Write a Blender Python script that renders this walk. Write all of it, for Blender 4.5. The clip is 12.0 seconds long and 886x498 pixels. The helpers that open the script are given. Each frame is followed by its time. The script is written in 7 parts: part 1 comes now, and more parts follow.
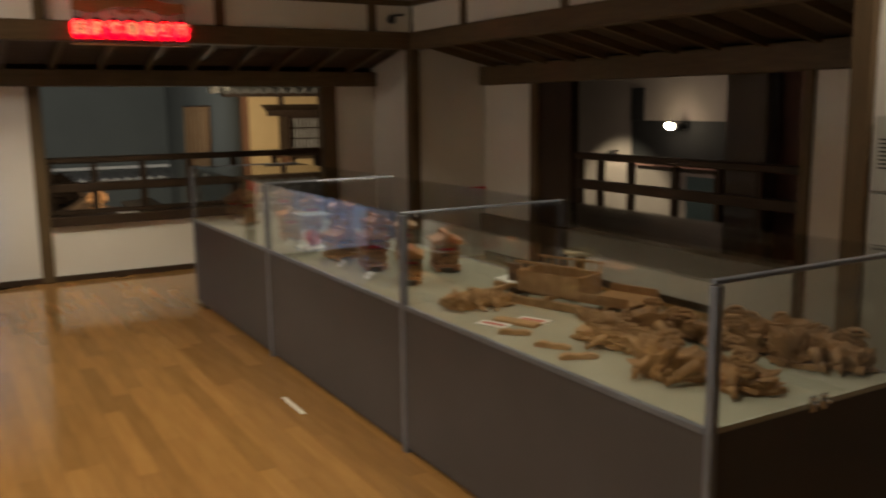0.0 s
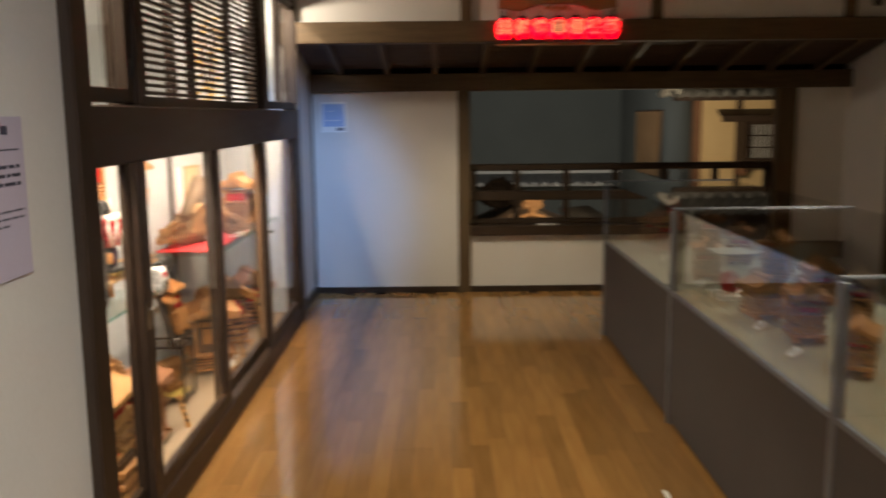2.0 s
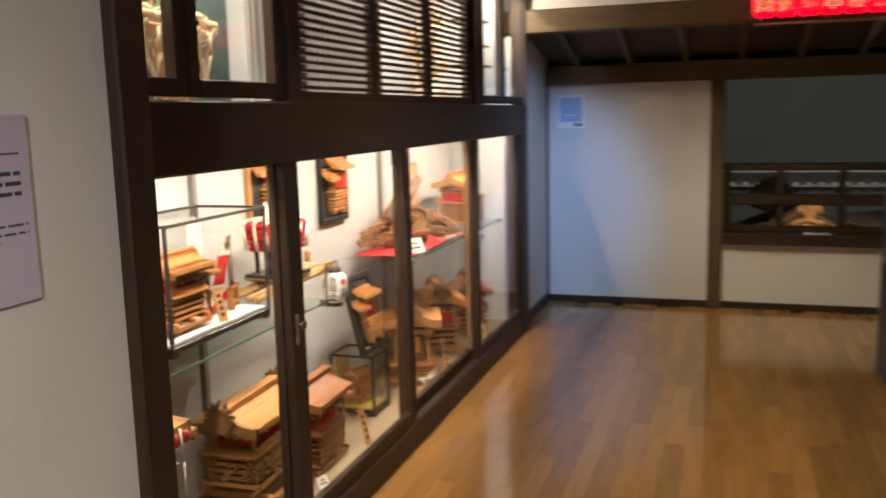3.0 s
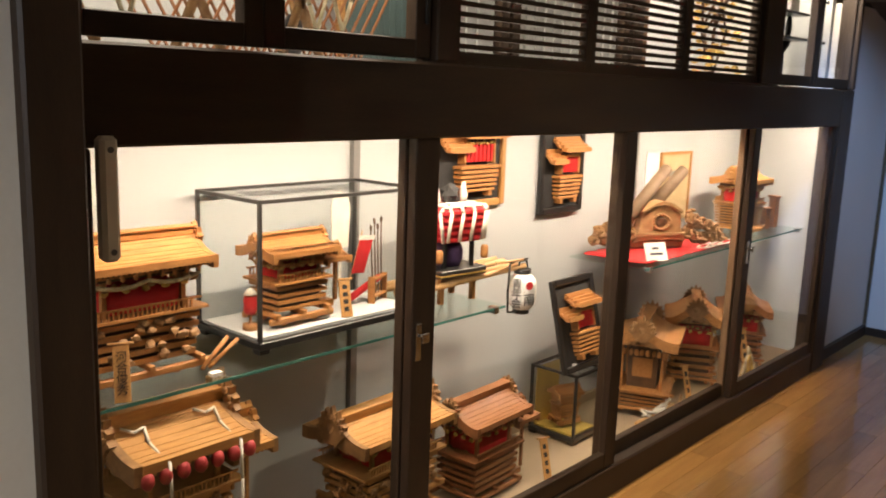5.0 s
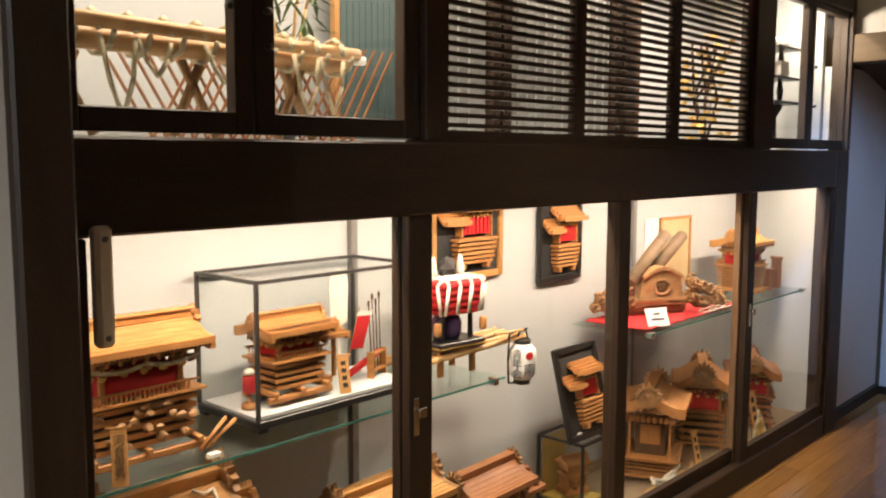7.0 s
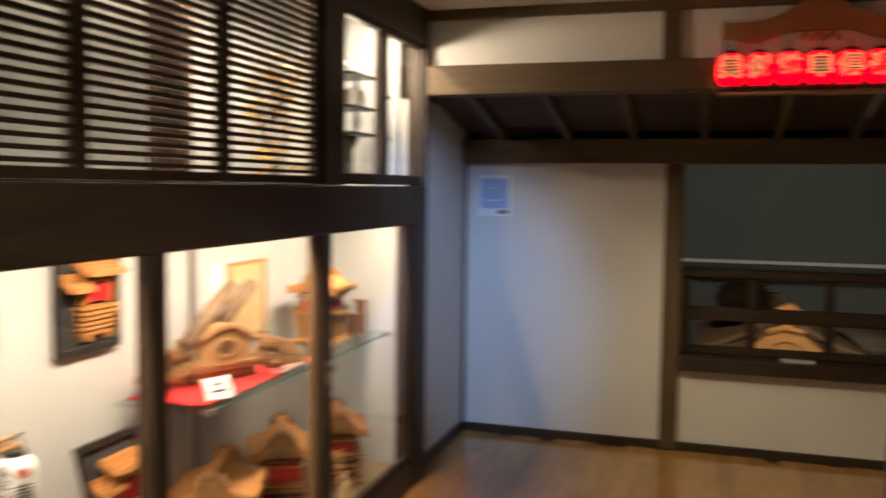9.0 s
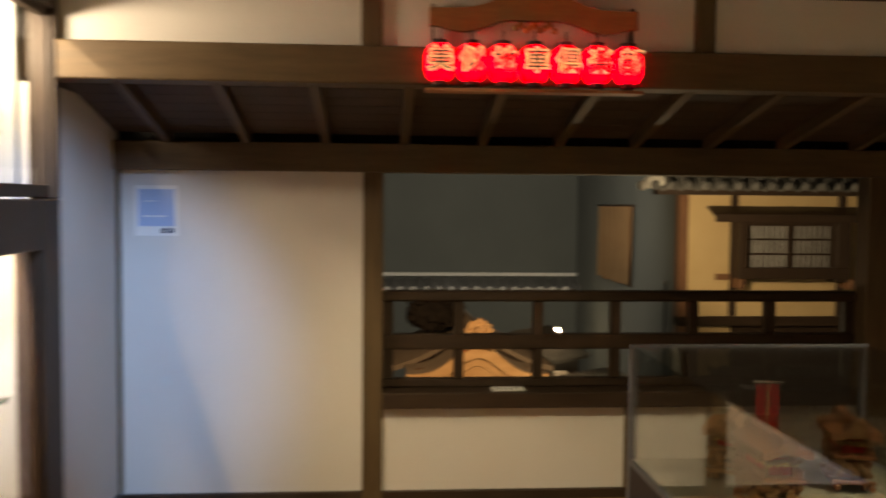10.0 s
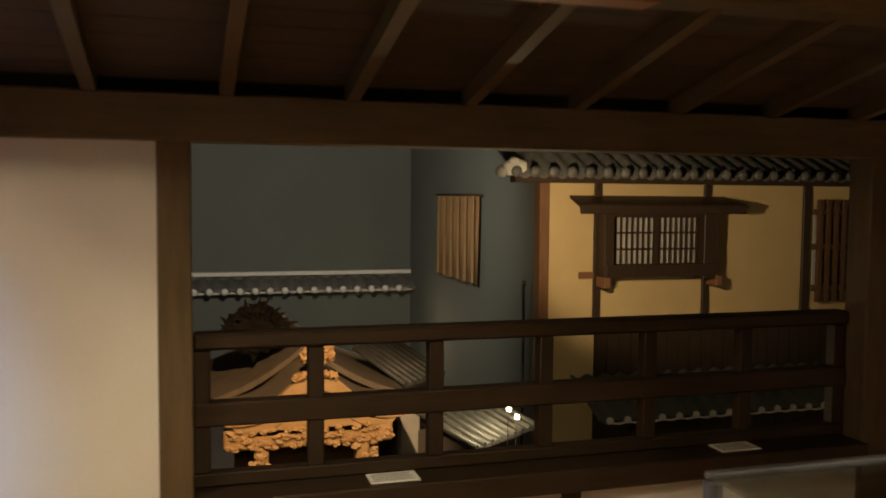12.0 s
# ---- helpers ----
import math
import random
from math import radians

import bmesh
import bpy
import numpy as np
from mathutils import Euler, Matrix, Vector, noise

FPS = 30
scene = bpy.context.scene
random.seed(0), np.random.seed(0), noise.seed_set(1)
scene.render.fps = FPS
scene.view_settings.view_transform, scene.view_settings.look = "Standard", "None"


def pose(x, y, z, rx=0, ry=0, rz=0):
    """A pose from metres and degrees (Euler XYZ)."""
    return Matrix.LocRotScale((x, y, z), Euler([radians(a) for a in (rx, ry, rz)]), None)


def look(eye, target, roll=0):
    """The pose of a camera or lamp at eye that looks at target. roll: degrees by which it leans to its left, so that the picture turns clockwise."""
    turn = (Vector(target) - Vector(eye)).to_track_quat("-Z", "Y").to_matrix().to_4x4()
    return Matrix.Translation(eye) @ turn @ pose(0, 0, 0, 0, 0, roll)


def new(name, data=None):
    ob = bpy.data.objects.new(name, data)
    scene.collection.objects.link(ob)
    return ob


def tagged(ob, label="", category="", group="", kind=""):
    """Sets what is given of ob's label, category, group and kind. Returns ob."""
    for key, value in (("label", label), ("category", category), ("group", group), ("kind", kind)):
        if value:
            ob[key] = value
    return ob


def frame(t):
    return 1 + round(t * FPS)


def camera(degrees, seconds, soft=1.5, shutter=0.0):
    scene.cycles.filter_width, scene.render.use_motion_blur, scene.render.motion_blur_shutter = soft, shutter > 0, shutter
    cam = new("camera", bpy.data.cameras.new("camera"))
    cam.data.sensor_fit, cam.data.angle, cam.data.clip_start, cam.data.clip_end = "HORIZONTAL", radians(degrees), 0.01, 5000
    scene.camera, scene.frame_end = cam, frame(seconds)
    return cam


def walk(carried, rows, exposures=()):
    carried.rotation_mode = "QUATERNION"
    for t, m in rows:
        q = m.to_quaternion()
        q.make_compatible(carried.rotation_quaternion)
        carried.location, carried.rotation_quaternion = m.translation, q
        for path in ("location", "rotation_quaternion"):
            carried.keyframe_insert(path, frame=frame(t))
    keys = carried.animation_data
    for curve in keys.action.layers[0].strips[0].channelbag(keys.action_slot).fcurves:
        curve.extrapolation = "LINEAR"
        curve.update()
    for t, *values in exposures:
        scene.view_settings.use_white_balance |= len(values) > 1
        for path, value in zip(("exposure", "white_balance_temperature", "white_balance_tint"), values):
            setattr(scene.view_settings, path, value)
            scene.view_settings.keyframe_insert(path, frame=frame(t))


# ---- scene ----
cam = camera(54.1, 12.0, soft=1.8, shutter=0.7)
PATH = [
    (0, (1.621, 0.410, 1.571), (2.609, 2.118, 1.244), -0.7),
    (0.5, (1.796, 0.577, 1.573), (2.921, 2.193, 1.222), -0.4),
    (1, (1.903, 0.776, 1.576), (2.856, 2.499, 1.222), -0.8),
    (1.5, (2.091, 1.069, 1.569), (2.534, 2.994, 1.259), -0.6),
    (2, (2.220, 1.340, 1.577), (2.218, 3.317, 1.271), -0.6),
    (2.5, (2.371, 1.595, 1.582), (2.083, 3.549, 1.269), -1.1),
    (3, (2.513, 1.918, 1.564), (1.887, 3.793, 1.259), -1.4),
    (3.5, (2.517, 2.259, 1.575), (1.732, 4.070, 1.248), 0.5),
    (3.7, (2.492, 2.397, 1.574), (1.610, 4.161, 1.245), 1.0),
    (5.5, (2.774, 2.801, 1.549), (1.417, 4.225, 1.189), 1.5),
    (6, (2.769, 2.811, 1.545), (1.390, 4.219, 1.204), 0.9),
    (6.5, (2.783, 2.793, 1.551), (1.413, 4.224, 1.282), 0.3),
    (6.7, (2.784, 2.791, 1.566), (1.422, 4.236, 1.326), 0.3),
    (8.5, (2.700, 3.140, 1.605), (1.750, 4.895, 1.473), 0.1),
    (9, (2.620, 3.490, 1.620), (2.033, 5.397, 1.477), 0.7),
    (9.5, (2.555, 3.900, 1.620), (2.336, 5.884, 1.496), 0.8),
    (10, (2.452, 4.347, 1.617), (2.593, 6.339, 1.512), 0.5),
    (10.5, (2.439, 4.750, 1.607), (2.796, 6.716, 1.516), -0.1),
    (11, (2.380, 5.167, 1.617), (2.856, 7.108, 1.532), -0.5),
    (11.5, (2.339, 5.634, 1.633), (2.892, 7.554, 1.541), -0.6),
    (12, (2.440, 6.058, 1.616), (3.009, 7.971, 1.490), 0.5),
]
walk(cam, [(t, look(eye, target, roll)) for t, eye, target, roll in PATH], [(0, 1.6, 6900, 10), (0.6, 1.4, 6650, 10), (2, 1.42, 6900, 10), (2.5, 1.38, 6850, 10), (3.7, 1.3, 7000, 10), (5.5, 1.1, 6950, 10), (8.5, 1.12, 7000, 10), (9.5, 1.5, 8200, 10), (10.5, 1.87, 8500, 10), (12, 1.75, 8400, 10)])

# ---- light ----
world = bpy.data.worlds.new("world")
scene.world = world
world.use_nodes = True
world.node_tree.nodes["Background"].inputs[0].default_value = (0.02, 0.022, 0.026, 1)
world.node_tree.nodes["Background"].inputs[1].default_value = 0.25


def lamp(name, kind, place, target, watts, colour, size=0.1, size_y=0.1, cone=60, blend=0.5):
    data = bpy.data.lights.new(name, kind)
    data.energy, data.color = watts, colour
    if kind == "AREA":
        data.shape, data.size, data.size_y = "RECTANGLE", size, size_y
    else:
        data.shadow_soft_size = size
    if kind == "SPOT":
        data.spot_size, data.spot_blend = radians(cone), blend
    ob = new(name, data)
    ob.matrix_world = look(place, target)
    return ob


WARM, NEUTRAL, COOL, AMBER = (1.0, 0.91, 0.66), (1.0, 0.865, 0.72), (0.66, 0.80, 1.0), (1.0, 0.73, 0.48)
# fluorescent tubes behind the heads of the two built-in display cases
def tube_light(name, place, toward, watts, colour, length):
    """A tube along y that shines across its axis."""
    ob = lamp(name, "AREA", place, toward, watts, colour, length, 0.04)
    z = (Vector(place) - Vector(toward)).normalized()
    x = Vector((0, 1, 0))
    ob.matrix_world = Matrix.Translation(place) @ Matrix((x, z.cross(x), z)).transposed().to_4x4()
    return ob


tube_light("case_tube_light", (1.0, 5.75, 1.555), (1.0, 5.75, 0.6), 32, (1.0, 0.83, 0.67), 4.2)
tube_light("case_tube_light", (0.80, 5.7, 2.58), (0.94, 5.7, 1.8), 42, NEUTRAL, 4.2)
# dim warm downlights in the ceiling
for lx, ly, lw in ((2.3, 2.2, 30), (2.2, 5.2, 32), (4.6, 6.0, 40), (3.9, 3.6, 16), (4.9, -0.6, 4)):
    lamp("downlight", "SPOT", (lx, ly, 2.54), (lx, ly, 0), lw, (1.0, 0.93, 0.74), 0.05, cone=125, blend=0.9)
# two unseen lamps added to brighten the east wall and the north low wall
lamp("downlight", "SPOT", (5.2, 2.4, 2.5), (5.5, 2.4, 0), 9, NEUTRAL, 0.05, cone=160, blend=0.6)
lamp("downlight", "SPOT", (2.7, 6.8, 2.54), (3.0, 8.95, 0.2), 34, WARM, 0.05, cone=58, blend=0.9)
# unseen cool lamps added to tint the north panel and brighten the west wall
lamp("cool_wall_fill", "SPOT", (1.75, 6.3, 2.54), (1.05, 9.0, 0.75), 145, (0.27, 0.49, 1.0), 0.06, cone=40, blend=1.0)
lamp("cool_wall_fill", "SPOT", (2.9, -0.4, 2.54), (1.36, 2.35, 1.2), 160, (0.84, 0.90, 1.0), 0.06, cone=50, blend=1.0)
# unseen lamp added in the upper case to brighten the beam and ceiling beside it
tube_light("case_tube_light", (0.86, 7.58, 2.30), (1.5, 7.95, 2.36), 4, NEUTRAL, 0.3)
# spotlights of the lower exhibition hall
lamp("hall_spot", "SPOT", (2.944, 9.791, 2.217), (3.235, 12.558, -0.113), 145, AMBER, 0.05, cone=42)
lamp("hall_spot", "SPOT", (4.909, 11.684, 1.489), (7.166, 14.45, 1.598), 78, (1.0, 0.82, 0.60), 0.08, cone=62, blend=0.6)
lamp("hall_spot", "SPOT", (3.38, 13.504, 2.362), (4.4, 18.236, 0.761), 160, (0.98, 0.97, 0.96), 0.08, cone=110, blend=0.9)
lamp("hall_spot", "SPOT", (9.4, 10.9, 1.5), (10.9, 11.0, -0.2), 60, WARM, 0.04, cone=70)
# unseen lamp added to brighten the building across the hall
lamp("hall_spot", "SPOT", (8.2, 6.5, 2.3), (11.1, 8.2, 0.2), 45, (1.0, 0.80, 0.68), 0.08, cone=95, blend=0.9)
lamp("bare_bulb_light", "POINT", (4.66, 11.80, 0.16), (4.66, 12.4, -2), 6, WARM, 0.03)


# ---- materials ----
def nodes_of(name):
    mat = bpy.data.materials.new(name)
    mat.use_nodes = True
    return mat, mat.node_tree.nodes, mat.node_tree.links


def surface(name, colour, dark, rough=0.6, scale=8.0, stretch=(1, 1, 1), fine=60.0, bump=0.15, vary=0.0, metal=0.0, gloss=0.5, island=0.0, contrast=(0.35, 0.7)):
    """Two colours mixed by a large and a fine noise in object space, with bump; vary: by object, island: by loose piece."""
    mat, n, l = nodes_of(name)
    b = n["Principled BSDF"]
    tex = n.new("ShaderNodeTexCoord")
    mapping = n.new("ShaderNodeMapping")
    mapping.inputs["Scale"].default_value = stretch
    l.new(tex.outputs["Object"], mapping.inputs["Vector"])
    big, small = n.new("ShaderNodeTexNoise"), n.new("ShaderNodeTexNoise")
    big.inputs["Scale"].default_value, small.inputs["Scale"].default_value = scale, fine
    big.inputs["Detail"].default_value, small.inputs["Detail"].default_value = 5, 3
    add = n.new("ShaderNodeMath")
    add.operation = "MULTIPLY_ADD"
    add.inputs[1].default_value = 0.45
    ramp = n.new("ShaderNodeMapRange")
    ramp.inputs[1].default_value, ramp.inputs[2].default_value = contrast[0] * 1.45, contrast[1] * 1.45
    for t in (big, small):
        l.new(mapping.outputs[0], t.inputs["Vector"])
    l.new(small.outputs[0], add.inputs[0])
    l.new(big.outputs[0], add.inputs[2])
    l.new(add.outputs[0], ramp.inputs[0])
    mix = n.new("ShaderNodeMix")
    mix.data_type = "RGBA"
    mix.inputs[6].default_value, mix.inputs[7].default_value = (*dark, 1), (*colour, 1)
    l.new(ramp.outputs[0], mix.inputs[0])
    out = mix.outputs[2]
    if vary or island:
        hsv = n.new("ShaderNodeHueSaturation")
        src = n.new("ShaderNodeObjectInfo").outputs["Random"] if vary else n.new("ShaderNodeNewGeometry").outputs["Random Per Island"]
        k = vary or island
        rng = n.new("ShaderNodeMapRange")
        rng.inputs[3].default_value, rng.inputs[4].default_value = 1 - k, 1 + k
        l.new(src, rng.inputs[0])
        l.new(rng.outputs[0], hsv.inputs["Value"])
        l.new(out, hsv.inputs["Color"])
        out = hsv.outputs[0]
    l.new(out, b.inputs["Base Color"])
    rr = n.new("ShaderNodeMapRange")
    rr.inputs[3].default_value, rr.inputs[4].default_value = max(rough - 0.08, 0.02), min(rough + 0.1, 1)
    l.new(big.outputs[0], rr.inputs[0])
    l.new(rr.outputs[0], b.inputs["Roughness"])
    b.inputs["Metallic"].default_value = metal
    b.inputs["Specular IOR Level"].default_value = gloss
    if bump:
        bm_ = n.new("ShaderNodeBump")
        bm_.inputs["Strength"].default_value, bm_.inputs["Distance"].default_value = bump, 0.004
        l.new(add.outputs[0], bm_.inputs["Height"])
        l.new(bm_.outputs[0], b.inputs["Normal"])
    return mat


def glow(name, colour, strength, base=None):
    mat, n, l = nodes_of(name)
    b = n["Principled BSDF"]
    b.inputs["Base Color"].default_value = (*(base or colour), 1)
    b.inputs["Emission Color"].default_value, b.inputs["Emission Strength"].default_value = (*colour, 1), strength
    return mat


def clear(name, tint=(0.985, 0.992, 0.987), gloss=0.02, power=5, gain=0.5):
    """Clear pane: see-through, with a mirror gloss that grows towards grazing views, alike on both faces."""
    mat, n, l = nodes_of(name)
    n.remove(n["Principled BSDF"])
    tr, gl, lw, mx = n.new("ShaderNodeBsdfTransparent"), n.new("ShaderNodeBsdfGlossy"), n.new("ShaderNodeLayerWeight"), n.new("ShaderNodeMixShader")
    tr.inputs[0].default_value = (*tint, 1)
    gl.inputs["Roughness"].default_value = 0.012
    lw.inputs["Blend"].default_value = 0.5
    pw, sc = n.new("ShaderNodeMath"), n.new("ShaderNodeMath")
    pw.operation, sc.operation = "POWER", "MULTIPLY_ADD"
    pw.inputs[1].default_value = power
    sc.inputs[1].default_value, sc.inputs[2].default_value = gain, gloss
    l.new(lw.outputs["Facing"], pw.inputs[0])
    l.new(pw.outputs[0], sc.inputs[0])
    l.new(sc.outputs[0], mx.inputs[0])
    l.new(tr.outputs[0], mx.inputs[1])
    l.new(gl.outputs[0], mx.inputs[2])
    l.new(mx.outputs[0], n["Material Output"].inputs[0])
    return mat


def lit_paper(name, colour):
    """Thin lantern paper that lets the lamp inside shine through."""
    mat, n, l = nodes_of(name)
    n.remove(n["Principled BSDF"])
    df, tl, mx = n.new("ShaderNodeBsdfDiffuse"), n.new("ShaderNodeBsdfTranslucent"), n.new("ShaderNodeMixShader")
    df.inputs[0].default_value = tl.inputs[0].default_value = (*colour, 1)
    mx.inputs[0].default_value = 0.6
    l.new(df.outputs[0], mx.inputs[1])
    l.new(tl.outputs[0], mx.inputs[2])
    l.new(mx.outputs[0], n["Material Output"].inputs[0])
    return mat


PLASTER = surface("plaster", (0.66, 0.64, 0.60), (0.60, 0.58, 0.54), 0.85, 1.5, fine=90, bump=0.12)
CASE_PAINT = surface("case_paint", (0.52, 0.54, 0.55), (0.48, 0.50, 0.51), 0.8, 2.0, fine=120, bump=0.05)
DARKWOOD = surface("dark_stained_wood", (0.046, 0.027, 0.015), (0.026, 0.015, 0.009), 0.5, 5, (6, 6, 0.8), 70, 0.12, gloss=0.35)
DARKWOOD_H = surface("dark_stained_beam", (0.046, 0.027, 0.015), (0.026, 0.015, 0.009), 0.5, 5, (0.8, 0.8, 6), 70, 0.12, gloss=0.35)
BEAMWOOD = surface("brown_stained_beam", (0.125, 0.083, 0.042), (0.078, 0.050, 0.024), 0.55, 5, (0.8, 0.8, 6), 70, 0.15, gloss=0.35)
POSTWOOD = surface("brown_stained_post", (0.125, 0.083, 0.042), (0.078, 0.050, 0.024), 0.55, 5, (6, 6, 0.8), 70, 0.15, gloss=0.35)
EAVEWOOD = surface("weathered_eave_wood", (0.075, 0.048, 0.030), (0.04, 0.026, 0.016), 0.75, 4, (1, 1, 1), 50, 0.2)
FLOORWOOD = surface("varnished_floor_wood", (0.38, 0.200, 0.066), (0.29, 0.145, 0.046), 0.075, 3.2, (9, 0.8, 9), 40, 0.03, vary=0.17, gloss=0.9)
FLOORWOOD_B = surface("varnished_floor_wood_far", (0.38, 0.200, 0.066), (0.29, 0.145, 0.046), 0.075, 3.2, (9, 0.8, 9), 40, 0.03, island=0.17, gloss=0.9)
CEILING = surface("ceiling_board", (0.66, 0.62, 0.54), (0.58, 0.54, 0.47), 0.85, 6, fine=80, bump=0.1)
PLINTH = surface("brown_fabric_panel", (0.076, 0.062, 0.056), (0.060, 0.049, 0.044), 0.9, 3, fine=220, bump=0.2)
FELT = surface("pale_olive_cloth", (0.345, 0.335, 0.265), (0.29, 0.28, 0.22), 0.95, 4, fine=200, bump=0.2)
STEEL = surface("grey_steel", (0.20, 0.215, 0.25), (0.15, 0.16, 0.19), 0.42, 12, fine=100, bump=0.03, metal=0.5)
CHROME = surface("chrome", (0.75, 0.75, 0.75), (0.6, 0.6, 0.6), 0.2, 12, bump=0, metal=1)
GLASS = clear("pane_glass")
COUNTERGLASS = clear("counter_glass", (0.93, 0.945, 0.935), 0.04, 3.4, 0.95)
SHELFGLASS = clear("shelf_glass", (0.90, 0.965, 0.945))
GLASSEDGE = surface("glass_edge", (0.10, 0.30, 0.26), (0.07, 0.22, 0.19), 0.2, 20, bump=0)
CEDAR = surface("orange_cedar", (0.50, 0.235, 0.075), (0.33, 0.135, 0.04), 0.55, 14, (1, 6, 6), 90, 0.12, vary=0.08)
PINE = surface("honey_pine", (0.54, 0.29, 0.10), (0.38, 0.18, 0.058), 0.5, 14, (1, 6, 6), 90, 0.1, vary=0.08)
ZELKOVA = surface("red_brown_zelkova", (0.37, 0.155, 0.062), (0.23, 0.088, 0.034), 0.5, 14, (1, 6, 6), 90, 0.12, vary=0.1)
CARVED = surface("carved_brown_wood", (0.38, 0.205, 0.085), (0.20, 0.10, 0.04), 0.6, 30, fine=140, bump=0.5)
CARVED_PALE = surface("carved_pale_wood", (0.48, 0.285, 0.135), (0.27, 0.145, 0.065), 0.6, 30, fine=140, bump=0.5)
# dark wood; on recessed model cores it puts the shade into the colour
SHADOWWOOD = surface("dark_and_shaded_wood", (0.13, 0.065, 0.03), (0.07, 0.035, 0.017), 0.6, 20, fine=90, bump=0.2)
RED = surface("red_cloth", (0.62, 0.018, 0.022), (0.42, 0.010, 0.014), 0.8, 12, fine=160, bump=0.3)
CRIMSON = surface("crimson_paper", (0.40, 0.03, 0.035), (0.30, 0.02, 0.025), 0.6, 30, fine=120, bump=0.2)
WHITE = surface("white_cord", (0.78, 0.74, 0.66), (0.64, 0.60, 0.52), 0.8, 40, fine=250, bump=0.4)
PAPER = surface("white_card", (0.80, 0.79, 0.76), (0.76, 0.75, 0.72), 0.8, 5, fine=150, bump=0.03)
GOLD = surface("gold_fitting", (0.72, 0.50, 0.17), (0.50, 0.32, 0.09), 0.4, 40, fine=120, bump=0.3, metal=0.7)
ROPE = surface("twisted_rope", (0.62, 0.55, 0.38), (0.44, 0.37, 0.24), 0.85, 60, fine=200, bump=0.6)
BLACK = surface("black_lacquer", (0.022, 0.020, 0.020), (0.014, 0.013, 0.013), 0.3, 8, bump=0.02)
BLACKMATT = surface("matt_black", (0.03, 0.029, 0.03), (0.02, 0.02, 0.02), 0.8, 10, bump=0.1)
BAMBOO = surface("bamboo", (0.60, 0.36, 0.16), (0.44, 0.24, 0.09), 0.45, 14, fine=60, bump=0.1)
GREYBOARD = surface("grey_board", (0.34, 0.35, 0.34), (0.28, 0.29, 0.28), 0.7, 6, fine=120, bump=0.1)
GREENPANEL = surface("blue_green_panel", (0.075, 0.115, 0.118), (0.055, 0.09, 0.092), 0.7, 6, fine=120, bump=0.1)
LEAF = surface("green_leaf", (0.09, 0.15, 0.05), (0.05, 0.09, 0.03), 0.5, 20, bump=0.1, island=0.3)
CASEFLOOR = surface("brown_case_floor", (0.36, 0.275, 0.185), (0.29, 0.215, 0.14), 0.7, 6, fine=150, bump=0.1)
PURPLE = surface("lilac_notice", (0.50, 0.45, 0.55), (0.46, 0.41, 0.51), 0.8, 3, fine=120, bump=0.02)
INK = surface("printed_ink", (0.05, 0.05, 0.08), (0.035, 0.035, 0.06), 0.7, 30, bump=0)
SUMI = surface("brush_ink", (0.02, 0.018, 0.018), (0.012, 0.011, 0.011), 0.7, 30, bump=0)
SKYBLUE = surface("blue_print", (0.36, 0.47, 0.68), (0.31, 0.42, 0.62), 0.6, 5, bump=0)
ALARMBOX = surface("grey_painted_steel", (0.40, 0.40, 0.37), (0.36, 0.36, 0.33), 0.5, 4, fine=120, bump=0.03)
ALARMRED = surface("red_enamel", (0.50, 0.05, 0.045), (0.40, 0.035, 0.03), 0.35, 10, bump=0)
# paler copy of the stile wood: the case tube's light put into the colour
LITSTILE = surface("lit_brown_stile", (0.22, 0.135, 0.075), (0.14, 0.082, 0.044), 0.5, 5, (6, 6, 0.8), 70, 0.12)
REDLIGHT = glow("red_pilot_lamp", (1.0, 0.03, 0.05), 0.8, (0.5, 0.02, 0.03))
LANTERN = lit_paper("red_lantern_paper", (0.85, 0.003, 0.026))
# own glow stands in for bulb light through the pale lettering
LETTERING = glow("glowing_gold_lettering", (1.0, 0.62, 0.30), 0.2, (0.7, 0.5, 0.25))
BULB = glow("lit_bulb", (1.0, 0.85, 0.62), 30)
HALLWALL = surface("slate_blue_wall", (0.100, 0.108, 0.096), (0.082, 0.089, 0.079), 0.85, 1.2, fine=60, bump=0.1)
HALLDARK = surface("dark_hall_wall", (0.10, 0.085, 0.075), (0.075, 0.062, 0.055), 0.85, 1.2, fine=60, bump=0.1)
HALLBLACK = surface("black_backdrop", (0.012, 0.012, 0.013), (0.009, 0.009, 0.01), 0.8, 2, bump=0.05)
HALLFLOOR = surface("hall_floor", (0.12, 0.10, 0.085), (0.085, 0.07, 0.06), 0.6, 2, fine=40, bump=0.1)
OCHRE = surface("ochre_earth_plaster", (0.56, 0.42, 0.22), (0.50, 0.36, 0.18), 0.9, 2.0, fine=70, bump=0.15)
ROOFTILE = surface("grey_roof_tile", (0.11, 0.108, 0.10), (0.065, 0.064, 0.06), 0.45, 8, fine=60, bump=0.15, vary=0.2)
OFFWHITE = surface("mortar_and_lit_edge_white", (0.62, 0.60, 0.54), (0.52, 0.50, 0.45), 0.85, 10, bump=0.1)
FLOATWOOD = surface("new_float_wood", (0.54, 0.325, 0.155), (0.41, 0.23, 0.10), 0.5, 4, (1, 3, 3), 40, 0.15)
CLOTH = surface("striped_brown_cloth", (0.30, 0.165, 0.07), (0.20, 0.10, 0.042), 0.9, 3, (14, 1, 0.3), 80, 0.2)
WINPAPER = surface("shoji_paper", (0.52, 0.51, 0.47), (0.34, 0.34, 0.32), 0.8, 4, bump=0.02)
GREYMETAL = surface("grey_metal", (0.26, 0.255, 0.25), (0.20, 0.195, 0.19), 0.5, 12, fine=100, bump=0.03, metal=0.3)
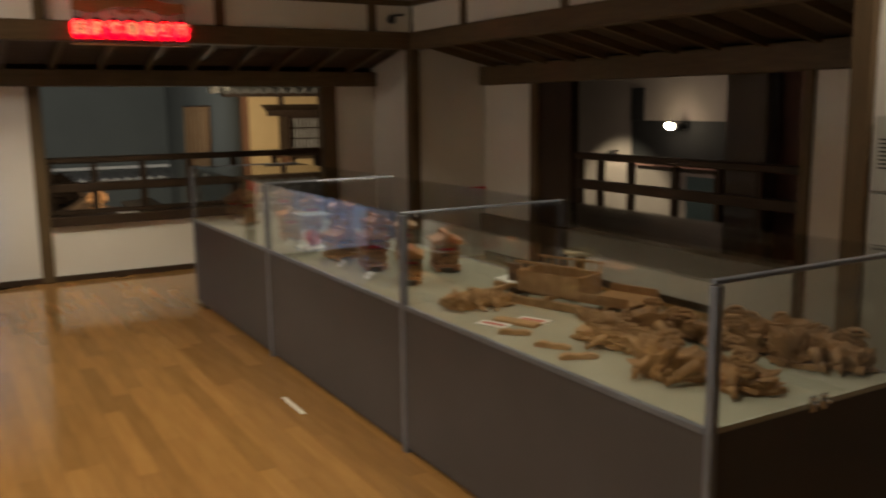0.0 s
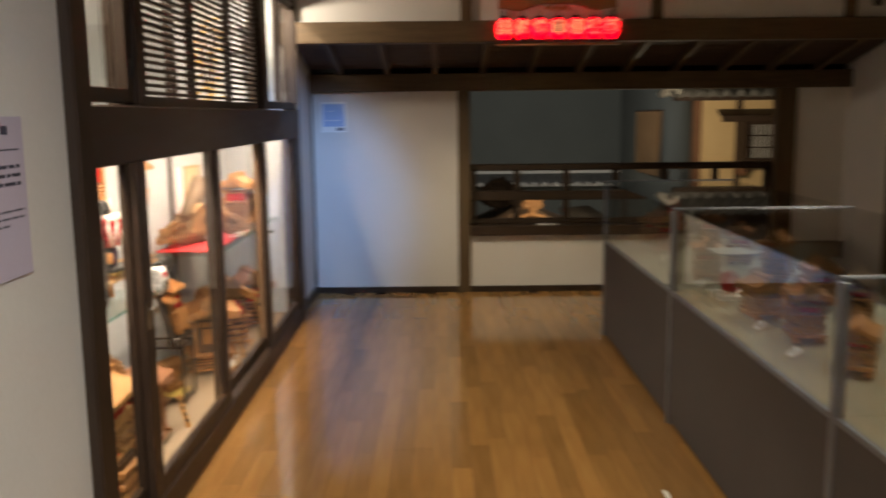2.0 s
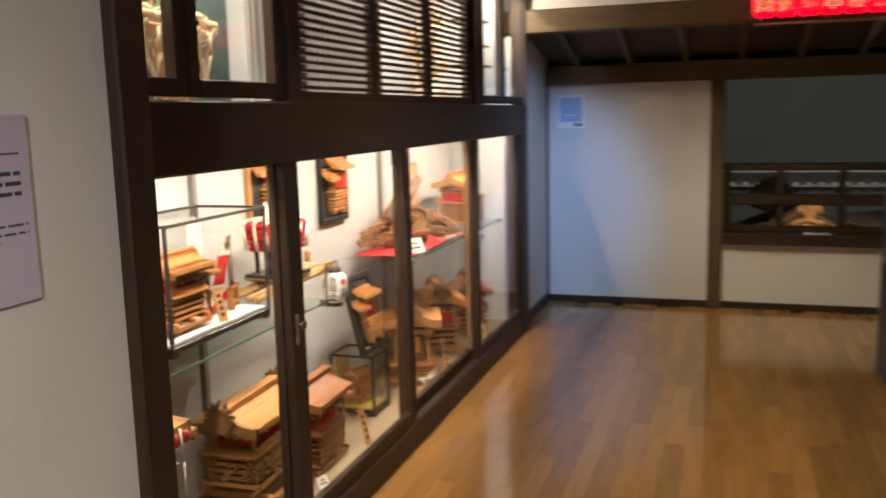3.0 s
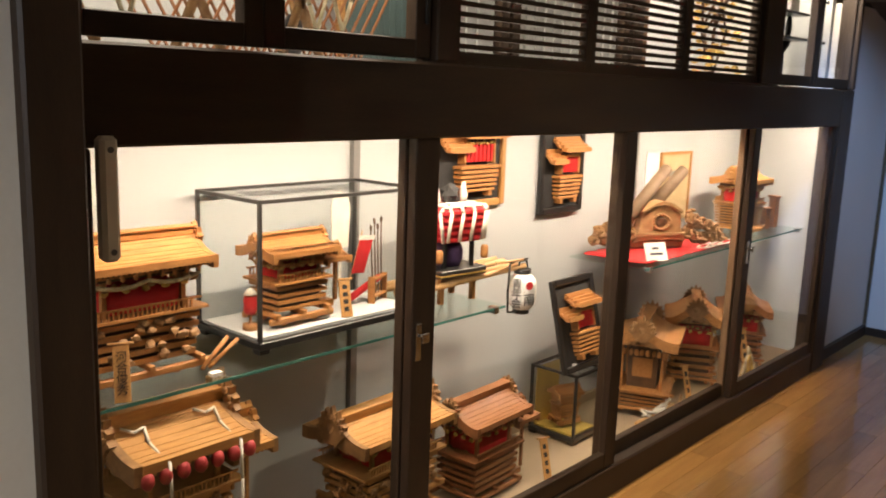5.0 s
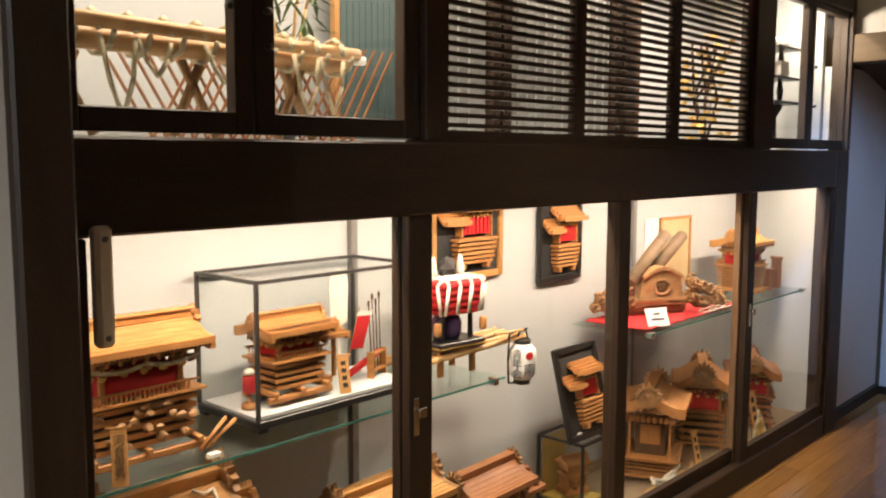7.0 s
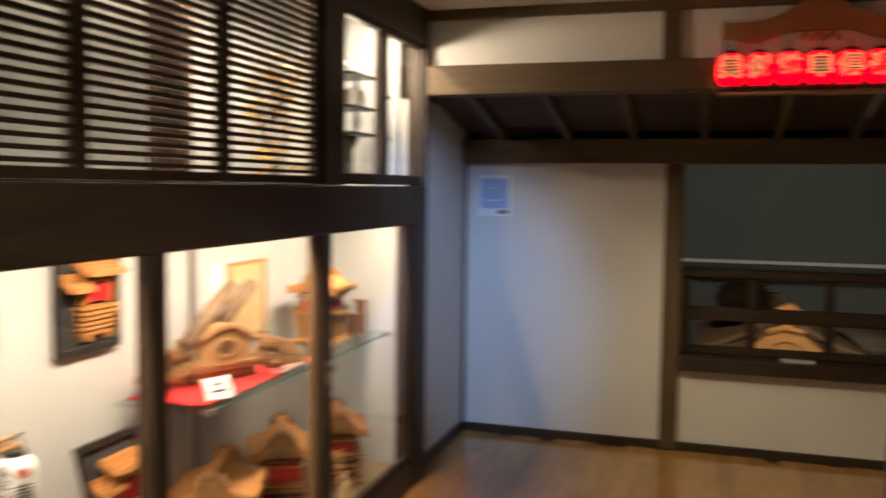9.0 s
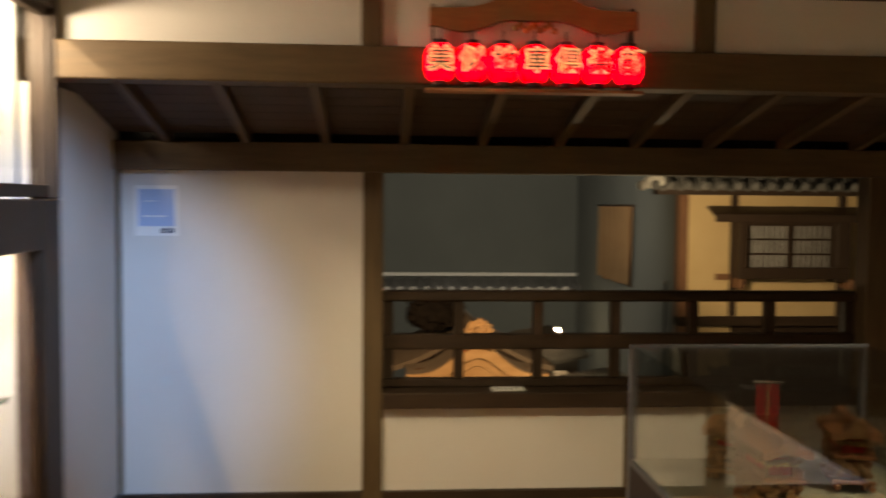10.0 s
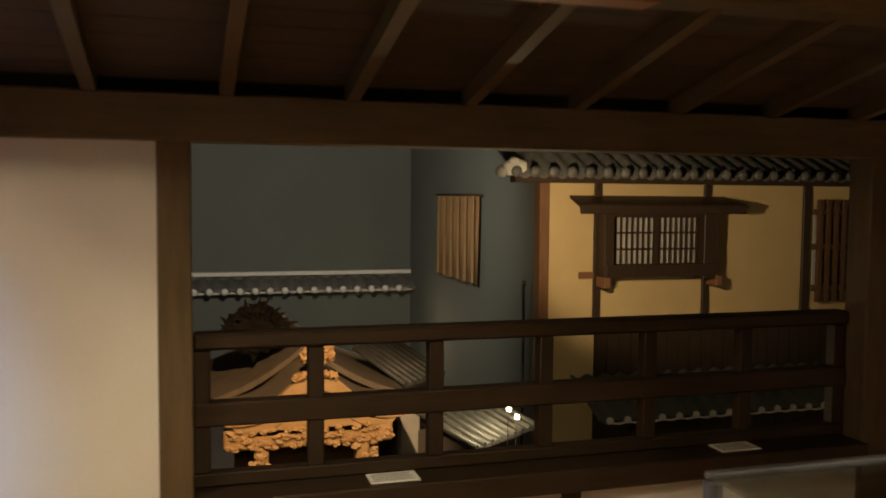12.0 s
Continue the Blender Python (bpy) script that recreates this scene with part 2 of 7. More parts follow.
CASEBLACK = surface("black_showcase_frame", (0.045, 0.042, 0.04), (0.03, 0.028, 0.027), 0.4, 12, bump=0.02)
GILT = surface("gold_paper", (0.58, 0.42, 0.10), (0.48, 0.33, 0.07), 0.5, 14, bump=0.05)
PINKWOOD = surface("reddish_panel", (0.24, 0.13, 0.10), (0.19, 0.10, 0.08), 0.8, 3, bump=0.1)


# ---- mesh helpers ----
def box(bm, x0, x1, y0, y1, z0, z1, m=None):
    vs = [bm.verts.new((x, y, z)) for x in (x0, x1) for y in (y0, y1) for z in (z0, z1)]
    if m is not None:
        for v in vs:
            v.co = m @ v.co
    for q in ((0, 1, 3, 2), (4, 6, 7, 5), (0, 4, 5, 1), (2, 3, 7, 6), (0, 2, 6, 4), (1, 5, 7, 3)):
        bm.faces.new([vs[i] for i in q])
    return vs


def rbox(bm, x0, x1, y0, y1, z0, z1, r=0.004, m=None):
    """A box with chamfered edges."""
    b2 = bmesh.new()
    box(b2, x0, x1, y0, y1, z0, z1)
    r = min(r, (x1 - x0) * 0.3, (y1 - y0) * 0.3, (z1 - z0) * 0.3)
    bmesh.ops.bevel(b2, geom=b2.edges[:], offset=r, segments=1, affect="EDGES")
    merge(bm, b2, m)


def merge(bm, b2, m=None):
    if m is not None:
        bmesh.ops.transform(b2, matrix=m, verts=b2.verts)
    made = {v: bm.verts.new(v.co) for v in b2.verts}
    for f in b2.faces:
        g = bm.faces.new([made[v] for v in f.verts])
        g.smooth = f.smooth
    b2.free()


def rod(bm, a, b, r, r2=None, sides=8):
    a, b = Vector(a), Vector(b)
    b2 = bmesh.new()
    bmesh.ops.create_cone(b2, cap_ends=True, segments=sides, radius1=r, radius2=r if r2 is None else r2, depth=(b - a).length)
    for f in b2.faces:
        f.smooth = len(f.verts) == 4
    turn = (b - a).to_track_quat("Z", "Y").to_matrix().to_4x4()
    merge(bm, b2, Matrix.Translation((a + b) / 2) @ turn)


def tubes(bm, points, r, sides=6):
    for a, b in zip(points[:-1], points[1:]):
        rod(bm, a, b, r, sides=sides)


def lathe(bm, profile, sides=16, m=None):
    """profile: (radius, height) from bottom to top, round z."""
    b2 = bmesh.new()
    rings = []
    for r, z in profile:
        rings.append([b2.verts.new((r * math.cos(2 * math.pi * i / sides), r * math.sin(2 * math.pi * i / sides), z)) for i in range(sides)])
    for p, q in zip(rings[:-1], rings[1:]):
        for i in range(sides):
            f = b2.faces.new((p[i], p[(i + 1) % sides], q[(i + 1) % sides], q[i]))
            f.smooth = True
    b2.faces.new(rings[0][::-1])
    b2.faces.new(rings[-1])
    merge(bm, b2, m)


def lump(bm, c, s, seed=0, rough=0.35, level=2, freq=2.2):
    """An uneven carved lump."""
    b2 = bmesh.new()
    bmesh.ops.create_icosphere(b2, subdivisions=level, radius=1)
    for v in b2.verts:
        k = 1 + rough * noise.noise(v.co * freq + Vector((seed * 3.1, seed * 1.7, seed))) + 0.5 * rough * noise.noise(v.co * freq * 2.6 + Vector((seed, 5, seed)))
        v.co = Vector((v.co.x * s[0], v.co.y * s[1], v.co.z * s[2])) * k + Vector(c)
    merge(bm, b2)


def extrude_profile(bm, pts, y0, y1, m=None):
    """A closed outline in x and z, from y0 to y1."""
    b2 = bmesh.new()
    a = [b2.verts.new((x, y0, z)) for x, z in pts]
    b = [b2.verts.new((x, y1, z)) for x, z in pts]
    n = len(pts)
    for i in range(n):
        b2.faces.new((a[i], a[(i + 1) % n], b[(i + 1) % n], b[i]))
    b2.faces.new(a[::-1])
    b2.faces.new(b)
    merge(bm, b2, m)


def mesh_from(bm, name):
    bmesh.ops.recalc_face_normals(bm, faces=bm.faces)
    me = bpy.data.meshes.new(name)
    bm.to_mesh(me)
    bm.free()
    return me


SMALL = {"carving", "gold_fittings", "bracket_blocks", "scrollwork", "lettering", "leaves", "balustrade", "crest_carving", "carved_beam", "bracket_carving", "lattice", "ribs", "railing", "rope", "stem", "cords", "pale_lines", "loop", "ridge_ornament", "ridge_end"}


def part(name, bm, material, parent=None, label=""):
    """One mesh object under its thing; joined carving and lettering too small to pick apart is stuff."""
    me = mesh_from(bm, name)
    me.materials.append(material)
    ob = new(name, me)
    if parent is not None:
        ob.parent = parent
    return tagged(ob, label, "", "", "stuff" if name in SMALL and parent is not None else "")


def thing(name, label, category, place=(0, 0, 0), turn=0, group="", scale=1.0):
    ob = new(name)
    ob.matrix_world = pose(*place, 0, 0, turn) @ Matrix.Scale(scale, 4)
    ob.empty_display_size = 0.05
    return tagged(ob, label, category, group)


def solid(name, boxes, material, label="", category="", kind="", parent=None, r=0.0):
    bm = bmesh.new()
    for b in boxes:
        if r:
            rbox(bm, *b, r)
        else:
            box(bm, *b)
    ob = part(name, bm, material, parent, label)
    return tagged(ob, "", category, "", kind)


def pane(name, b, parent, material=None):
    ob = solid(name, [b], material or GLASS, parent=parent)
    ob.visible_shadow = False
    return ob


def writing(text, size, m, material, parent=None, name="lettering", depth=0.0006, vertical=False, fat=0.0):
    """Flat lettering, centred, in its own x and y; m places it."""
    cu = bpy.data.curves.new("lettering", "FONT")
    cu.body = "\n".join(text) if vertical else text
    cu.size, cu.extrude, cu.align_x, cu.align_y = size, depth, "CENTER", "CENTER"
    cu.space_line, cu.offset = 0.92, fat
    tmp = new("tmp", cu)
    me = bpy.data.meshes.new_from_object(tmp.evaluated_get(bpy.context.evaluated_depsgraph_get()))
    bpy.data.objects.remove(tmp)
    me.materials.clear()
    me.materials.append(material)
    ob = new(name, me)
    if parent is not None:
        ob.parent = parent
    ob.matrix_basis = m
    return ob


# ---- structure ----
def structure(name, boxes, material, label, r=0.0):
    return solid(name, boxes, material, label, kind="structure", r=r)


ZC = 2.57
floor = structure("floor", [(0.9, 6.7, -1.6, 9.1, -0.2, -0.014)], SHADOWWOOD, "varnished orange-brown strip parquet floor")
# ribbed ceiling board
bm = bmesh.new()
box(bm, 0.9, 5.8, -1.6, 8.12, ZC + 0.006, ZC + 0.1)
for i in range(160):
    y = -1.5 + i * 0.06
    box(bm, 1.0, 5.7, y, y + 0.045, ZC, ZC + 0.0055)
tagged(part("ceiling", bm, CEILING, None, "off-white ribbed ceiling board"), kind="structure")
structure("wall_south", [(0.9, 5.8, -1.7, -1.6, 0, 2.7)], PLASTER, "plain off-white plaster wall")
structure("wall_west", [(1.12, 1.36, -1.6, 3.338, 0, 2.7)], PLASTER, "off-white plaster wall beside the display case")
structure("wall_east", [(5.68, 5.80, -1.6, 3.12, 0, 2.7)], PLASTER, "plain off-white plaster wall")
structure("wall_west_alcove", [(0.97, 1.07, 8.03, 9.03, 0, 2.10)], PLASTER, "narrow white plaster return wall")

# upper wall bands over the eaves
def panel_band(name, along, edges, plane, thick, z0, z1, label):
    for a, b in zip(edges[:-1], edges[1:]):
        bx = (a, b, plane, plane + thick, z0, z1) if along == "x" else (plane, plane + thick, a, b, z0, z1)
        structure(name, [bx], PLASTER, label)


panel_band("wall_upper_north", "x", [1.07, 2.407, 3.837, 5.29, 5.70], 8.05, 0.08, 2.26, ZC, "white plaster panel between dark posts")
panel_band("wall_upper_east", "y", [8.04, 7.08, 5.65, 4.35, 3.12], 5.72, 0.08, 2.26, ZC, "white plaster panel between dark posts")
for x in (1.07, 2.407, 3.837, 5.29):
    structure("trim", [(x - 0.045, x + 0.045, 8.03, 8.06, 2.268, 2.517)], POSTWOOD, "short dark wooden post", 0.004)
for y in (7.08, 5.65, 4.35):
    structure("trim", [(5.70, 5.73, y - 0.045, y + 0.045, 2.268, 2.517)], POSTWOOD, "short dark wooden post", 0.004)
structure("beam_north", [(1.075, 5.66, 8.0, 8.15, 2.112, 2.27)], BEAMWOOD, "dark-stained wooden beam under white panels", 0.006)
structure("beam_east", [(5.67, 5.80, 3.236, 8.15, 2.105, 2.268)], BEAMWOOD, "dark-stained wooden beam under white panels", 0.006)
structure("cornice", [(1.08, 5.69, 8.015, 8.07, 2.515, 2.568)], BEAMWOOD, "dark ceiling trim", 0.004)
structure("cornice", [(5.685, 5.74, 3.12, 8.07, 2.516, 2.567)], BEAMWOOD, "dark ceiling trim", 0.004)
structure("corner_post", [(5.664, 5.766, 7.985, 8.095, 0, 2.105)], POSTWOOD, "dark wooden corner post", 0.006)
structure("end_post", [(5.635, 5.745, 3.118, 3.236, 0, 2.57)], POSTWOOD, "dark wooden wall post", 0.006)

# lower white walls of the north alcove
WALL_LABEL = "white plaster wall panel between dark posts"
structure("wall_north", [(1.06, 2.357, 9.012, 9.1, 0.05, 1.785)], PLASTER, WALL_LABEL)
structure("wall_north", [(2.455, 3.797, 9.012, 9.1, 0.05, 0.52)], PLASTER, "low white plaster panel under the balustrade")
structure("wall_north", [(3.868, 5.152, 9.012, 9.1, 0.05, 0.52)], PLASTER, "low white plaster panel under the balustrade")
structure("wall_north", [(5.304, 5.76, 9.012, 9.1, 0.05, 1.785)], PLASTER, WALL_LABEL)
structure("wall_corner_block", [(5.76, 6.60, 8.05, 9.1, 0, 2.14)], PLASTER, "white plaster corner wall between the two openings")
for a, b in ((2.352, 2.46), (5.148, 5.308)):
    structure("wall_post", [(a, b, 8.985, 9.115, 0, 1.783)], POSTWOOD, "dark wooden wall post", 0.005)
structure("wall_post", [(3.795, 3.87, 8.995, 9.1, 0.0, 0.521)], POSTWOOD, "short dark wooden post", 0.004)
structure("wall_post", [(1.055, 1.085, 8.975, 9.02, 0.05, 1.78)], POSTWOOD, "slim dark corner strip", 0.003)
structure("baseboard", [(1.075, 5.69, 8.99, 9.05, -0.005, 0.052)], DARKWOOD_H, "dark skirting", 0.004)
structure("baseboard", [(1.066, 1.092, 8.05, 8.985, -0.005, 0.07)], DARKWOOD_H, "dark skirting", 0.004)
structure("lintel_north", [(1.06, 5.76, 8.94, 9.10, 1.779, 1.93)], BEAMWOOD, "dark wooden lintel", 0.006)
# lower walls of the east alcove
structure("wall_east_alcove", [(6.56, 6.65, 7.215, 8.05, 0.0, 1.775)], PLASTER, WALL_LABEL)
structure("wall_east_alcove", [(6.56, 6.65, 3.19, 4.13, 0.0, 1.775)], PLASTER, WALL_LABEL)
structure("wall_east_alcove", [(6.56, 6.65, 4.20, 6.65, 0.0, 0.515)], PLASTER, "low white plaster panel under the balustrade")
structure("wall_east_return", [(5.745, 6.66, 3.12, 3.19, 0.0, 2.14)], PLASTER, "white plaster return wall")
structure("wall_post", [(6.53, 6.66, 7.11, 7.22, 0, 1.78)], POSTWOOD, "dark wooden wall post", 0.005)
structure("shutter_box", [(6.57, 6.67, 6.65, 7.112, 0.0, 1.772)], DARKWOOD, "dark wooden shutter panel", 0.004)
structure("wall_post", [(6.53, 6.66, 4.12, 4.20, 0, 1.78)], POSTWOOD, "dark wooden wall post", 0.005)
structure("lintel_east", [(6.50, 6.66, 3.19, 8.06, 1.765, 1.955)], BEAMWOOD, "dark wooden lintel", 0.006)
structure("baseboard", [(6.545, 6.565, 3.19, 8.05, -0.005, 0.052)], DARKWOOD_H, "dark skirting", 0.003)


def eaves(name, m, length, count, label, depth=0.92, drop=0.205):
    """Sloping underside of an eave with rafters; along local x, falling towards local y."""
    t = thing(name, label, "eaves")
    t["kind"] = "structure"
    t.matrix_world = m
    for i in range(8):
        a, b = i / 8, (i + 1) / 8
        bm = bmesh.new()
        for v in box(bm, 0, length, a * depth + 0.002, b * depth - 0.002, 0.03, 0.045):
            v.co.z -= v.co.y / depth * drop
        part("eave_board", bm, EAVEWOOD, t)
    me = None
    for i in range(count):
        x = 0.27 + 0.41 * i
        if me is None:
            bm = bmesh.new()
            for v in box(bm, -0.022, 0.022, 0, depth, -0.03, 0.03):
                v.co.z -= v.co.y / depth * drop
            me = mesh_from(bm, "rafter")
            me.materials.append(BEAMWOOD)
        o = new("rafter", me)
        o.parent, o.location = t, (x, 0, 0)
    return t


eaves("eaves_north", pose(1.07, 8.06, 2.148), 4.66, 11, "dark wooden eaves with exposed rafters")
eaves("eaves_east", pose(5.72, 8.04, 2.145, 0, 0, -90), 4.82, 11, "dark wooden eaves with exposed rafters", 0.86)
# black boxing added so that no gap shows between eaves and lintel
structure("roof_gap_boxing", [(1.0, 6.75, 8.16, 9.2, 2.3, 2.4), (5.8, 6.75, 3.2, 8.16, 2.3, 2.4), (1.0, 6.75, 9.105, 9.2, 1.9, 2.3), (6.665, 6.75, 3.2, 9.1, 1.9, 2.3)], HALLBLACK, "black boxing added to close off the roof space above the eaves")


def balustrade(name, m, length, posts, label):
    """Rails along local x on a broad sill; 0 is the sill's underside height 0.51."""
    t = thing(name, label, "balustrade")
    t["kind"] = "structure"
    t.matrix_world = m
    solid("sill", [(0, length, -0.09, 0.14, 0.515, 0.60)], DARKWOOD_H, parent=t, r=0.006)
    solid("bottom_rail", [(0, length, 0.06, 0.12, 0.602, 0.648)], DARKWOOD_H, parent=t, r=0.005)
    solid("middle_rail", [(0, length, 0.055, 0.125, 0.812, 0.895)], DARKWOOD_H, parent=t, r=0.006)
    solid("top_rail", [(0, length, 0.045, 0.135, 1.078, 1.136)], DARKWOOD_H, parent=t, r=0.01)
    for x in posts:
        solid("baluster", [(x - 0.028, x + 0.028, 0.063, 0.117, 0.649, 1.077)], DARKWOOD, parent=t, r=0.004)
    return t


balustrade("balustrade_north", pose(2.46, 9.03, 0), 2.688, (0.03, 0.42, 0.863, 1.302, 1.748, 2.193, 2.655), "dark wooden balustrade in the opening over the hall")
balustrade("balustrade_east", pose(6.57, 6.65, 0, 0, 0, -90), 2.45, (0.04, 0.32, 0.71, 1.22, 1.665, 2.05, 2.4), "dark wooden balustrade in the opening over the hall")

# ---- built-in display case along the west wall ----
XF = 1.08
structure("case_back", [(0.42, 0.55, 3.38, 8.05, 0.0, 1.64)], CASE_PAINT, "pale grey painted back of the lower display case")
structure("case_end", [(0.55, 1.098, 3.36, 3.45, 0.0, 2.8), (0.55, 0.965, 8.0, 8.05, 0.0, 2.8)], CASE_PAINT, "pale grey end wall of the display case")
structure("case_floor", [(0.55, 1.06, 3.47, 8.0, -0.02, 0.06)], CASEFLOOR, "brown floor of the display case")
structure("case_partition", [(0.55, 1.02, 3.47, 8.0, 1.57, 1.605)], CASE_PAINT, "boarding between lower and upper case")
structure("case_back_upper", [(0.22, 0.30, 3.38, 8.05, 1.6, 2.8)], CASE_PAINT, "white back of the upper display case")
structure("case_top", [(0.22, 1.1, 3.38, 8.05, 2.75, 2.8)], PLASTER, "top of the upper display case")
structure("case_end", [(0.30, 0.55, 3.38, 3.47, 1.6, 2.75), (0.30, 0.55, 8.0, 8.05, 1.6, 2.75)], PLASTER, "end wall of the upper case")
CASE_L = "dark-stained timber of the display case front"
structure("case_post", [(1.10, 1.388, 3.338, 3.434, 0, 2.6)], DARKWOOD, "broad dark post at the end of the display case", 0.006)
structure("case_post", [(1.10, 1.14, 3.436, 3.562, 0, 1.42)], DARKWOOD, CASE_L, 0.004)
structure("case_post", [(1.02, 1.13, 7.834, 8.03, 0, 1.621)], DARKWOOD, CASE_L, 0.006)
structure("case_post", [(1.02, 1.13, 7.99, 8.03, 1.623, 2.6)], DARKWOOD, CASE_L, 0.004)
structure("case_header", [(1.03, 1.13, 3.455, 7.834, 1.42, 1.62)], DARKWOOD_H, CASE_L, 0.006)
structure("case_sill", [(1.02, 1.125, 3.562, 7.834, -0.005, 0.12)], DARKWOOD_H, CASE_L, 0.006)
structure("case_top_rail", [(1.03, 1.13, 3.455, 7.988, 2.385, 2.66)], DARKWOOD_H, CASE_L, 0.006)


def sliding_door(y0, y1, z0, z1, x, left, right, foot, label, lock=None, lit=None):
    t = thing("sliding_glass_door", label, "glass door", (x, (y0 + y1) / 2, z0), group="sliding doors of the display case")
    w = (y1 - y0) / 2
    h = z1 - z0
    solid("stile", [(-0.016, 0.016, -w, -w + left, 0, h)], DARKWOOD, parent=t, r=0.003)
    solid("stile", [(-0.016, 0.016, w - right, w, 0, h)], lit or DARKWOOD, parent=t, r=0.003)
    solid("bottom_rail", [(-0.0155, 0.0155, -w + left, w - right, 0, foot)], DARKWOOD_H, parent=t, r=0.003)
    solid("top_rail", [(-0.0155, 0.0155, -w + left, w - right, h - 0.02, h)], DARKWOOD_H, parent=t, r=0.003)
    pane("pane", (-0.003, 0.003, -w + left, w - right, foot, h - 0.02), t)
    if lock is not None:
        bm = bmesh.new()
        rbox(bm, 0.016, 0.024, -w + 0.012, -w + 0.034, lock - 0.055, lock + 0.055, 0.003)
        rod(bm, (0.02, -w + 0.023, lock + 0.02), (0.05, -w + 0.023, lock + 0.02), 0.006)
        rbox(bm, 0.045, 0.052, -w + 0.01, -w + 0.037, lock + 0.005, lock + 0.033, 0.003)
        part("lock", bm, CHROME, t, "small chrome lock")
    return t


DL = "dark-framed sliding glass door of the display case"
sliding_door(3.564, 4.556, 0.12, 1.44, 1.06, 0.012, 0.08, 0.065, DL)
sliding_door(4.478, 5.66, 0.12, 1.44, 1.098, 0.095, 0.076, 0.065, DL, 0.73)
sliding_door(5.60, 6.79, 0.12, 1.44, 1.06, 0.11, 0.067, 0.065, DL, None, LITSTILE)
sliding_door(6.735, 7.832, 0.12, 1.44, 1.098, 0.075, 0.042, 0.065, DL, 0.72)



def casement(y0, y1, z0, z1, left, right, foot, label, knob=None, hinge=None):
    t = thing("upper_window", label, "window", (1.085, (y0 + y1) / 2, z0), group="upper windows of the display case")
    w, h = (y1 - y0) / 2, z1 - z0
    solid("stile", [(-0.02, 0.02, -w, -w + left, 0, h)], DARKWOOD, parent=t, r=0.003)
    solid("stile", [(-0.02, 0.02, w - right, w, 0, h)], DARKWOOD, parent=t, r=0.003)
    solid("bottom_rail", [(-0.0195, 0.0195, -w + left, w - right, 0, foot)], DARKWOOD_H, parent=t, r=0.003)
    solid("top_rail", [(-0.0195, 0.0195, -w + left, w - right, h - 0.03, h)], DARKWOOD_H, parent=t, r=0.003)
    pane("pane", (-0.003, 0.003, -w + left, w - right, foot, h - 0.03), t)
    for k in knob or ():
        bm = bmesh.new()
        lathe(bm, [(0.004, 0), (0.004, 0.012), (0.009, 0.014), (0.009, 0.02), (0.003, 0.023)], 10, pose(0.02, k[0], k[1], 0, 90, 0))
        part("knob", bm, BLACK, t)
    if hinge is not None:
        solid("hinge", [(0.02, 0.026, hinge - 0.006, hinge + 0.006, 0.09, 0.17)], BLACKMATT, parent=t)
    return t


UL = "dark-framed glazed casement above the display case"
casement(3.459, 3.985, 1.630, 2.385, 0.115, 0.05, 0.05, UL, [(0.19, 0.28)])
casement(3.99, 4.53, 1.630, 2.385, 0.055, 0.06, 0.05, UL, [(-0.245, 0.28), (-0.245, 0.2)], 0.25)
casement(6.925, 7.44, 1.627, 2.385, 0.03, 0.05, 0.05, UL)
casement(7.445, 7.988, 1.627, 2.385, 0.045, 0.012, 0.05, UL, [(-0.25, 0.22), (-0.25, 0.42)])
structure("louvre_sill", [(1.04, 1.12, 4.536, 6.92, 1.6205, 1.6262)], DARKWOOD_H, CASE_L)
structure("case_post", [(1.045, 1.125, 4.533, 4.617, 1.625, 2.383)], DARKWOOD, CASE_L, 0.004)
structure("case_post", [(1.045, 1.125, 6.712, 6.922, 1.625, 2.383)], DARKWOOD, CASE_L, 0.004)



def louvre(y0, y1, z0, z1, pitch=0.029):
    t = thing("louvre_screen", "dark wooden screen of narrow horizontal slats", "louvre screen", (1.09, (y0 + y1) / 2, z0), group="louvre screens")
    w, h = (y1 - y0) / 2, z1 - z0
    solid("stile", [(-0.015, 0.015, -w, -w + 0.028, 0, h)], DARKWOOD, parent=t)
    solid("stile", [(-0.015, 0.015, w - 0.028, w, 0, h)], DARKWOOD, parent=t)
    solid("bottom_rail", [(-0.014, 0.014, -w + 0.028, w - 0.028, 0, 0.03)], DARKWOOD_H, parent=t)
    bm = bmesh.new()
    box(bm, -0.009, 0.009, -w + 0.028, w - 0.028, -0.0065, 0.0065)
    me = mesh_from(bm, "slat")
    me.materials.append(DARKWOOD_H)
    n = int((h - 0.04) / pitch)
    for i in range(n):
        o = new("slat", me)
        o.parent, o.location = t, (0, 0, 0.045 + i * pitch)


louvre(4.619, 5.315, 1.627, 2.383)
louvre(5.317, 6.0, 1.627, 2.383)
louvre(6.002, 6.71, 1.627, 2.383)

# ---- outer hall seen through the openings ----
structure("hall_floor", [(-3, 18, 9.2, 20.2, -2.06, -1.86), (6.7, 18, -6, 9.2, -2.06, -1.86)], HALLFLOOR, "dark floor of the hall below")
structure("hall_wall_north", [(-1.2, 6.0, 19.84, 20.0, -1.86, 5.0)], HALLWALL, "slate-blue painted hall wall")
structure("hall_wall_side", [(5.98, 6.08, 14.567, 20.0, -1.86, 5.0)], HALLWALL, "slate-blue painted hall wall")
structure("hall_wall_back", [(6.08, 16, 16.6, 16.75, -1.86, 5.0)], HALLDARK, "dark hall wall")
structure("hall_wall_west", [(-1.2, -1.0, 9.2, 20.0, -1.86, 5.0)], HALLWALL, "slate-blue painted hall wall")
structure("hall_wall_east", [(15.9, 16.1, -6, 16.75, -1.86, 5.0)], HALLDARK, "dark hall wall")
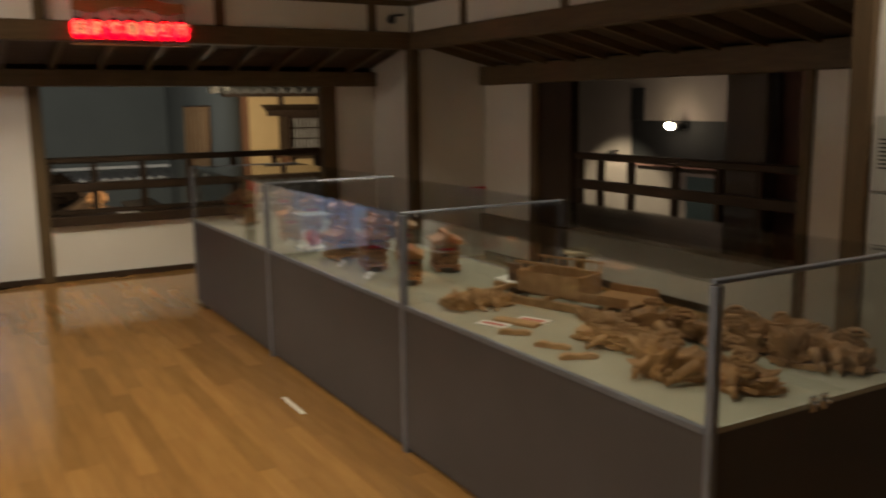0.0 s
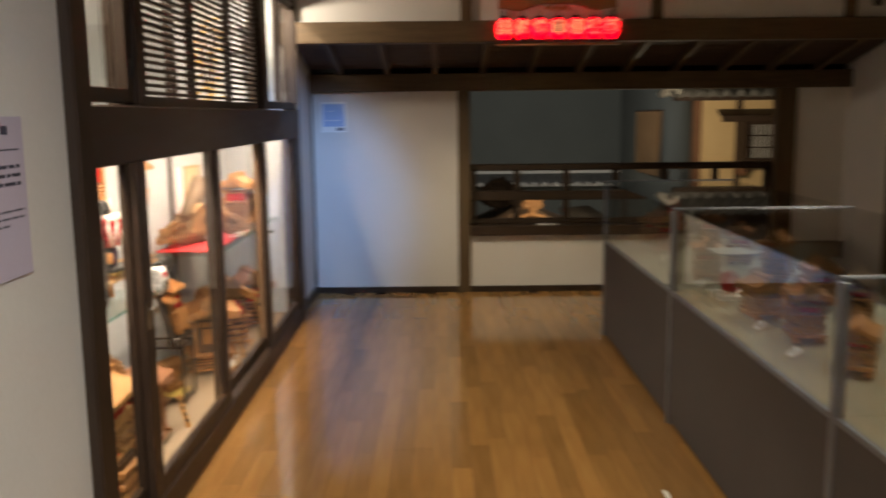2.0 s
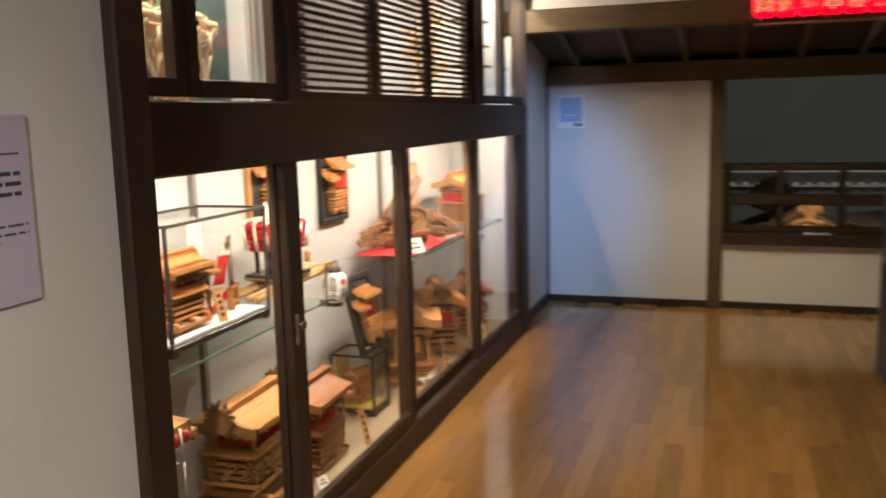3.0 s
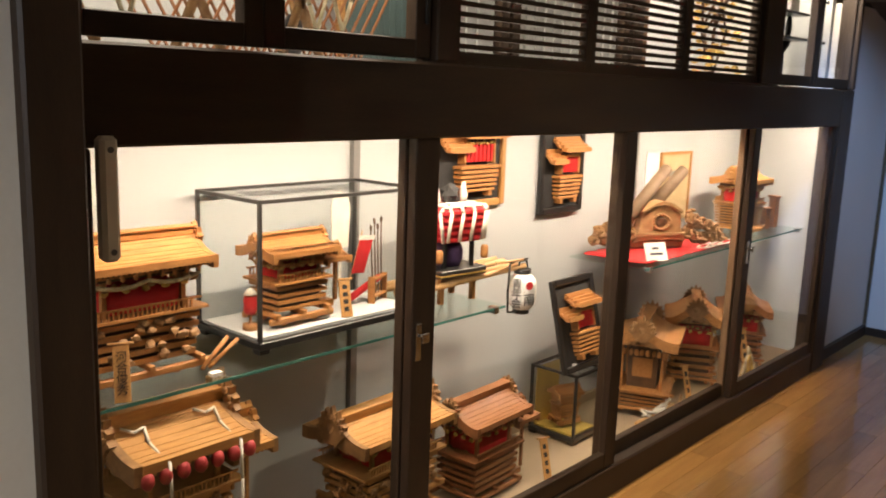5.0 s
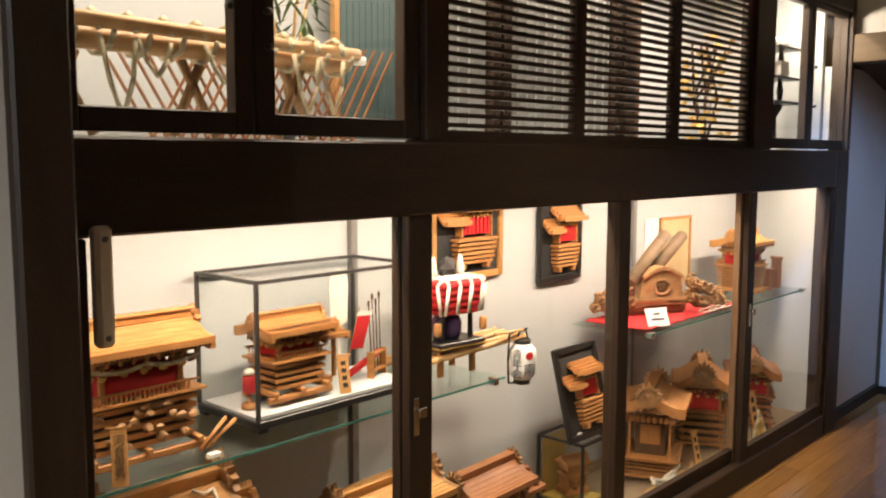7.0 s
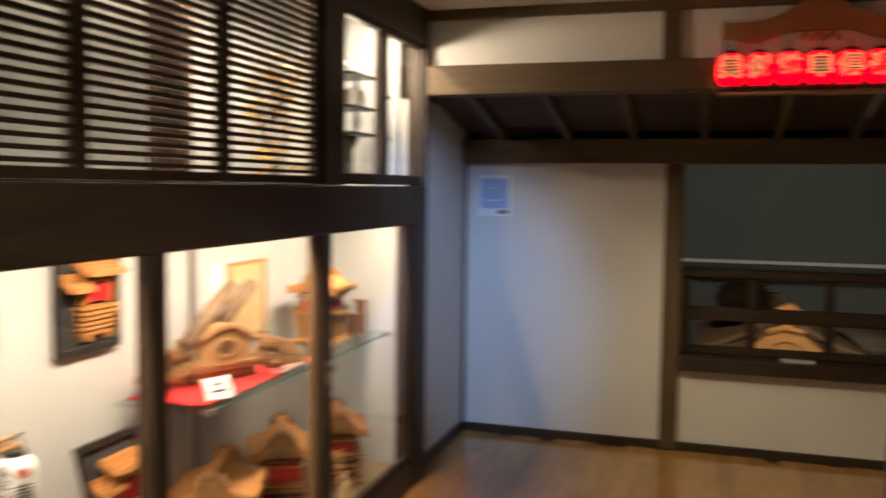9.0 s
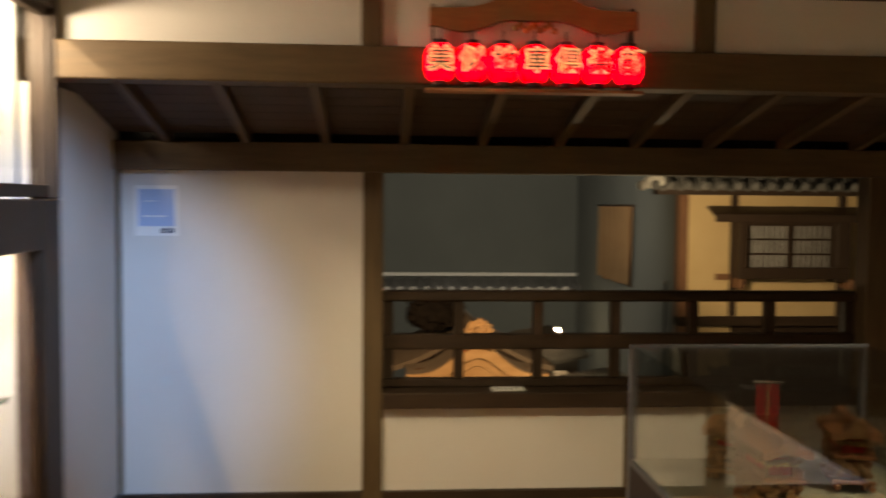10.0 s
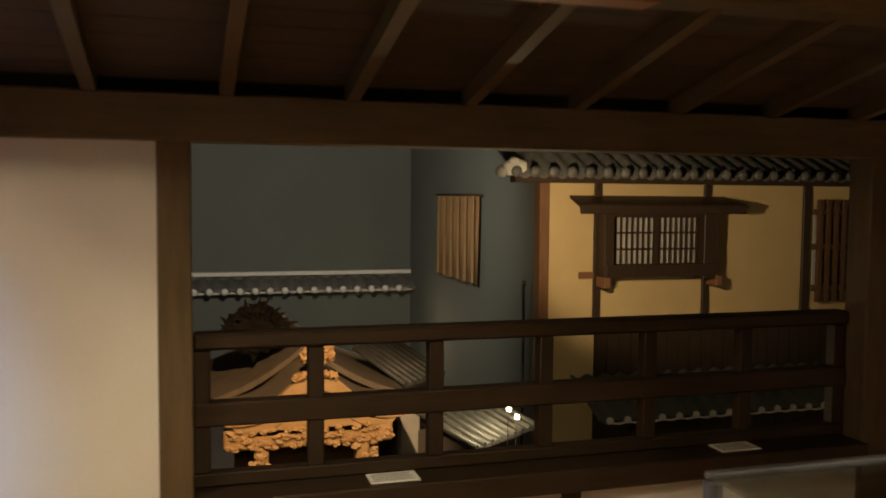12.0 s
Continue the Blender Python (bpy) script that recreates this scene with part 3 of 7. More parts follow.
structure("hall_wall_south", [(6.7, 16, -6.1, -5.9, -1.86, 5.0)], HALLDARK, "dark hall wall")
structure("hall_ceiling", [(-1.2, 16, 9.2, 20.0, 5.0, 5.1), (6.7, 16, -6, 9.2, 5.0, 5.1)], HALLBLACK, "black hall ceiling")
structure("hall_inner_wall", [(-1.2, 6.7, 9.13, 9.16, -1.86, -0.02), (6.68, 6.7, -6, 9.16, -1.86, -0.02), (-1.2, 1.0, 9.13, 9.16, 0, 5), (6.68, 6.7, -6, 3.2, 0, 5)], HALLDARK, "outer face of the gallery over the hall")


# ---- glass counter in the middle of the room ----
CX0, CX1, CY, CZP, CZT = 3.355, 4.246, (1.988, 3.78, 5.612, 7.417), 0.685, 1.106
counter = thing("display_counter", "long glass display counter on a dark brown fabric plinth", "display counter", (CX0, CY[0], 0))
W, L = CX1 - CX0, CY[3] - CY[0]
YS = [y - CY[0] for y in CY]
for a, b in zip(YS[:-1], YS[1:]):
    solid("plinth_panel", [(0.004, W - 0.004, a + 0.004, b - 0.004, 0.03, CZP - 0.012)], PLINTH, parent=counter)
    solid("cloth_deck", [(0.02, W - 0.02, a + 0.003, b - 0.003, CZP - 0.011, CZP + 0.006)], FELT, parent=counter, label="pale olive cloth deck")
    for x in (0.006, W - 0.012):
        pane("pane", (x, x + 0.006, a + 0.016, b - 0.016, CZP + 0.006, CZT - 0.008), counter, COUNTERGLASS)
    pane("top_pane", (0.004, W - 0.004, a + 0.005, b - 0.005, CZT - 0.007, CZT), counter, COUNTERGLASS)
    for x0, x1 in ((0.0, 0.02), (W - 0.02, W)):
        solid("edge_trim", [(x0, x1, a + 0.017, b - 0.017, CZP - 0.01, CZP + 0.008)], STEEL, parent=counter)
for y in (0.006, L - 0.012):
    pane("end_pane", (0.016, W - 0.016, y, y + 0.006, CZP + 0.006, CZT - 0.008), counter, COUNTERGLASS)
solid("plinth_foot", [(0.03, W - 0.03, 0.03, L - 0.03, 0.0, 0.03)], BLACKMATT, parent=counter)
for i, y in enumerate(YS):
    k = 0.02 if i in (1, 2) else 0.014
    for x in (-0.002, W - 0.026):
        solid("upright", [(x, x + 0.028, y - k, y + k, 0.0, CZT - 0.012)], STEEL, parent=counter, r=0.003)
    w_ = 0.008 if i in (1, 2) else 0.011
    solid("cross_bar", [(-0.002, W + 0.002, y - w_, y + w_, CZT - 0.009, CZT + 0.005)], STEEL, parent=counter, r=0.003)
bm = bmesh.new()
for x in (0.41, 0.46):
    rbox(bm, x, x + 0.03, -0.012, 0.0, CZP - 0.02, CZP + 0.03, 0.003)
    rod(bm, (x + 0.015, -0.012, CZP + 0.01), (x + 0.015, -0.03, CZP + 0.01), 0.007)
part("lock", bm, CHROME, counter, "pair of small chrome locks")

# ---- red lantern sign under the beam ----
sign = thing("lantern_sign", "seven lit red paper lanterns under a curved wooden board", "lantern sign", (3.087, 7.985, 2.09))
def hafu(w, h, t, rise):
    """Outline of a curved gable board: a bell-shaped band."""
    top, bot = [], []
    n = 28
    for i in range(n + 1):
        u = -1 + 2 * i / n
        z = rise * math.exp(-(u / 0.36) ** 2)
        top.append((u * w, z + h))
        bot.append((u * w, z * 0.42 - 0.012 * math.cos(u * math.pi * 3)))
    return top + bot[::-1]


bm = bmesh.new()
extrude_profile(bm, hafu(0.44, 0.085, 0.03, 0.12), -0.02, 0.02)
ob = part("gable_board", bm, surface("sign_board_wood", (0.30, 0.145, 0.055), (0.22, 0.10, 0.036), 0.6, 8, (1, 6, 6), 60, 0.1), sign, "curved honey-brown wooden board")
ob.location = (0.0, 0.02, 0.255)
bm = bmesh.new()
for i in range(9):
    lump(bm, (-0.08 + 0.02 * i, -0.005, 0.262 + 0.012 * math.sin(i * 2.1)), (0.016, 0.012, 0.014), i, 0.5)
part("carving", bm, CARVED, sign, "carved wooden pendant")
solid("base_board", [(-0.458, 0.458, -0.04, 0.05, -0.008, 0.004)], ZELKOVA, parent=sign)
for x in (-0.43, 0.42):
    solid("hanger", [(x, x + 0.01, 0.03, 0.05, 0.0045, 0.36)], DARKWOOD, parent=sign)
bm = bmesh.new()
prof = []
for i in range(27):
    a = i / 26
    z = 0.035 + a * 0.155
    r = 0.032 + 0.034 * (1 - abs(2 * a - 1) ** 2.6) ** 0.6
    prof.append((r + (0.0012 if i % 2 else 0), z))
lathe(bm, prof, 24)
lan_me = mesh_from(bm, "lantern")
lan_me.materials.append(LANTERN)
bm = bmesh.new()
lathe(bm, [(0.03, 0.012), (0.03, 0.036)], 16)
base_me = mesh_from(bm, "base_ring")
base_me.materials.append(BLACK)
bm = bmesh.new()
lathe(bm, [(0.032, 0.189), (0.034, 0.203), (0.03, 0.206), (0.004, 0.208), (0.003, 0.25)], 16)
cap_me = mesh_from(bm, "cap")
cap_me.materials.append(BLACK)
for i, ch in enumerate("美似地車倶楽部"):
    x = -0.398 + i * 0.1327
    lan = new("lantern", lan_me)
    lan.parent, lan.location = sign, (x, 0, 0)
    cap = new("cap", cap_me)
    cap.parent = lan
    ring = new("base_ring", base_me)
    ring.parent = lan
    bulb = bpy.data.lights.new("lantern_bulb", "POINT")
    bulb.energy, bulb.color, bulb.shadow_soft_size = 0.5, (1.0, 0.72, 0.55), 0.018
    lit = new("lantern_bulb", bulb)
    lit.location = (3.087 + x, 7.985, 2.09 + 0.115)
    outline = writing(ch, 0.104, pose(0, -0.0685, 0.113, 90, 0, 0), LETTERING, lan, "lettering_outline", 0.001, fat=0.006)
    core = writing(ch, 0.098, pose(0, -0.0712, 0.113, 90, 0, 0), SUMI, lan, "lettering", 0.0004)


# ---- model festival floats and other exhibits in the west display case ----
def roof_curve(u, w, h, curl=0.0):
    """Half width u from 0 at the ridge to 1 at the eave: height of a curved gable roof."""
    return h * (1 - u ** 1.25) - h * 0.22 * math.sin(u * math.pi) + curl * h * u ** 4


def flame_crest(bm, x, z, r, thick, points):
    """A pierced ridge-end carving in the y-z plane: a jagged fan of flame lobes with a boss and curls."""
    outline = []
    for i in range(points * 2 + 1):
        a = -1.75 + 3.5 * i / (points * 2)
        q = r * (1.0 - 0.18 * abs(math.sin(a * 1.3))) if i % 2 else r * 0.66
        outline.append((q * math.sin(a), q * math.cos(a)))
    outline += [(r * 0.3, -r * 0.55), (-r * 0.3, -r * 0.55)]
    extrude_profile(bm, outline, -thick, thick, pose(x, 0, z, 0, 0, 90))
    for i in range(points):
        a = -1.4 + 2.8 * i / (points - 1)
        for s in (-1, 1):
            lump(bm, (x + s * thick, r * 0.58 * math.sin(a), z + r * 0.58 * math.cos(a)), (thick * 0.9, r * 0.13, r * 0.16), i, 0.5, 1)
    lump(bm, (x, 0, z + r * 0.08), (thick * 2.0, r * 0.30, r * 0.28), 3, 0.4, 1)


def gable_roof(parent, name, length, width, rise, z, wood, trim, x=0.0, label="", karahafu=False, ornate=1.0):
    """Roof with the ridge along local x, boarded parallel to the ridge, with curved gable boards and a ridge."""
    w = width / 2
    n = 7

    def height(u):
        if karahafu:
            return rise * (0.5 + 0.5 * math.cos(math.pi * min(u * 1.08, 1))) + 0.05 * rise * u
        return roof_curve(u, w, rise, 0.18)

    bm = bmesh.new()
    t = 0.012 * width / 0.2
    for s in (-1, 1):
        for i in range(n):
            u0, u1 = i / n, (i + 1) / n + 0.03
            z0, z1 = z + height(u0), z + height(min(u1, 1))
            lift = 0.0016
            pts = [(s * u0 * w, z0 + lift), (s * min(u1, 1.02) * w, z1 + lift * 2.2), (s * min(u1, 1.02) * w, z1 - t), (s * u0 * w, z0 - t)]
            b2 = bmesh.new()
            a = [b2.verts.new((x - length / 2, p, q)) for p, q in pts]
            b = [b2.verts.new((x + length / 2, p, q)) for p, q in pts]
            for k in range(4):
                b2.faces.new((a[k], a[(k + 1) % 4], b[(k + 1) % 4], b[k]))
            b2.faces.new(a)
            b2.faces.new(b[::-1])
            merge(bm, b2)
    roof = part(name, bm, wood, parent, label)
    for e in (-1, 1):
        bm = bmesh.new()
        m = 20
        for i in range(m):
            ua, ub = -1 + 2 * i / m, -1 + 2 * (i + 1) / m
            za, zb = z + height(abs(ua)), z + height(abs(ub))
            xa, xb = x + e * (length / 2 - 0.002), x + e * (length / 2 + 0.012 * width / 0.2)
            th = 0.026 * width / 0.2
            vs = []
            for xx in (xa, xb):
                for yy, zz in ((ua * w, za), (ub * w, zb)):
                    vs += [bm.verts.new((xx, yy, zz + 0.004)), bm.verts.new((xx, yy, zz - th))]
            for q in ((0, 2, 3, 1), (4, 5, 7, 6), (0, 4, 6, 2), (1, 3, 7, 5), (0, 1, 5, 4), (2, 6, 7, 3)):
                bm.faces.new([vs[k] for k in q])
        part("gable_board", bm, trim, roof)
    k = width / 0.2
    for s in (-1, 1):
        bm = bmesh.new()
        count = max(6, int(length / 0.013))
        za, zb = z + height(0.98) - t, z + height(0.6) - t
        for i in range(count):
            xr = x - length * 0.47 + length * 0.94 * i / (count - 1)
            vs = box(bm, xr - 0.0028, xr + 0.0028, min(s * 0.6 * w, s * 0.97 * w), max(s * 0.6 * w, s * 0.97 * w), -0.006 * k, -0.0005)
            for v in vs:
                f = (abs(v.co.y) / w - 0.6) / 0.37
                v.co.z += zb + (za - zb) * f
        part("rafters", bm, wood, roof)
    bm = bmesh.new()
    rbox(bm, x - length / 2 - 0.01 * k, x + length / 2 + 0.01 * k, -0.012 * k, 0.012 * k, z + rise - 0.004, z + rise + 0.014 * k, 0.002)
    rbox(bm, x - length / 2 - 0.012 * k, x + length / 2 + 0.012 * k, -0.016 * k, 0.016 * k, z + rise + 0.0142 * k, z + rise + 0.019 * k, 0.001)
    part("ridge", bm, wood, roof)
    for e in (-1, 1):
        bm = bmesh.new()
        flame_crest(bm, x + e * (length / 2 + 0.012 * k), z + rise - 0.012 * k, 0.038 * k * ornate, 0.006 * k, 9 if ornate > 1.1 else 5)
        part("ridge_end", bm, CARVED if ornate > 1 else wood, roof)
        bm = bmesh.new()
        for i in range(5):
            lump(bm, (x + e * (length / 2 + 0.004 * k), (i - 2) * 0.014 * k * ornate, z + rise - (0.042 + 0.004 * abs(i - 2)) * k), (0.006 * k, 0.010 * k * ornate, 0.011 * k), i, 0.7, 1)
        part("pendant_carving", bm, CARVED if ornate > 1 else wood, roof)
    return roof


def float_model(name, label, place, turn, length=0.30, width=0.20, height=0.36, wood=CEDAR, trim=CEDAR, curtain=True, carved=False, small=True, poles=False, karahafu=False,
                rails=4, lanterns=0, group="model festival floats", seed=1, rope=False, tag="", shrine=False, ornate=1.0):
    """A wooden model of a festival float: base beams, railed body, curtain, brackets and one or two gabled roofs."""
    t = thing(name, label, "model float", place, turn, group)
    L, W, H = length, width, height
    bl, bw = L * 0.78, W * 0.70
    zb = 0.0
    for s in (-1, 1):
        solid("base_beam", [(-L * 0.52, L * 0.52, s * bw * 0.5 - 0.008, s * bw * 0.5 + 0.008, zb + 0.012, zb + 0.03)], wood, parent=t, r=0.003)
        for e in (-1, 1):
            bm = bmesh.new()
            rod(bm, (e * bl * 0.33, s * bw * 0.36 - 0.008, zb + 0.011), (e * bl * 0.33, s * bw * 0.36 + 0.008, zb + 0.011), 0.0108, sides=12)
            part("wheel", bm, wood, t)
    for e in (-0.42, 0, 0.42):
        solid("cross_beam", [(e * L - 0.008, e * L + 0.008, -bw * 0.62, bw * 0.62, zb + 0.03, zb + 0.044)], wood, parent=t, r=0.002)
    z = 0.044
    hb = H * (0.14 if shrine else 0.30)
    # dark core paints in the shade between the rails
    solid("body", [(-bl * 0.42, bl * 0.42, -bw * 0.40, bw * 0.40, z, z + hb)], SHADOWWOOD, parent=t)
    for i in range(rails):
        zz = z + hb * (i + 0.15) / rails
        g = 1 + 0.02 * i
        for s in (-1, 1):
            solid("rail", [(-bl * 0.5 * g, bl * 0.5 * g, s * bw * 0.47 * g - 0.004, s * bw * 0.47 * g + 0.004, zz, zz + hb / rails * 0.55)], wood, parent=t)
            solid("rail", [(s * bl * 0.48 * g - 0.004, s * bl * 0.48 * g + 0.004, -bw * 0.5 * g, bw * 0.5 * g, zz + 0.001, zz + hb / rails * 0.5)], wood, parent=t)
    if carved:
        rnd = random.Random(seed)
        for s in (-1, 1):
            bm = bmesh.new()
            for i in range(26):
                lump(bm, (rnd.uniform(-bl * 0.5, bl * 0.5), s * bw * 0.53, z + rnd.uniform(0.1, 0.95) * hb), (0.014, 0.010, 0.012), i, 0.6, 1)
            part("carving", bm, CARVED, t)
        for s in (-1, 1):
            bm = bmesh.new()
            for i in range(16):
                lump(bm, (s * bl * 0.54, rnd.uniform(-bw * 0.45, bw * 0.45), z + rnd.uniform(0.1, 0.95) * hb), (0.010, 0.014, 0.012), i, 0.6, 1)
            part("carving", bm, CARVED, t)
    z += hb
    solid("deck", [(-bl * 0.62, bl * 0.62, -bw * 0.60, bw * 0.60, z, z + 0.007)], wood, parent=t)
    z += 0.007
    hc = H * (0.38 if shrine else 0.22)
    if shrine:
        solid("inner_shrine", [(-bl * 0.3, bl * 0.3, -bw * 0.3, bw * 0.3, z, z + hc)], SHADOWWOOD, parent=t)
        for e in (-1, 1):
            solid("shrine_door", [(e * bl * 0.3 - 0.003, e * bl * 0.3 + 0.003, -bw * 0.2, bw * 0.2, z + hc * 0.25, z + hc * 0.7)], wood, parent=t)
        for i in range(2):
            g = 0.46 + 0.1 * i
            bm = bmesh.new()
            for k in range(9):
                a = -1 + k / 4
                for s in (-1, 1):
                    lump(bm, (a * bl * 0.5, s * bw * 0.5, z + hc * (0.86 + 0.05 * i)), (0.012, 0.008, 0.012), k, 0.6, 1)
                    lump(bm, (s * bl * 0.5, a * bw * 0.45, z + hc * (0.86 + 0.05 * i)), (0.008, 0.012, 0.012), k, 0.6, 1)
            part("carving", bm, wood, t)
    for e in (-1, 1):
        for s in (-1, 1):
            solid("pillar", [(e * bl * 0.40 - 0.006, e * bl * 0.40 + 0.006, s * bw * 0.40 - 0.006, s * bw * 0.40 + 0.006, z, z + hc)], wood, parent=t)
    for s in (-1, 1):
        bm = bmesh.new()
        for q in range(int(bl / 0.012)):
            xq = -bl * 0.5 + q * 0.012
            box(bm, xq, xq + 0.004, s * bw * 0.56 - 0.002, s * bw * 0.56 + 0.002, z, z + 0.02)
        box(bm, -bl * 0.55, bl * 0.55, s * bw * 0.56 - 0.003, s * bw * 0.56 + 0.003, z + 0.0202, z + 0.025)
        part("balustrade", bm, wood, t)
    if curtain:
        bm = bmesh.new()
        m = 40
        ring = []
        per = [(-1, -1), (1, -1), (1, 1), (-1, 1)]
        for i in range(m):
            a = i / m * 4
            k = int(a)
            f = a - k
            p, q = per[k], per[(k + 1) % 4]
            wv = 1 + 0.05 * math.sin(i * 2.4)
            ring.append(((p[0] * (1 - f) + q[0] * f) * bl * 0.40 * wv, (p[1] * (1 - f) + q[1] * f) * bw * 0.41 * wv))
        lo = [bm.verts.new((x * (0.96 + 0.05 * math.sin(i)), y * 0.98, z + 0.004)) for i, (x, y) in enumerate(ring)]
        hi = [bm.verts.new((x, y, z + hc * 0.72)) for x, y in ring]
        for i in range(m):
            bm.faces.new((lo[i], lo[(i + 1) % m], hi[(i + 1) % m], hi[i])).smooth = True
        bm.faces.new(hi)
        part("curtain", bm, RED, t, "red cloth curtain")
        bm = bmesh.new()
        rnd = random.Random(seed)
        for s in (-1, 1):
            for i in range(5):
                lump(bm, (bl * (0.2 * i - 0.4), s * bw * 0.47, z + hc * 0.72 + rnd.uniform(-0.004, 0.004)), (0.012, 0.006, 0.009), i, 0.5, 1)
        for i in range(4):
            for s in (-1, 1):
                lump(bm, (s * bl * 0.47, bw * (0.22 * i - 0.33), z + hc * 0.68), (0.006, 0.012, 0.01), i, 0.5, 1)
        part("gold_fittings", bm, GOLD, t, "gilt cord and fittings")
    if rope:
        bm = bmesh.new()
        for s in (-1, 1):
            pts = [(bl * 0.52 * (-1 + i / 6), s * bw * 0.56, z + hc * 0.95 - 0.012 * math.sin((i % 6) / 6 * math.pi)) for i in range(13)]
            tubes(bm, pts, 0.005)
            pts = [(s * bl * 0.56, bw * 0.5 * (-1 + i / 4), z + hc * 0.95 - 0.012 * math.sin((i % 4) / 4 * math.pi)) for i in range(9)]
            tubes(bm, pts, 0.005)
        part("rope", bm, ROPE, t, "twisted straw rope")
    z += hc
    for i in range(3):
        g = 0.46 + 0.10 * i
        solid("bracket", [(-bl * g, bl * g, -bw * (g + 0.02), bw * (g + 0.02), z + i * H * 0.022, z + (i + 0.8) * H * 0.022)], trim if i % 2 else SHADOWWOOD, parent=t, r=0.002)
    bm = bmesh.new()
    for s in (-1, 1):
        for i in range(9):
            rbox(bm, bl * (-0.55 + 0.13 * i), bl * (-0.55 + 0.13 * i) + 0.008, s * bw * 0.62 - 0.004, s * bw * 0.62 + 0.004, z + 0.002, z + H * 0.05, 0.001)
    part("bracket_blocks", bm, trim, t)
    if not shrine:
        bm = bmesh.new()
        rnd = random.Random(seed + 50)
        for s in (-1, 1):
            for i in range(12):
                lump(bm, (bl * (-0.5 + i / 11), s * bw * 0.50, z - 0.006 - rnd.uniform(0, 0.012)), (0.011, 0.006, 0.008), i, 0.7, 1)
            for i in range(8):
                lump(bm, (s * bl * 0.50, bw * (-0.42 + 0.12 * i), z - 0.006 - rnd.uniform(0, 0.012)), (0.006, 0.010, 0.008), i, 0.7, 1)
        part("frieze_carving", bm, CARVED if carved else wood, t)
    z += H * 0.066
    rise = H * 0.14
    gable_roof(t, "roof", L, W, rise, z, wood, trim, 0.0, "", karahafu, ornate)
    if small:
        xs = L * 0.5 + L * 0.12
        zs = z - H * 0.14
        for s in (-1, 1):
            solid("pillar", [(xs - 0.005 + L * 0.04, xs + 0.005 + L * 0.04, s * bw * 0.3 - 0.005, s * bw * 0.3 + 0.005, 0.044, zs)], wood, parent=t)
        gable_roof(t, "small_roof", L * 0.36, W * 0.78, rise * 0.75, zs, wood, trim, xs, "", karahafu)
        solid("porch", [(bl * 0.45, bl * 0.45 + L * 0.24, -bw * 0.4, bw * 0.4, 0.03, 0.05)], wood, parent=t)
    if poles:
        for s in (-1, 1):
            bm = bmesh.new()
            rod(bm, (-L * 0.66, s * bw * 0.75, 0.022), (L * 0.66, s * bw * 0.75, 0.022), 0.008)
            part("carrying_pole", bm, BAMBOO, t)
    for i in range(lanterns):
        bm = bmesh.new()
        s = 1 if i % 2 else -1
        lathe(bm, [(0.008, 0), (0.015, 0.008), (0.017, 0.02), (0.015, 0.032), (0.008, 0.04)], 10, pose(-L * 0.46 + (i // 2) * L * 0.92 / max(1, lanterns // 2 - 1), s * W * 0.50, z - 0.048))
        part("paper_lantern", bm, CRIMSON, t, "small crimson paper lantern")
    if tag:
        tg = solid("name_board", [(L * 0.2, L * 0.2 + 0.002, -W * 0.5 - 0.03, -W * 0.5, 0.0, 0.13)], PINE, parent=t)
    return t


def glass_shelf(y0, y1, x0, x1, z, label):
    t = thing("glass_shelf", label, "shelf", ((x0 + x1) / 2, (y0 + y1) / 2, z - 0.008), group="glass shelves")
    w, d = (y1 - y0) / 2, (x1 - x0) / 2
    pane("shelf_pane", (-d, d - 0.002, -w, w, 0, 0.008), t, SHELFGLASS)
    solid("front_edge", [(d - 0.0019, d, -w, w, 0.0, 0.008)], GLASSEDGE, parent=t, label="green polished glass edge")
    for y in (-w + 0.05, w - 0.05):
        bm = bmesh.new()
        rbox(bm, d - 0.03, d + 0.004, y - 0.012, y + 0.012, -0.014, 0.012, 0.003)
        part("shelf_clip", bm, CHROME, t, "small chrome clip")
    return t


glass_shelf(3.475, 5.10, 0.56, 0.965, 0.828, "clear glass shelf with a green front edge")
glass_shelf(6.10, 7.96, 0.56, 0.95, 0.818, "clear glass shelf with a green front edge")
for y in (4.76, 6.63):
    structure("shelf_upright", [(0.55, 0.572, y - 0.014, y + 0.014, 0.06, 1.565)], GREYMETAL, "grey metal shelf upright")

# upper shelf
SF, CF = 0.830, 0.062
float_model("festival_float_model", "large honey-coloured carved model float with a red curtain", (0.79, 3.82, SF), 90, 0.33, 0.22, 0.40, CEDAR, CEDAR, True, True, False, rope=True, rails=5, seed=3)
float_model("festival_float_model", "small pale model float with a red curtain in a glass case", (0.755, 4.33, 0.873), 90, 0.22, 0.18, 0.27, CEDAR, CEDAR, True, False, True, seed=4)
float_model("festival_float_model", "golden model float with stacked slats on a glass shelf", (0.77, 7.45, 0.820), 90, 0.25, 0.25, 0.41, PINE, PINE, True, False, False, rails=8, seed=5)
# lower floor
float_model("festival_float_model", "model float with a plank roof hung with crimson lanterns", (0.80, 3.89, 0.362), 90, 0.31, 0.35, 0.42, PINE, CARVED, False, True, True, lanterns=14, seed=6, ornate=1.5)
float_model("festival_float_model", "honey-coloured model float with a curved ridged roof", (0.82, 4.66, 0.222), 92, 0.40, 0.28, 0.36, PINE, CARVED, True, True, False, seed=7, ornate=1.5)
float_model("festival_float_model", "red-brown model float with slatted body and red curtain", (0.80, 5.19, CF), 92, 0.32, 0.25, 0.44, ZELKOVA, ZELKOVA, True, False, True, rails=5, seed=8, ornate=1.2)
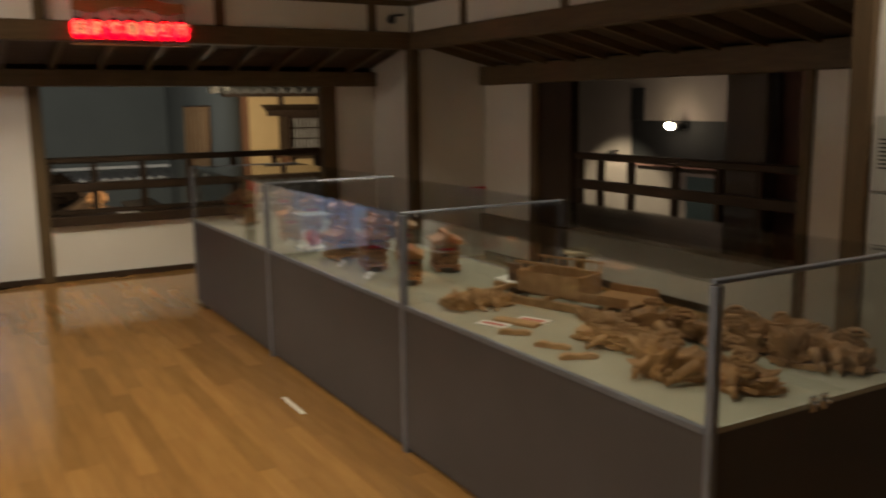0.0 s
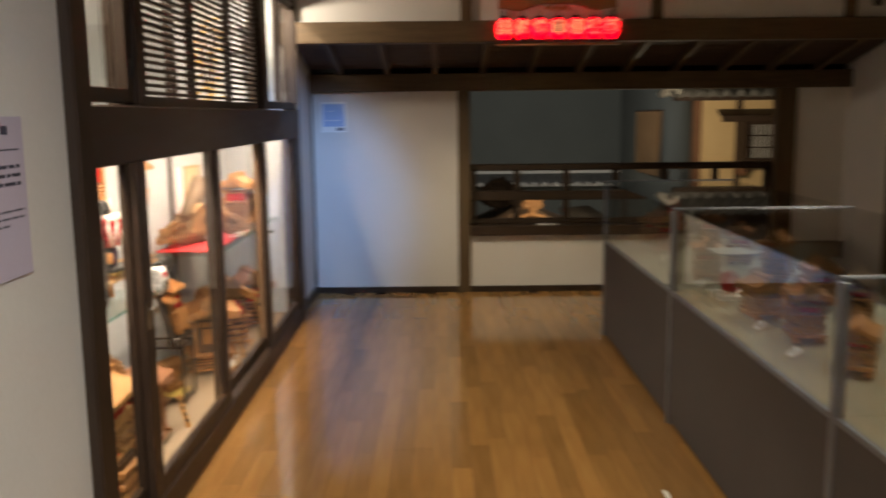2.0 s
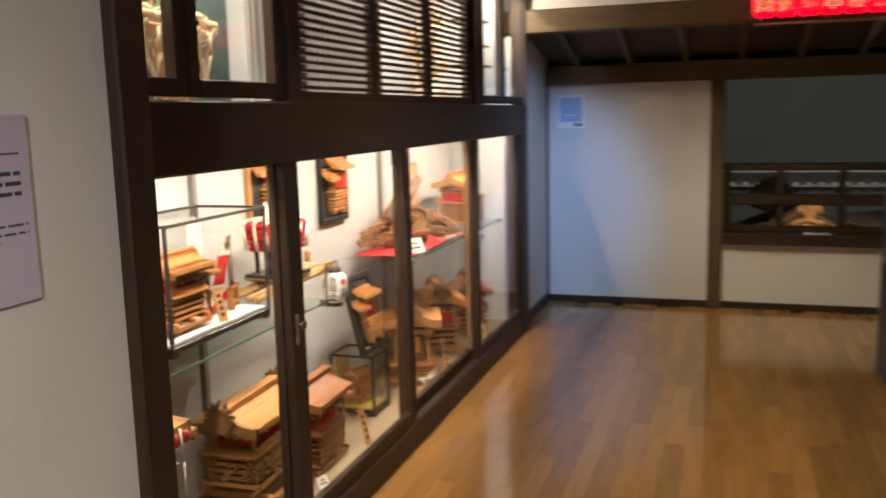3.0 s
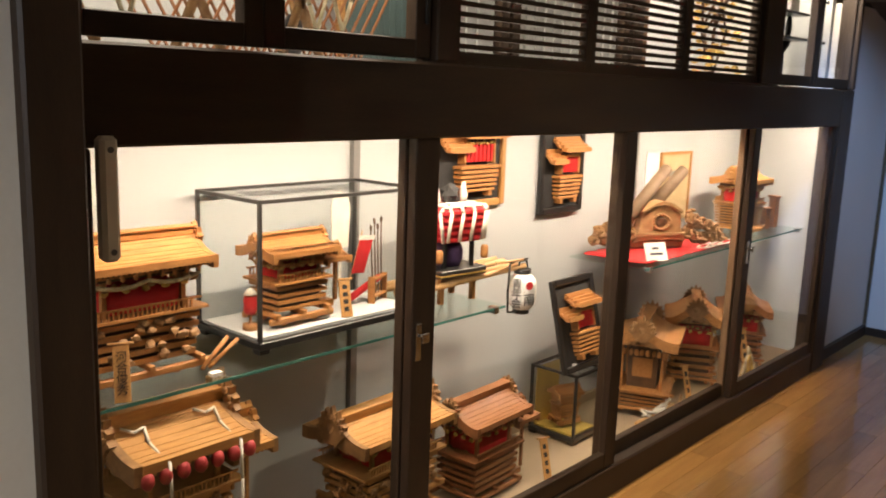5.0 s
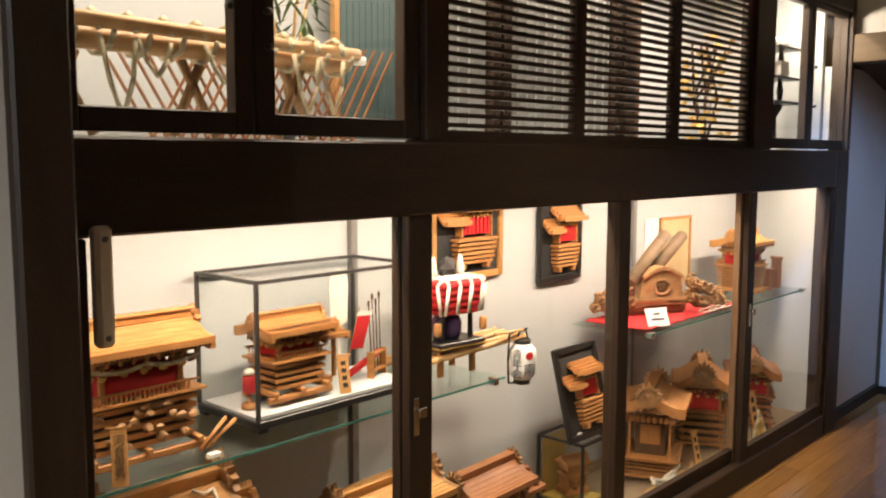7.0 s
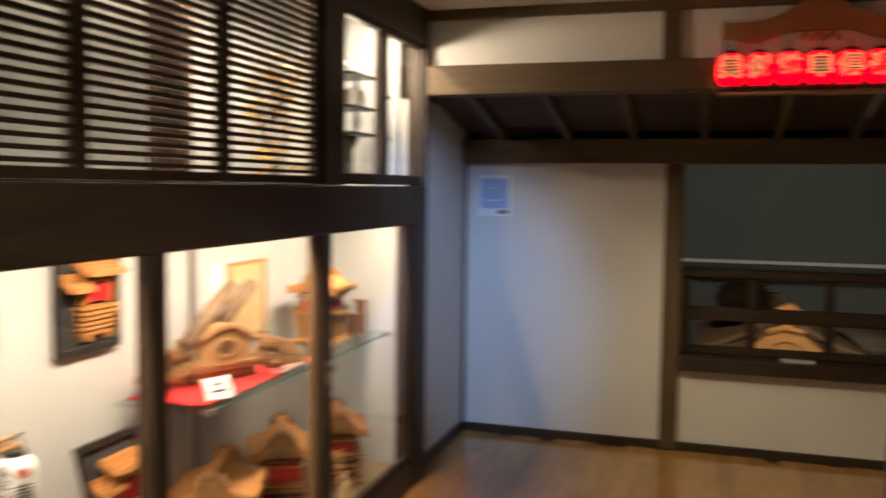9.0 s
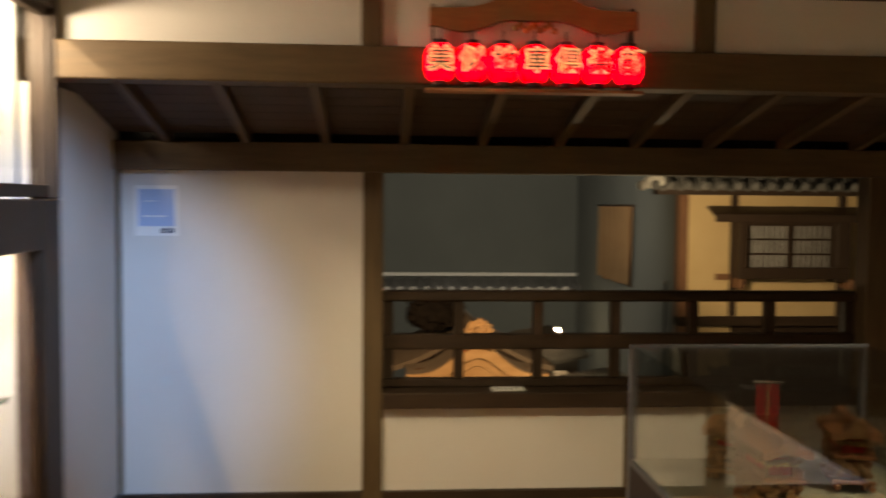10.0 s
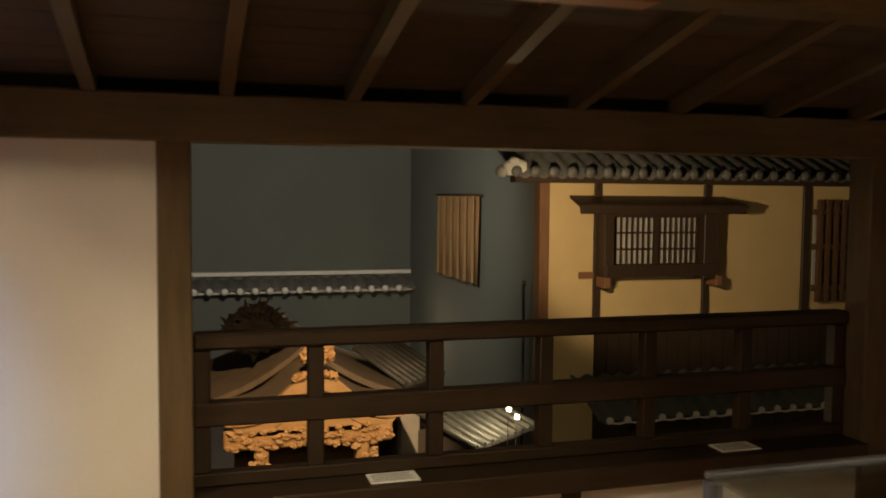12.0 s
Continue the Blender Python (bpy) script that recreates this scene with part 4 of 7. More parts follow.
float_model("festival_float_model", "cedar model shrine float with swept roof and carrying poles", (0.80, 6.44, CF), 112, 0.30, 0.33, 0.54, CEDAR, CEDAR, False, False, False, poles=True, seed=9, shrine=True, ornate=1.3)
float_model("festival_float_model", "cedar model float with curved gable and red curtain", (0.76, 7.04, CF), 118, 0.28, 0.31, 0.52, CEDAR, CEDAR, True, False, False, karahafu=True, seed=10, ornate=1.3)
float_model("festival_float_model", "brown model float with curved gable and gilt cords", (0.80, 7.58, CF), 118, 0.27, 0.29, 0.46, ZELKOVA, ZELKOVA, True, False, False, karahafu=True, seed=11, ornate=1.3)
t = thing("roof_cords", "white cords tied over a plank model roof", "cord", (0.80, 3.89, 0.362))
for y in (-0.1, 0.1):
    bm = bmesh.new()
    tubes(bm, [(0.03, y - 0.03, 0.352), (0.06, y - 0.01, 0.346), (0.05, y + 0.02, 0.350), (0.09, y + 0.012, 0.324), (0.135, y + 0.012, 0.308), (0.182, y + 0.012, 0.302), (0.188, y + 0.012, 0.2), (0.188, y + 0.012, 0.1)], 0.004)
    part("cord", bm, WHITE, t)
for y, z1 in ((3.89, 0.36), (4.66, 0.22)):
    t = thing("timber_stand", "stacked timber stand under a model float", "stand", (0.82, y, CF), 0, "timber stands")
    solid("core", [(-0.11, 0.11, -0.12, 0.12, 0, z1 - CF)], SHADOWWOOD, parent=t)
    layers = 6
    dz = (z1 - CF) / layers
    for i in range(layers):
        for s in (-1, 1):
            if i % 2:
                solid("beam", [(-0.16, 0.16, s * 0.13 - 0.012, s * 0.13 + 0.012, i * dz, (i + 0.96) * dz)], CEDAR, parent=t, r=0.003)
            else:
                solid("beam", [(s * 0.125 - 0.012, s * 0.125 + 0.012, -0.17, 0.17, i * dz, (i + 0.96) * dz)], CEDAR, parent=t, r=0.003)


def glass_box(place, sx, sy, h, frame_mat, base_mat, label, t=0.014):
    g = thing("glass_showcase", label, "showcase", place)
    solid("base", [(-sx, sx, -sy, sy, 0.012, 0.034)], base_mat, parent=g, r=0.003)
    for ex in (-1, 1):
        for ey in (-1, 1):
            solid("foot", [(ex * (sx - 0.02) - 0.016, ex * (sx - 0.02) + 0.016, ey * (sy - 0.02) - 0.016, ey * (sy - 0.02) + 0.016, 0, 0.012)], BLACK, parent=g)
            solid("corner_post", [(ex * (sx - t / 2) - t / 2, ex * (sx - t / 2) + t / 2, ey * (sy - t / 2) - t / 2, ey * (sy - t / 2) + t / 2, 0.034, h - t)], frame_mat, parent=g)
    for e in (-1, 1):
        solid("top_rail", [(e * (sx - t / 2) - t / 2, e * (sx - t / 2) + t / 2, -sy, sy, h - t, h)], frame_mat, parent=g)
        solid("top_rail", [(-sx + t, sx - t, e * (sy - t / 2) - t / 2, e * (sy - t / 2) + t / 2, h - t, h)], frame_mat, parent=g)
        pane("pane", (e * (sx - t / 2) - 0.001, e * (sx - t / 2) + 0.001, -sy + t, sy - t, 0.034, h - t), g)
        pane("pane", (-sx + t, sx - t, e * (sy - t / 2) - 0.001, e * (sy - t / 2) + 0.001, 0.034, h - t), g)
    pane("top_pane", (-sx + t, sx - t, -sy + t, sy - t, h - 0.006, h - 0.004), g)
    return g


showcase = glass_box((0.73, 4.44, SF), 0.15, 0.305, 0.42, CASEBLACK, BLACK, "black-framed glass showcase holding a model float", 0.010)
solid("deck", [(-0.13, 0.13, -0.295, 0.295, 0.0342, 0.042)], CASE_PAINT, parent=showcase, label="pale grey deck")
small_case = glass_box((0.715, 5.90, CF), 0.12, 0.105, 0.315, BLACK, BLACK, "small black-framed glass box with a gold backing", 0.011)
solid("backing", [(-0.10, -0.096, -0.088, 0.088, 0.036, 0.30)], GILT, parent=small_case, label="gold paper backing")
solid("deck", [(-0.1, 0.1, -0.088, 0.088, 0.0342, 0.04)], GILT, parent=small_case)
float_model("festival_float_model", "tiny pale wooden model float in a glass box", (0.715, 5.90, 0.104), 70, 0.12, 0.10, 0.17, CEDAR, CEDAR, False, False, False, seed=12)


# little things inside the grey showcase
def mini_lantern_post(place):
    t = thing("lantern_stand", "small red paper lantern on a round wooden stand", "lantern", place)
    bm = bmesh.new()
    lathe(bm, [(0.022, 0), (0.022, 0.016), (0.004, 0.017), (0.004, 0.045)], 12)
    part("stand", bm, CEDAR, t)
    bm = bmesh.new()
    lathe(bm, [(0.014, 0.045), (0.019, 0.055), (0.019, 0.09), (0.014, 0.1)], 12)
    part("shade", bm, RED, t, "red paper shade")
    bm = bmesh.new()
    lathe(bm, [(0.02, 0.1), (0.012, 0.112), (0.004, 0.118)], 12)
    part("cap", bm, WHITE, t)


mini_lantern_post((0.77, 4.185, 0.873))
t = thing("festival_banner", "small red and white cloth banner on a stick", "banner", (0.73, 4.565, 0.873), -25)
bm = bmesh.new()
rod(bm, (0, 0, 0), (0, 0.06, 0.235), 0.002)
part("stick", bm, BAMBOO, t)
bm = bmesh.new()
vs = box(bm, 0.002, 0.004, 0.024, 0.066, 0.10, 0.205)
for v in vs:
    v.co.y += (v.co.z - 0.10) * 0.26
part("cloth", bm, RED, t)
bm = bmesh.new()
vs = box(bm, 0.0015, 0.0045, 0.02, 0.07, 0.206, 0.219)
for v in vs:
    v.co.y += (v.co.z - 0.10) * 0.26
part("pale_edge", bm, WHITE, t)
t = thing("red_baton", "small red cloth-wrapped baton beside the model", "baton", (0.75, 4.55, 0.873), 0)
bm = bmesh.new()
rod(bm, (0.0, 0.0, 0.012), (0.0, 0.15, 0.075), 0.011, sides=10)
part("shaft", bm, RED, t)
bm = bmesh.new()
extrude_profile(bm, [(-0.004, 0), (0.004, 0), (0.006, 0.16), (0.03, 0.17), (0.036, 0.30), (0.022, 0.335), (0.0, 0.35), (-0.022, 0.335), (-0.036, 0.30), (-0.03, 0.17), (-0.006, 0.16)], -0.002, 0.002, pose(0.65, 4.62, 1.068, 0, 0, 80))
t = part("standing_fan", bm, WHITE, None, "pale fan-shaped board behind the model")
tagged(t, category="fan")
for v in t.data.vertices:
    v.co.z -= 0.195
t = thing("spear_rack", "rack of tiny festival spears beside the model", "spear rack", (0.76, 4.685, 0.873), 20)
for i in range(4):
    bm = bmesh.new()
    rod(bm, (0, 0.02 * i - 0.03, 0.0), (-0.01, 0.024 * i - 0.036, 0.23 + 0.02 * (i % 2)), 0.0022)
    lump(bm, (-0.01, 0.024 * i - 0.036, 0.24 + 0.02 * (i % 2)), (0.005, 0.005, 0.013), i, 0.3, 1)
    part("spear", bm, SHADOWWOOD, t)
bm = bmesh.new()
for z in (0.02, 0.075):
    box(bm, -0.012, 0.012, -0.045, 0.045, z, z + 0.006)
for y in (-0.045, 0.041):
    box(bm, -0.012, 0.012, y, y + 0.005, 0, 0.085)
part("frame", bm, CEDAR, t)


def tag_board(place, turn, text="", h=0.14, w=0.035):
    t = thing("name_board", "pale wooden name board leaning beside a model", "name board", place, turn, "name boards")
    bm = bmesh.new()
    rbox(bm, -0.003, 0.003, -w / 2, w / 2, 0, h, 0.001, pose(0, 0, 0, 0, -18, 0))
    part("board", bm, PINE, t)
    bm = bmesh.new()
    rbox(bm, -0.005, 0.005, -w * 0.8, 0.001, h, h + 0.006, 0.001, pose(0, 0, 0.001, 0, -18, 0))
    rbox(bm, -0.005, 0.005, 0.001, w * 0.8, h, h + 0.006, 0.001, pose(0, 0, 0.001, 0, -18, 0))
    part("cap", bm, PINE, t)
    if text:
        writing(text, w * 0.75, pose(0, 0, 0, 0, -18, 0) @ pose(0.0042, 0, h / 2, 90, 0, 90), SUMI, t, vertical=True, depth=0.0003)
    else:
        bm = bmesh.new()
        for i in range(4):
            box(bm, 0.0031, 0.0038, -w * 0.22, w * 0.22, h * (0.16 + 0.2 * i), h * (0.28 + 0.2 * i), pose(0, 0, 0, 0, -18, 0))
        part("lettering", bm, SUMI, t)
    return t


tag_board((0.955, 3.705, SF), -25, "河合俊秀", 0.13, 0.036)
tag_board((0.85, 4.475, 0.873), -20, "", 0.11)
t = thing("festival_standard", "white festival standard with a purple and gold cloth", "standard", (0.68, 5.02, CF), -35)
bm = bmesh.new()
rod(bm, (0, 0, 0), (0, 0, 0.42), 0.004)
part("pole", bm, BAMBOO, t)
bm = bmesh.new()
extrude_profile(bm, [(-0.012, 0.40), (-0.03, 0.385), (-0.042, 0.36), (-0.036, 0.16), (0.0, 0.145), (0.036, 0.16), (0.042, 0.36), (0.03, 0.385), (0.012, 0.40), (0.008, 0.44), (-0.008, 0.44)], -0.003, 0.003, pose(0, 0, 0, 0, 0, 90))
part("board", bm, WHITE, t)
for i in range(3):
    solid("cloth_patch", [(0.0032, 0.006, -0.028, 0.028, 0.18 + 0.058 * i, 0.232 + 0.058 * i)], (bpy.data.materials.get("violet_cloth") or surface("violet_cloth", (0.10, 0.05, 0.14), (0.07, 0.03, 0.10), 0.8, 20, bump=0.2)) if i != 1 else GILT, parent=t)
solid("foot", [(-0.03, 0.03, -0.03, 0.03, 0.0, 0.012)], CEDAR, parent=t, r=0.003)
tag_board((0.95, 5.45, CF), -20, "", 0.16)
tag_board((0.97, 6.62, CF), -20, "", 0.20)
tag_board((0.95, 7.34, CF), -30, "", 0.25, 0.045)
t = thing("wooden_rods", "two orange wooden rods resting against a model", "rods", (0.90, 3.935, SF), 0)
for i in range(2):
    bm = bmesh.new()
    rod(bm, (0, 0.01 + 0.02 * i, 0.012), (-0.02 + 0.03 * i, 0.10 + 0.01 * i, 0.075), 0.0055)
    part("rod", bm, CEDAR, t)
solid("paper_slip", [(0.92, 0.94, 3.95, 3.98, 0.829, 0.838)], PAPER, "tiny folded white and red slip", "slip")

# drum float with a red layered cushion stack
t = thing("drum_float", "red and white striped drum float on bamboo carrying poles", "drum float", (0.77, 5.01, SF), 84, scale=1.06)
for s in (-1, 1):
    for e in (-0.05, 0.05):
        bm = bmesh.new()
        rod(bm, (-0.24, s * 0.05 + e * 0.4, 0.055), (0.30, s * 0.05 + e * 0.4, 0.09), 0.010, sides=10)
        part("carrying_pole", bm, BAMBOO, t)
for e in (-1, 1):
    for s in (-1, 1):
        solid("leg", [(e * 0.07 - 0.008, e * 0.07 + 0.008, s * 0.05 - 0.008, s * 0.05 + 0.008, 0.0, 0.09)], CEDAR, parent=t)
solid("deck", [(-0.10, 0.10, -0.085, 0.085, 0.09, 0.115)], BLACK, parent=t, r=0.003)
solid("gold_edge", [(-0.102, 0.102, -0.087, 0.087, 0.096, 0.101)], GOLD, parent=t)
for e in (-1, 1):
    for s in (-1, 1):
        solid("pillar", [(e * 0.06 - 0.006, e * 0.06 + 0.006, s * 0.05 - 0.006, s * 0.05 + 0.006, 0.115, 0.20)], BLACK, parent=t)
bm = bmesh.new()
lathe(bm, [(0.04, 0.115), (0.05, 0.14), (0.05, 0.17), (0.04, 0.19)], 16)
part("drum", bm, surface("purple_cloth", (0.12, 0.06, 0.16), (0.08, 0.04, 0.11), 0.8, 20, bump=0.2), t, "purple cloth round the drum")
for i in range(5):
    g = 0.082 + 0.004 * i
    solid("cushion", [(-g, g, -g * 0.9, g * 0.9, 0.20 + i * 0.022, 0.2215 + i * 0.022)], RED, parent=t, r=0.008, label="red quilted cushion")
for i in range(4):
    for s in (-1, 1):
        bm = bmesh.new()
        y = -0.075 + i * 0.05
        tubes(bm, [(s * 0.09, y, 0.205), (s * 0.106, y, 0.30), (s * 0.09, y, 0.316), (0, y, 0.318)], 0.006)
        part("cord", bm, WHITE, t, "white cord")
        bm = bmesh.new()
        tubes(bm, [(-0.075 + i * 0.05, s * 0.08, 0.205), (-0.075 + i * 0.05, s * 0.096, 0.30), (-0.075 + i * 0.05, s * 0.085, 0.317), (-0.075 + i * 0.05, 0, 0.319)], 0.006)
        part("cord", bm, WHITE, t, "white cord")
for x in (-0.06, 0.06):
    bm = bmesh.new()
    lathe(bm, [(0.012, 0.315), (0.014, 0.34), (0.008, 0.375), (0.006, 0.385)], 10, pose(x, 0.0, 0))
    part("tassel", bm, WHITE, t)
bm = bmesh.new()
lump(bm, (0, 0.0, 0.345), (0.035, 0.03, 0.038), 3, 0.4)
part("finial", bm, BLACKMATT, t)
for x, y in ((0.1, -0.07), (0.1, 0.07), (-0.1, -0.07)):
    bm = bmesh.new()
    lathe(bm, [(0.010, 0.14), (0.013, 0.148), (0.013, 0.175), (0.010, 0.182)], 10, pose(x, y, 0))
    part("hanging_lantern", bm, CEDAR, t)

# white paper lantern
t = thing("paper_lantern", "white paper lantern with black lettering and red crest", "lantern", (0.88, 5.305, 0.745), 0)
bm = bmesh.new()
prof = [(0.03, 0.02)] + [(0.042 * (1 - abs(2 * i / 20 - 1) ** 4) ** 0.5 + 0.012 + (0.001 if i % 2 else 0), 0.022 + i * 0.0065) for i in range(1, 20)] + [(0.03, 0.154)]
lathe(bm, prof, 24)
part("shade", bm, PAPER, t)
for z0 in (0.005, 0.154):
    bm = bmesh.new()
    lathe(bm, [(0.031, z0), (0.031, z0 + 0.017)], 16)
    part("ring", bm, BLACK, t)
bm = bmesh.new()
tubes(bm, [(0, -0.08, 0.02), (0, -0.085, 0.10), (0, -0.078, 0.20), (0, -0.03, 0.205), (0, 0.03, 0.205)], 0.004)
tubes(bm, [(0, -0.03, 0.172), (0, -0.02, 0.20), (0, 0.02, 0.20), (0, 0.03, 0.172)], 0.003)
tubes(bm, [(0, -0.08, 0.02), (0, -0.03, 0.012)], 0.004)
part("hanger", bm, BLACK, t)
for text, size, a, z, upright in (("青年会", 0.040, 18, 0.086, True), ("南", 0.050, 66, 0.064, False)):
    writing(text, size, pose(0.0562 * math.sin(radians(a)), -0.0562 * math.cos(radians(a)), z, 90, 0, a), SUMI, t, vertical=upright)
bm = bmesh.new()
lathe(bm, [(0.015, 0), (0.015, 0.001)], 16, pose(0.0545 * math.sin(radians(66)), -0.0545 * math.cos(radians(66)), 0.118, 90, 0, 66))
part("crest", bm, RED, t, "round red crest")
bm = bmesh.new()
rod(bm, (0, 0, 0.205), (0.0, -0.16, 0.21), 0.005)
part("pole", bm, BAMBOO, t)


# framed relief models
def framed_model(place, turn_m, w, h, wood, label, frame_mat=BLACK):
    """A frame with half of a model float fixed on its dark backing: main roof, porch roof, curtain and railed body."""
    t = thing("framed_model", label, "framed model", group="framed relief models")
    t.matrix_world = Matrix.Translation(place) @ turn_m
    for s in (-1, 1):
        solid("frame_side", [(0, 0.022, s * w - 0.014, s * w + 0.014, 0, h)], frame_mat, parent=t, r=0.004)
    for z in (-0.002, h - 0.026):
        solid("frame_rail", [(0.0005, 0.0215, -w + 0.014, w - 0.014, z, z + 0.028)], frame_mat, parent=t, r=0.004)
    solid("backing", [(0.0, 0.008, -w + 0.014, w - 0.014, 0.027, h - 0.027)], BLACKMATT, parent=t)
    b = w * 0.52
    for i in range(6):
        g = 1 + 0.05 * (i % 2) + 0.02 * i
        solid("body_slat", [(0.0082, 0.040 + 0.003 * i, -b * g + 0.02, b * g + 0.02, h * (0.16 + 0.045 * i), h * (0.16 + 0.045 * i) + h * 0.03)], wood, parent=t, r=0.0015)
    for s in (-1, 1):
        solid("pillar", [(0.0082, 0.045, s * b * 0.85 + 0.016, s * b * 0.85 + 0.024, h * 0.43, h * 0.68)], wood, parent=t)
        solid("foot", [(0.0082, 0.044, s * b * 0.7 + 0.010, s * b * 0.7 + 0.030, h * 0.11, h * 0.159)], wood, parent=t, r=0.002)
    bm = bmesh.new()
    n = 14
    for i in range(n):
        y0, y1 = -b * 0.8 + 0.02 + 1.6 * b * i / n, -b * 0.8 + 0.02 + 1.6 * b * (i + 1) / n
        box(bm, 0.010, 0.034 + 0.005 * (i % 2), y0, y1, h * 0.45, h * (0.60 + 0.012 * (i % 3)))
    part("curtain", bm, RED, t, "red cloth curtain")
    bm = bmesh.new()
    for i in range(9):
        lump(bm, (0.042, -b * 0.8 + 0.02 + 0.2 * b * i, h * (0.63 + 0.008 * (i % 2))), (0.006, 0.010, 0.008), i, 0.6, 1)
    part("gold_fittings", bm, GOLD, t, "gilt cord and fittings")
    for name, yc, half, z0, depth in (("roof", 0.024, b * 1.28, h * 0.68, 0.075), ("porch_roof", -b * 1.05, b * 0.72, h * 0.55, 0.060)):
        bm = bmesh.new()
        up = h * 0.085
        pts = [(-half, 0.006), (-half * 0.8, -0.002), (0, -0.004), (half * 0.8, -0.002), (half, 0.006), (half * 0.93, up), (half * 0.5, up * 1.05), (-half * 0.5, up * 1.05), (-half * 0.93, up)]
        for k in range(4):
            d0, d1 = 0.0085 + depth * (1 - (k + 1) / 4) * 0.9, 0.0085 + depth * (1 - k / 4)
            extrude_profile(bm, [(y * (1 - 0.03 * k), z * 0.55 + up * 0.33 * k) for y, z in pts], -d1, -d0 + 0.004, pose(0, yc, z0, 0, 0, 90))
        rbox(bm, 0.0085, 0.022, yc - half * 0.95, yc + half * 0.95, z0 + up * 1.5, z0 + up * 1.8, 0.002)
        roof = part(name, bm, wood, t)
        bm = bmesh.new()
        for e in (-1, 1):
            for k in range(3):
                lump(bm, (0.02 + 0.012 * k, yc + e * half * 0.96, z0 + up * (1.3 - 0.4 * k)), (0.012, 0.009, 0.012), k, 0.6, 1)
        part("ridge_end", bm, wood, roof)
    return t


framed_model((0.552, 5.36, 1.10), Matrix.Identity(4), 0.20, 0.40, CEDAR, "framed red-brown relief float on the case wall", PINE)
framed_model((0.555, 5.985, 1.03), Matrix.Identity(4), 0.15, 0.40, CEDAR, "black-framed relief model of a float on the wall")
framed_model((0.79, 5.90, 0.380), pose(0, 0, 0, 0, -14, 0), 0.145, 0.40, CEDAR, "black-framed relief model leaning on a glass box")

# ridge carving with logs on a red cloth
bm = bmesh.new()
g = 22
rnd = random.Random(5)
grid = [[bm.verts.new((0.60 + 0.33 * i / 9 + 0.01 * rnd.uniform(-1, 1), 6.15 + 0.90 * j / g, 0.8215 + (0.004 + 0.012 * abs(noise.noise(Vector((i * 0.7, j * 0.5, 2)))))) ) for j in range(g + 1)] for i in range(10)]
for i in range(9):
    for j in range(g):
        bm.faces.new((grid[i][j], grid[i + 1][j], grid[i + 1][j + 1], grid[i][j + 1])).smooth = True
ob = part("red_cloth", bm, RED, None, "crumpled bright red cloth spread on the glass shelf")
tagged(ob, category="cloth")
sm = ob.modifiers.new("solid", "SOLIDIFY")
sm.thickness = 0.006
LOG = surface("weathered_log", (0.23, 0.145, 0.085), (0.13, 0.08, 0.045), 0.7, 20, fine=120, bump=0.4)
t = thing("ridge_carving", "pale carved roof-ridge ornament with scrolls and log ends", "carving", (0.77, 6.52, 0.836), -28)
bm = bmesh.new()
extrude_profile(bm, [(-0.10, 0.045), (0.10, 0.045), (0.145, 0.035), (0.115, 0.10), (0.105, 0.185), (0.05, 0.215), (0.0, 0.222), (-0.05, 0.215), (-0.105, 0.185), (-0.115, 0.10), (-0.145, 0.035)], -0.026, 0.026, pose(0, 0, 0.0, 0, 0, 90))
part("shield", bm, CARVED_PALE, t)
bm = bmesh.new()
extrude_profile(bm, [(-0.112, 0.185), (-0.05, 0.222), (0.0, 0.232), (0.05, 0.222), (0.112, 0.185), (0.108, 0.172), (0.05, 0.206), (0.0, 0.214), (-0.05, 0.206), (-0.108, 0.172)], -0.042, 0.03, pose(0, 0, 0.0, 0, 0, 90))
extrude_profile(bm, [(-0.135, 0.078), (0.135, 0.078), (0.14, 0.066), (-0.14, 0.066)], -0.036, 0.0, pose(0, 0, 0.0, 0, 0, 90))
part("shield_moulding", bm, CARVED_PALE, t)
bm = bmesh.new()
tubes(bm, [(0.03, 0.045 * math.cos(a) * (1 + 0.12 * math.cos(3 * a)), 0.132 + 0.036 * math.sin(a)) for a in np.linspace(0, 6.283, 17)], 0.007)
part("boss_ring", bm, CARVED_PALE, t)
# dark colour on a solid lump puts in the hollow's shade
bm = bmesh.new()
lump(bm, (0.024, 0.0, 0.132), (0.012, 0.034, 0.026), 3, 0.3, 2)
part("boss", bm, SHADOWWOOD, t, "solid lump darkened like a shaded hollow")
for s in (-1, 1):
    for i in range(9):
        row, k = i % 2, i // 2
        y = s * (0.165 + 0.047 * k + 0.018 * row)
        z = (0.145 if row else 0.075) - 0.020 * k
        r = 0.040 - 0.0035 * k
        bm = bmesh.new()
        tubes(bm, [(0.004 * q, y + s * r * (1 - q / 17) * math.cos(q * 0.72 + i), max(z, 0.05) + r * (1 - q / 17) * math.sin(q * 0.72 + i)) for q in range(16)], 0.0085, 7)
        lump(bm, (0.0, y, max(z, 0.05)), (0.018, r * 0.8, r * 0.8), i, 0.3, 2)
        part("scroll", bm, CARVED, t)
for a, b in (((0.045, -0.191, 0.16), (-0.082, 0.047, 0.33)), ((-0.005, -0.139, 0.17), (-0.146, 0.126, 0.365)), ((-0.081, 0.025, 0.20), (-0.194, 0.259, 0.352))):
    bm = bmesh.new()
    rod(bm, a, b, 0.029, sides=16)
    log = part("log", bm, LOG, t, "weathered round log")
    bm = bmesh.new()
    d = (Vector(b) - Vector(a)).normalized()
    rod(bm, Vector(b), Vector(b) + d * 0.002, 0.0275, sides=16)
    part("sawn_end", bm, CARVED_PALE, log, "paler sawn end")
bm = bmesh.new()
